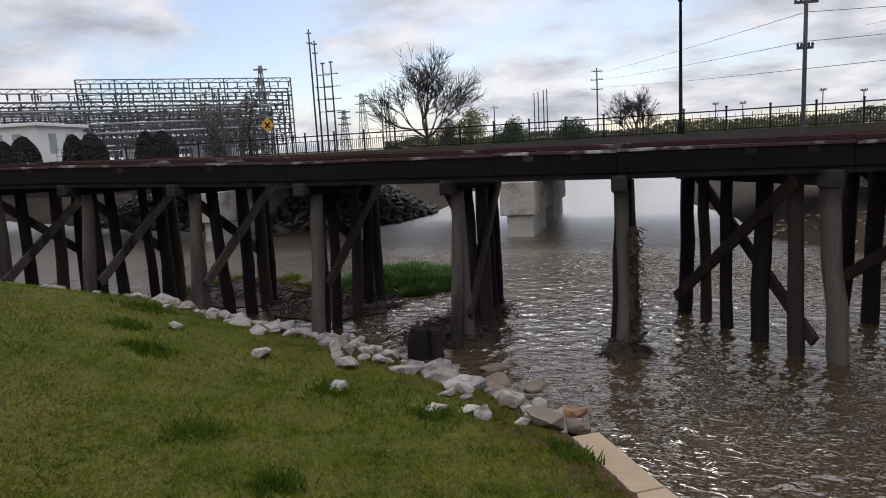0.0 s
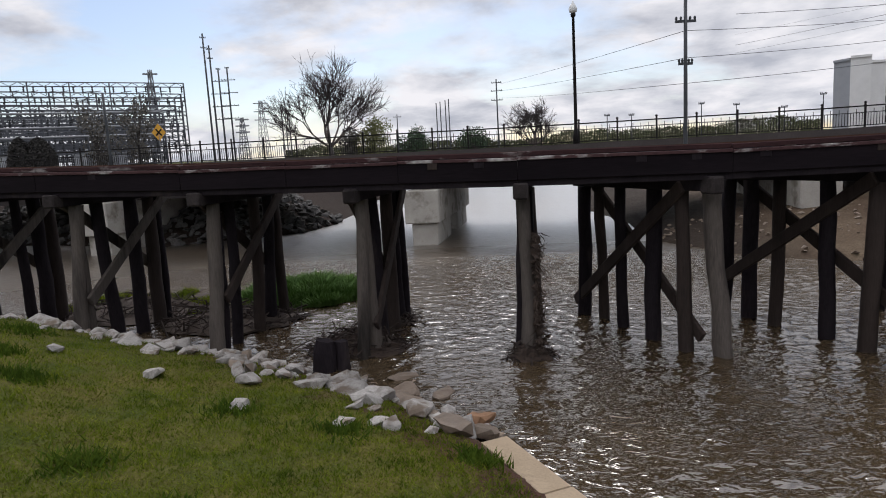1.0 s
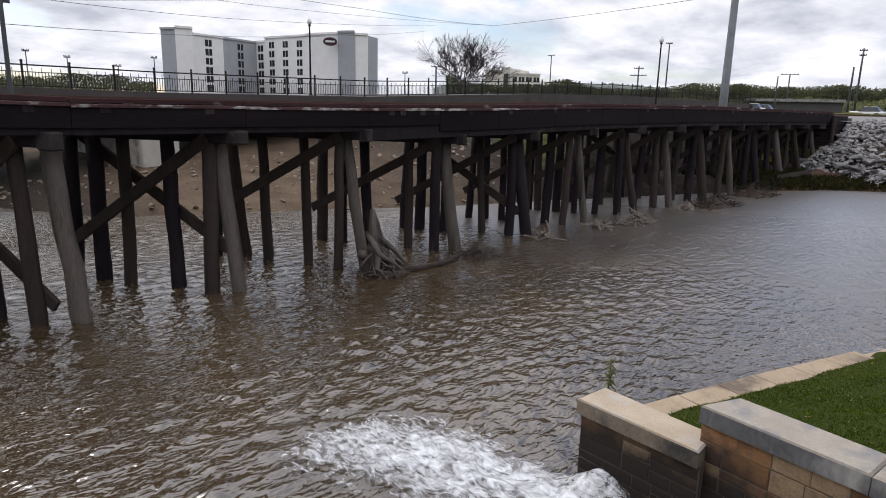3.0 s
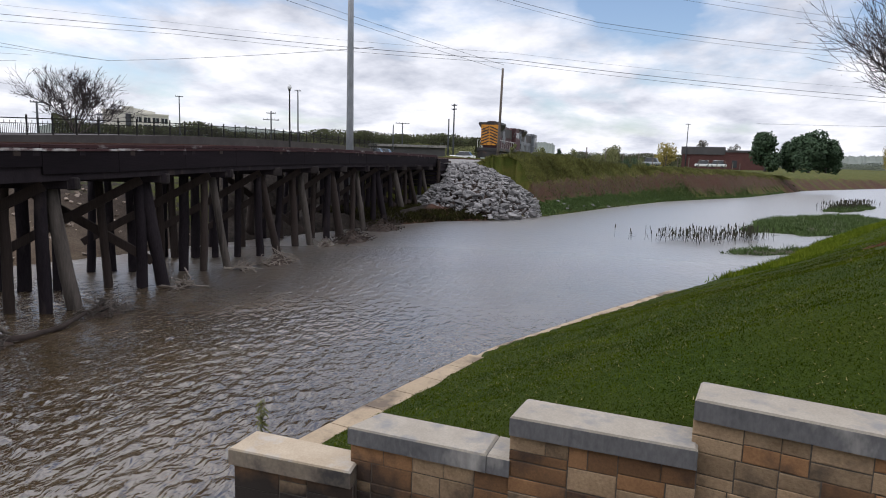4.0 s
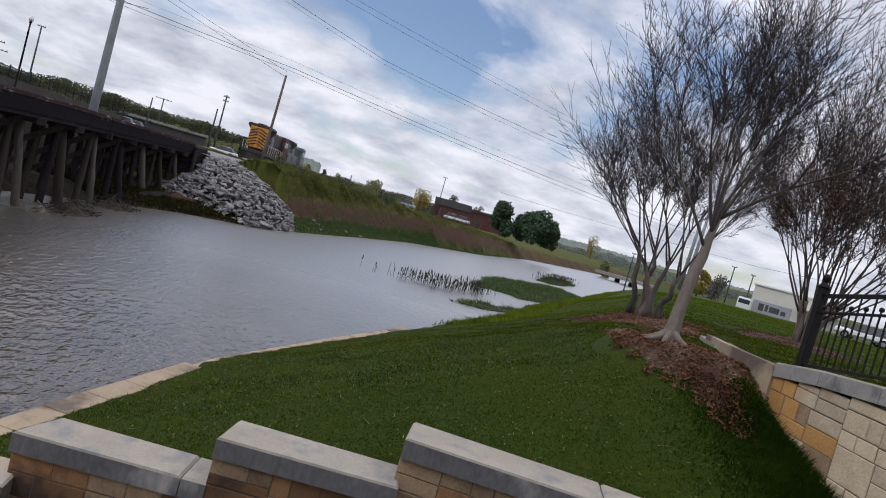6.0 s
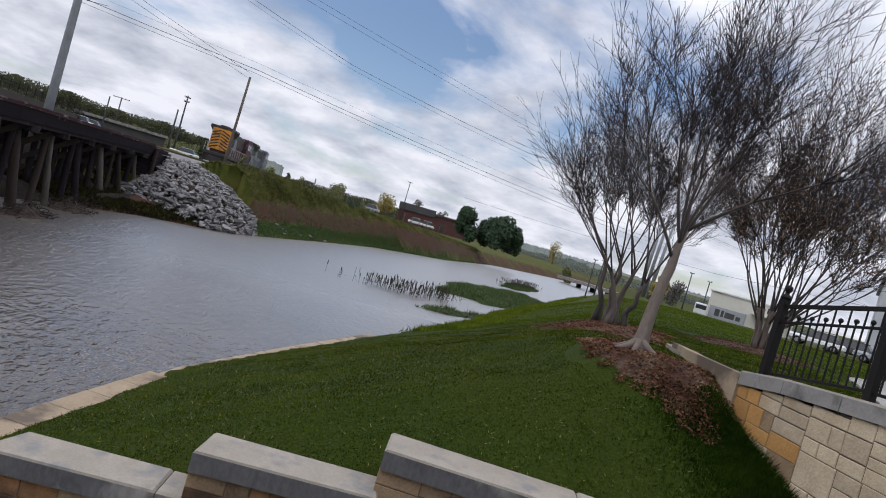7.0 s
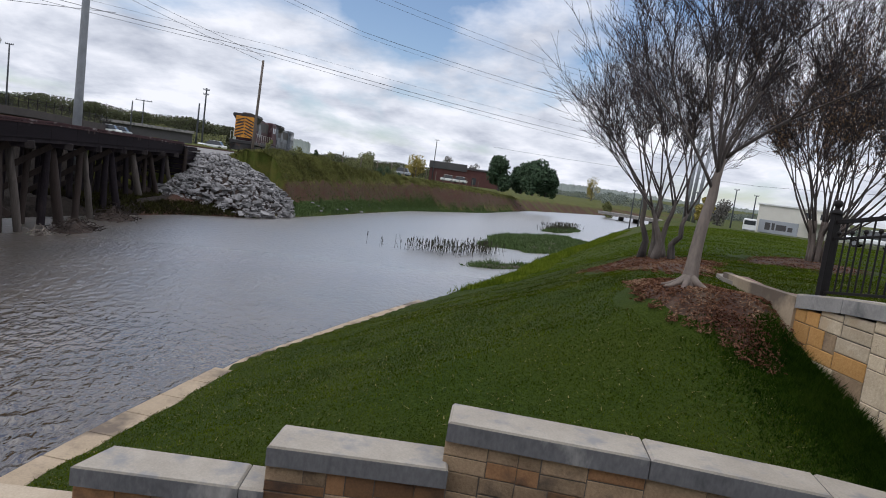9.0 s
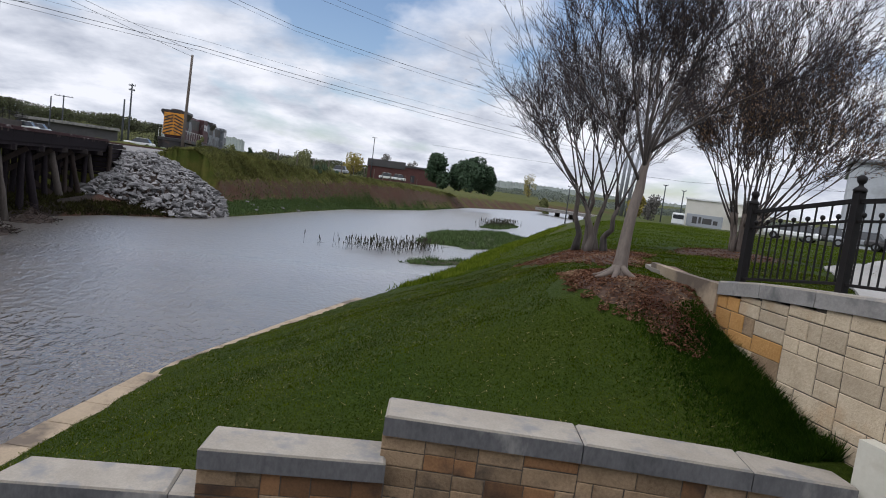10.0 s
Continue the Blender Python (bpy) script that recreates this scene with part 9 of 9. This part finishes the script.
box = trput("box", (-3.6, -1.2, 0.75), (3.6, 1.2, 3.45), M["grey_paint"])
for lo, hi in (((1.4, 1.202, 1.4), (2.4, 1.23, 2.9)), ((0.55, 1.202, 1.5), (1.1, 1.23, 2.9)), ((-1.6, 1.202, 1.5), (0.3, 1.23, 2.7)), ((-2.8, 1.202, 1.5), (-1.9, 1.23, 2.4))):
    trput("lettering_bar", lo, hi, M["roof_dark"], box, 0.0)
for x0 in (-3.2, -2.1):
    trput("wheel", (x0, -1.1, 0.0), (x0 + 0.95, 1.1, 0.95), M["iron"], tr, 0.25)
trput("side_skirt", (-1.0, 1.0, 0.25), (3.2, 1.1, 0.75), M["roof_dark"])
trput("landing_leg", (2.0, -1.0, 0.0), (2.2, 1.0, 0.75), M["steel_dark"])
cabp = spot(-33.9, 0, 149)
m2 = Matrix.Translation((cabp.x, cabp.y, 2.95)) @ Matrix.Rotation(radians(-33 + 88), 4, "Z")
lorry = thing("lorry_cab", "white lorry tractor parked beside the trailer", "lorry", at=(cabp.x, cabp.y, 2.95))
cb = part("cab", Shape().box((-1.3, -1.2, 0.7), (1.3, 1.2, 3.2), m2, 0.2), M["white_paint"], lorry)
part("windscreen", Shape().box((-1.1, 1.19, 1.9), (1.1, 1.24, 2.8), m2), M["glass_dark"], cb)
part("wheel", Shape().box((-1.2, -1.2, 0.0), (-0.3, 1.2, 0.9), m2, 0.25), M["iron"], lorry)
part("wheel", Shape().box((0.5, -1.2, 0.0), (1.4, 1.2, 0.9), m2, 0.25), M["iron"], lorry)
# three tall grey masts close together beyond the lawn
for az, top, slant in ((-28.85, 6.5, 0.2), (-29.2, 6.9, 0.3), (-29.6, 6.2, 0.4)):
    a, b = spot(az, -0.9, 125), spot(az - slant, top, 125)
    solo("mast", Shape().tube([tuple(a), tuple(a.lerp(b, 0.5)), tuple(b)], [0.36, 0.31, 0.24], 12), M["steel"], "tall tapered grey mast beyond the lawn", "mast", "grey masts beyond the lawn", smooth=True)
# warehouse behind the fence
p = spot(-53, 0, 78)
bx2 = [("wall", (-16, -10, -0.5), (10.2, 10, 7.3), M["warehouse_wall"], None), ("wall", (-16.1, -9, 7.3), (-6, 9, 8.6), M["grey_paint"], None), ("roof", (-16.3, -10.3, 7.3), (10.5, 10.3, 7.6), M["grey_paint"], None)]
for k in range(7):
    bx2.append(("window", (-13 + 3.6 * k, 10.0, 2.6), (-12.0 + 3.6 * k, 10.07, 4.2), M["glass_dark"], 0))
oriented("warehouse", "large pale flat-roofed warehouse with small dark windows", "building", (p.x, p.y, 4.7), radians(-53 + 90 + 8), bx2)
for az, dist, mat, label in ((-42.5, 62, "white_paint", "white car parked before the warehouse"), (-44.6, 62, "roof_dark", "dark car parked before the warehouse"), (-47.0, 61, "grey_paint", "grey car parked before the warehouse"), (-49.4, 60, "roof_dark", "dark car parked before the warehouse")):
    p = spot(az, 0, dist)
    car(p.x, p.y, ground_z(p.x, p.y) + 0.02, radians(az + 80), M[mat], label)
for az, el in ((-32.5, 2.6), (-34.0, 2.3), (-28.9, 2.2), (-29.6, 2.0), (-25.3, 1.6), (-24.6, 1.5)):
    far_pole(az, 150, el, ((0.99, 0.5),), "slim car park light far off")


# ---- reeds, marsh islands and white water ----
def island(name, centre, rx, ry, turn, tall, label, seed):
    r = random.Random(seed)
    s = Shape()
    n, rings = 36, 6
    lim = [1 + 0.16 * math.sin(2 * 6.283 * k / n + seed) + 0.12 * math.sin(5 * 6.283 * k / n) + r.uniform(-0.06, 0.06) for k in range(n)]
    c, q = math.cos(turn), math.sin(turn)
    for j in range(rings + 1):
        for k in range(n):
            u, a = j / rings, 6.283 * k / n
            x, y = math.cos(a) * rx * u * lim[k], math.sin(a) * ry * u * lim[k]
            s.v.append((centre[0] + c * x - q * y, centre[1] + q * x + c * y, tall * (1 - u ** 3) - 0.12 * u ** 4 + r.uniform(0, 0.03)))
    s.f += [(j * n + k, j * n + (k + 1) % n, (j + 1) * n + (k + 1) % n, (j + 1) * n + k) for j in range(rings) for k in range(n)]
    solo(name, s, M["drift_dark"], label, "island", kind="structure", smooth=True)
    g = np.random.default_rng(seed)
    m = int(rx * ry * 420)
    u, a = np.sqrt(g.random(m)), g.uniform(0, 6.283, m)
    li = np.interp(a, np.arange(n) * 6.283 / n, lim)
    x, y = np.cos(a) * rx * u * li, np.sin(a) * ry * u * li
    pts = np.stack([centre[0] + c * x - q * y, centre[1] + q * x + c * y, tall * (1 - u ** 3) - 0.05], 1)
    blades(name + "_grass", pts, g.uniform(0.08, 0.42, m) * (0.35 + 0.9 * np.clip(0.5 + ripple(pts[:, 0], pts[:, 1], 2.6) + 0.5 * ripple(pts[:, 0], pts[:, 1], 1.1, 2.0), 0, 1)), M["leaf_green"], "low green marsh plants on the island", seed + 1, 0.5, 0.035, "weeds")


island("marsh_island", (67.0, -20.8), 17.0, 4.0, radians(-33), 0.38, "low muddy marsh island in the creek", 5)
island("marsh_island", (42.2, -10.6), 3.3, 1.3, radians(-52), 0.08, "flat green mat of marsh plants", 9)
island("marsh_island", (97.5, -33.6), 11.5, 1.9, radians(-32), 0.3, "far marsh island in the creek", 12)


def reeds(name, centre, rx, ry, turn, count, tall, label, seed):
    r = random.Random(seed)
    s = Shape()
    c, q = math.cos(turn), math.sin(turn)
    for _ in range(count):
        x, y = r.gauss(0, 0.5) * rx, r.gauss(0, 0.5) * ry
        p = Vector((centre[0] + c * x - q * y, centre[1] + q * x + c * y, -0.1))
        h = tall * r.uniform(0.45, 1.15)
        top = p + Vector((r.gauss(0, 0.09), r.gauss(0, 0.09), h))
        w = r.uniform(0.014, 0.035)
        s.tube([p, p + (top - p) * 0.6, top], [w * 0.4, w * 0.5, w * 0.45], 4)
        if r.random() < 0.6:
            s.tube([p + (top - p) * 0.74, p + (top - p) * 0.8, p + (top - p) * 1.05], [w * 0.6, w * 1.5, w * 1.1], 5)
        if r.random() < 0.5:
            s.tube([p + (top - p) * 0.5, p + (top - p) * 0.5 + Vector((r.gauss(0, 0.2), r.gauss(0, 0.2), -0.1 + r.random() * 0.3))], [w * 0.4, w * 0.2], 3)
    return solo(name, s, M["reed"], label, "reeds", kind="stuff")


reeds("reeds", (46.6, -6.9), 3.4, 1.7, radians(-68), 200, 1.0, "dark dead cattail stalks standing in the water", 1)
reeds("reeds", (49.5, -10.4), 2.4, 1.6, radians(-45), 110, 1.0, "dark dead cattail stalks at the island's edge", 2)
reeds("reeds", (97.0, -33.3), 9.0, 1.5, radians(-32), 420, 1.25, "dark dead cattail stalks far off", 3)


# white water where the spillway meets the creek
def foam_material():
    mt = bpy.data.materials.new("white_water")
    mt.use_nodes = True
    t = mt.node_tree
    b = t.nodes["Principled BSDF"]
    geo = t.nodes.new("ShaderNodeNewGeometry")
    n1 = t.nodes.new("ShaderNodeTexNoise")
    n1.inputs["Scale"].default_value, n1.inputs["Detail"].default_value, n1.inputs["Distortion"].default_value = 3.4, 10.0, 1.6
    t.links.new(geo.outputs["Position"], n1.inputs["Vector"])
    # wisps drawn out by the current over a finer lace
    mp = t.nodes.new("ShaderNodeMapping")
    mp.inputs["Scale"].default_value, mp.inputs["Rotation"].default_value = (1.0, 0.45, 1.0), (0, 0, radians(25))
    t.links.new(geo.outputs["Position"], mp.inputs["Vector"])
    n2 = t.nodes.new("ShaderNodeTexNoise")
    n2.inputs["Scale"].default_value, n2.inputs["Detail"].default_value, n2.inputs["Roughness"].default_value, n2.inputs["Distortion"].default_value = 9.0, 10.0, 0.7, 0.8
    t.links.new(mp.outputs[0], n2.inputs["Vector"])
    lace = t.nodes.new("ShaderNodeMath")
    lace.operation = "MULTIPLY_ADD"
    lace.inputs[1].default_value = 0.75
    t.links.new(n2.outputs[0], lace.inputs[0])
    at = t.nodes.new("ShaderNodeAttribute")
    at.attribute_name = "froth"
    t.links.new(at.outputs["Fac"], lace.inputs[2])
    add = t.nodes.new("ShaderNodeMath")
    add.operation = "MULTIPLY_ADD"
    add.inputs[1].default_value = 0.4
    t.links.new(n1.outputs[0], add.inputs[0])
    t.links.new(lace.outputs[0], add.inputs[2])
    r = t.nodes.new("ShaderNodeValToRGB")
    r.color_ramp.elements[0].position, r.color_ramp.elements[1].position = 0.72, 1.0
    t.links.new(add.outputs[0], r.inputs[0])
    clear = t.nodes.new("ShaderNodeBsdfTransparent")
    mx = t.nodes.new("ShaderNodeMixShader")
    b.inputs["Base Color"].default_value = (0.64, 0.65, 0.66, 1)
    b.inputs["Roughness"].default_value = 0.5
    t.links.new(r.outputs[0], mx.inputs[0])
    t.links.new(clear.outputs[0], mx.inputs[1])
    t.links.new(b.outputs[0], mx.inputs[2])
    bp = t.nodes.new("ShaderNodeBump")
    bp.inputs["Strength"].default_value, bp.inputs["Distance"].default_value = 0.8, 0.06
    t.links.new(n1.outputs[0], bp.inputs["Height"])
    t.links.new(bp.outputs[0], b.inputs["Normal"])
    t.links.new(mx.outputs[0], t.nodes["Material Output"].inputs[0])
    return mt


fx, fy = np.meshgrid(np.linspace(1.2, 7.4, 120), np.linspace(-2.0, 11.0, 230), indexing="ij")
px, py = fx.ravel(), fy.ravel()
bell = lambda cx, cy, wx, wy: np.exp(-(((px - cx) / wx) ** 2 + ((py - cy) / wy) ** 2))
core = bell(5.7, 6.1, 1.25, 1.15) + bell(6.0, 4.6, 0.75, 1.2) + 0.6 * bell(4.9, 7.3, 1.3, 0.7) + 0.7 * bell(6.1, 2.0, 0.55, 2.2)
# two smooth swells where the water leaps against the wall
hump = 0.95 * bell(6.55, 3.75, 0.40, 0.45) + 1.25 * bell(6.65, 2.1, 0.40, 0.5) + 0.6 * bell(6.4, 0.2, 0.4, 0.6) + 0.35 * bell(6.6, 2.6, 0.4, 1.3)
wave = 0.02 + core * 0.07 * (1 + 0.9 * ripple(px, py, 1.1) + 0.5 * ripple(px * 1.3, py, 0.45, 2.0)) + 0.46 * hump
fz = wave_z(px, py) + np.maximum(0.018, wave)
froth = np.clip(core * 0.30 + 0.14 * hump, 0, 0.30) - 0.25 * (1 - np.clip(core * 2.2, 0, 1)) + 0.05 * ripple(px, py, 0.9, 4.0)
ids = np.arange(px.size).reshape(fx.shape)
quads = np.stack([ids[:-1, :-1], ids[1:, :-1], ids[1:, 1:], ids[:-1, 1:]], -1).reshape(-1, 4)
me = bpy.data.meshes.new("white_water")
me.from_pydata(np.stack([px, py, fz], 1).tolist(), [], quads.tolist())
me.polygons.foreach_set("use_smooth", [True] * len(me.polygons))
me.attributes.new("froth", "FLOAT", "POINT").data.foreach_set("value", froth.astype(np.float32))
me.materials.append(foam_material())
tagged(new("white_water", me), "foaming white water below the spillway", "water", kind="structure")
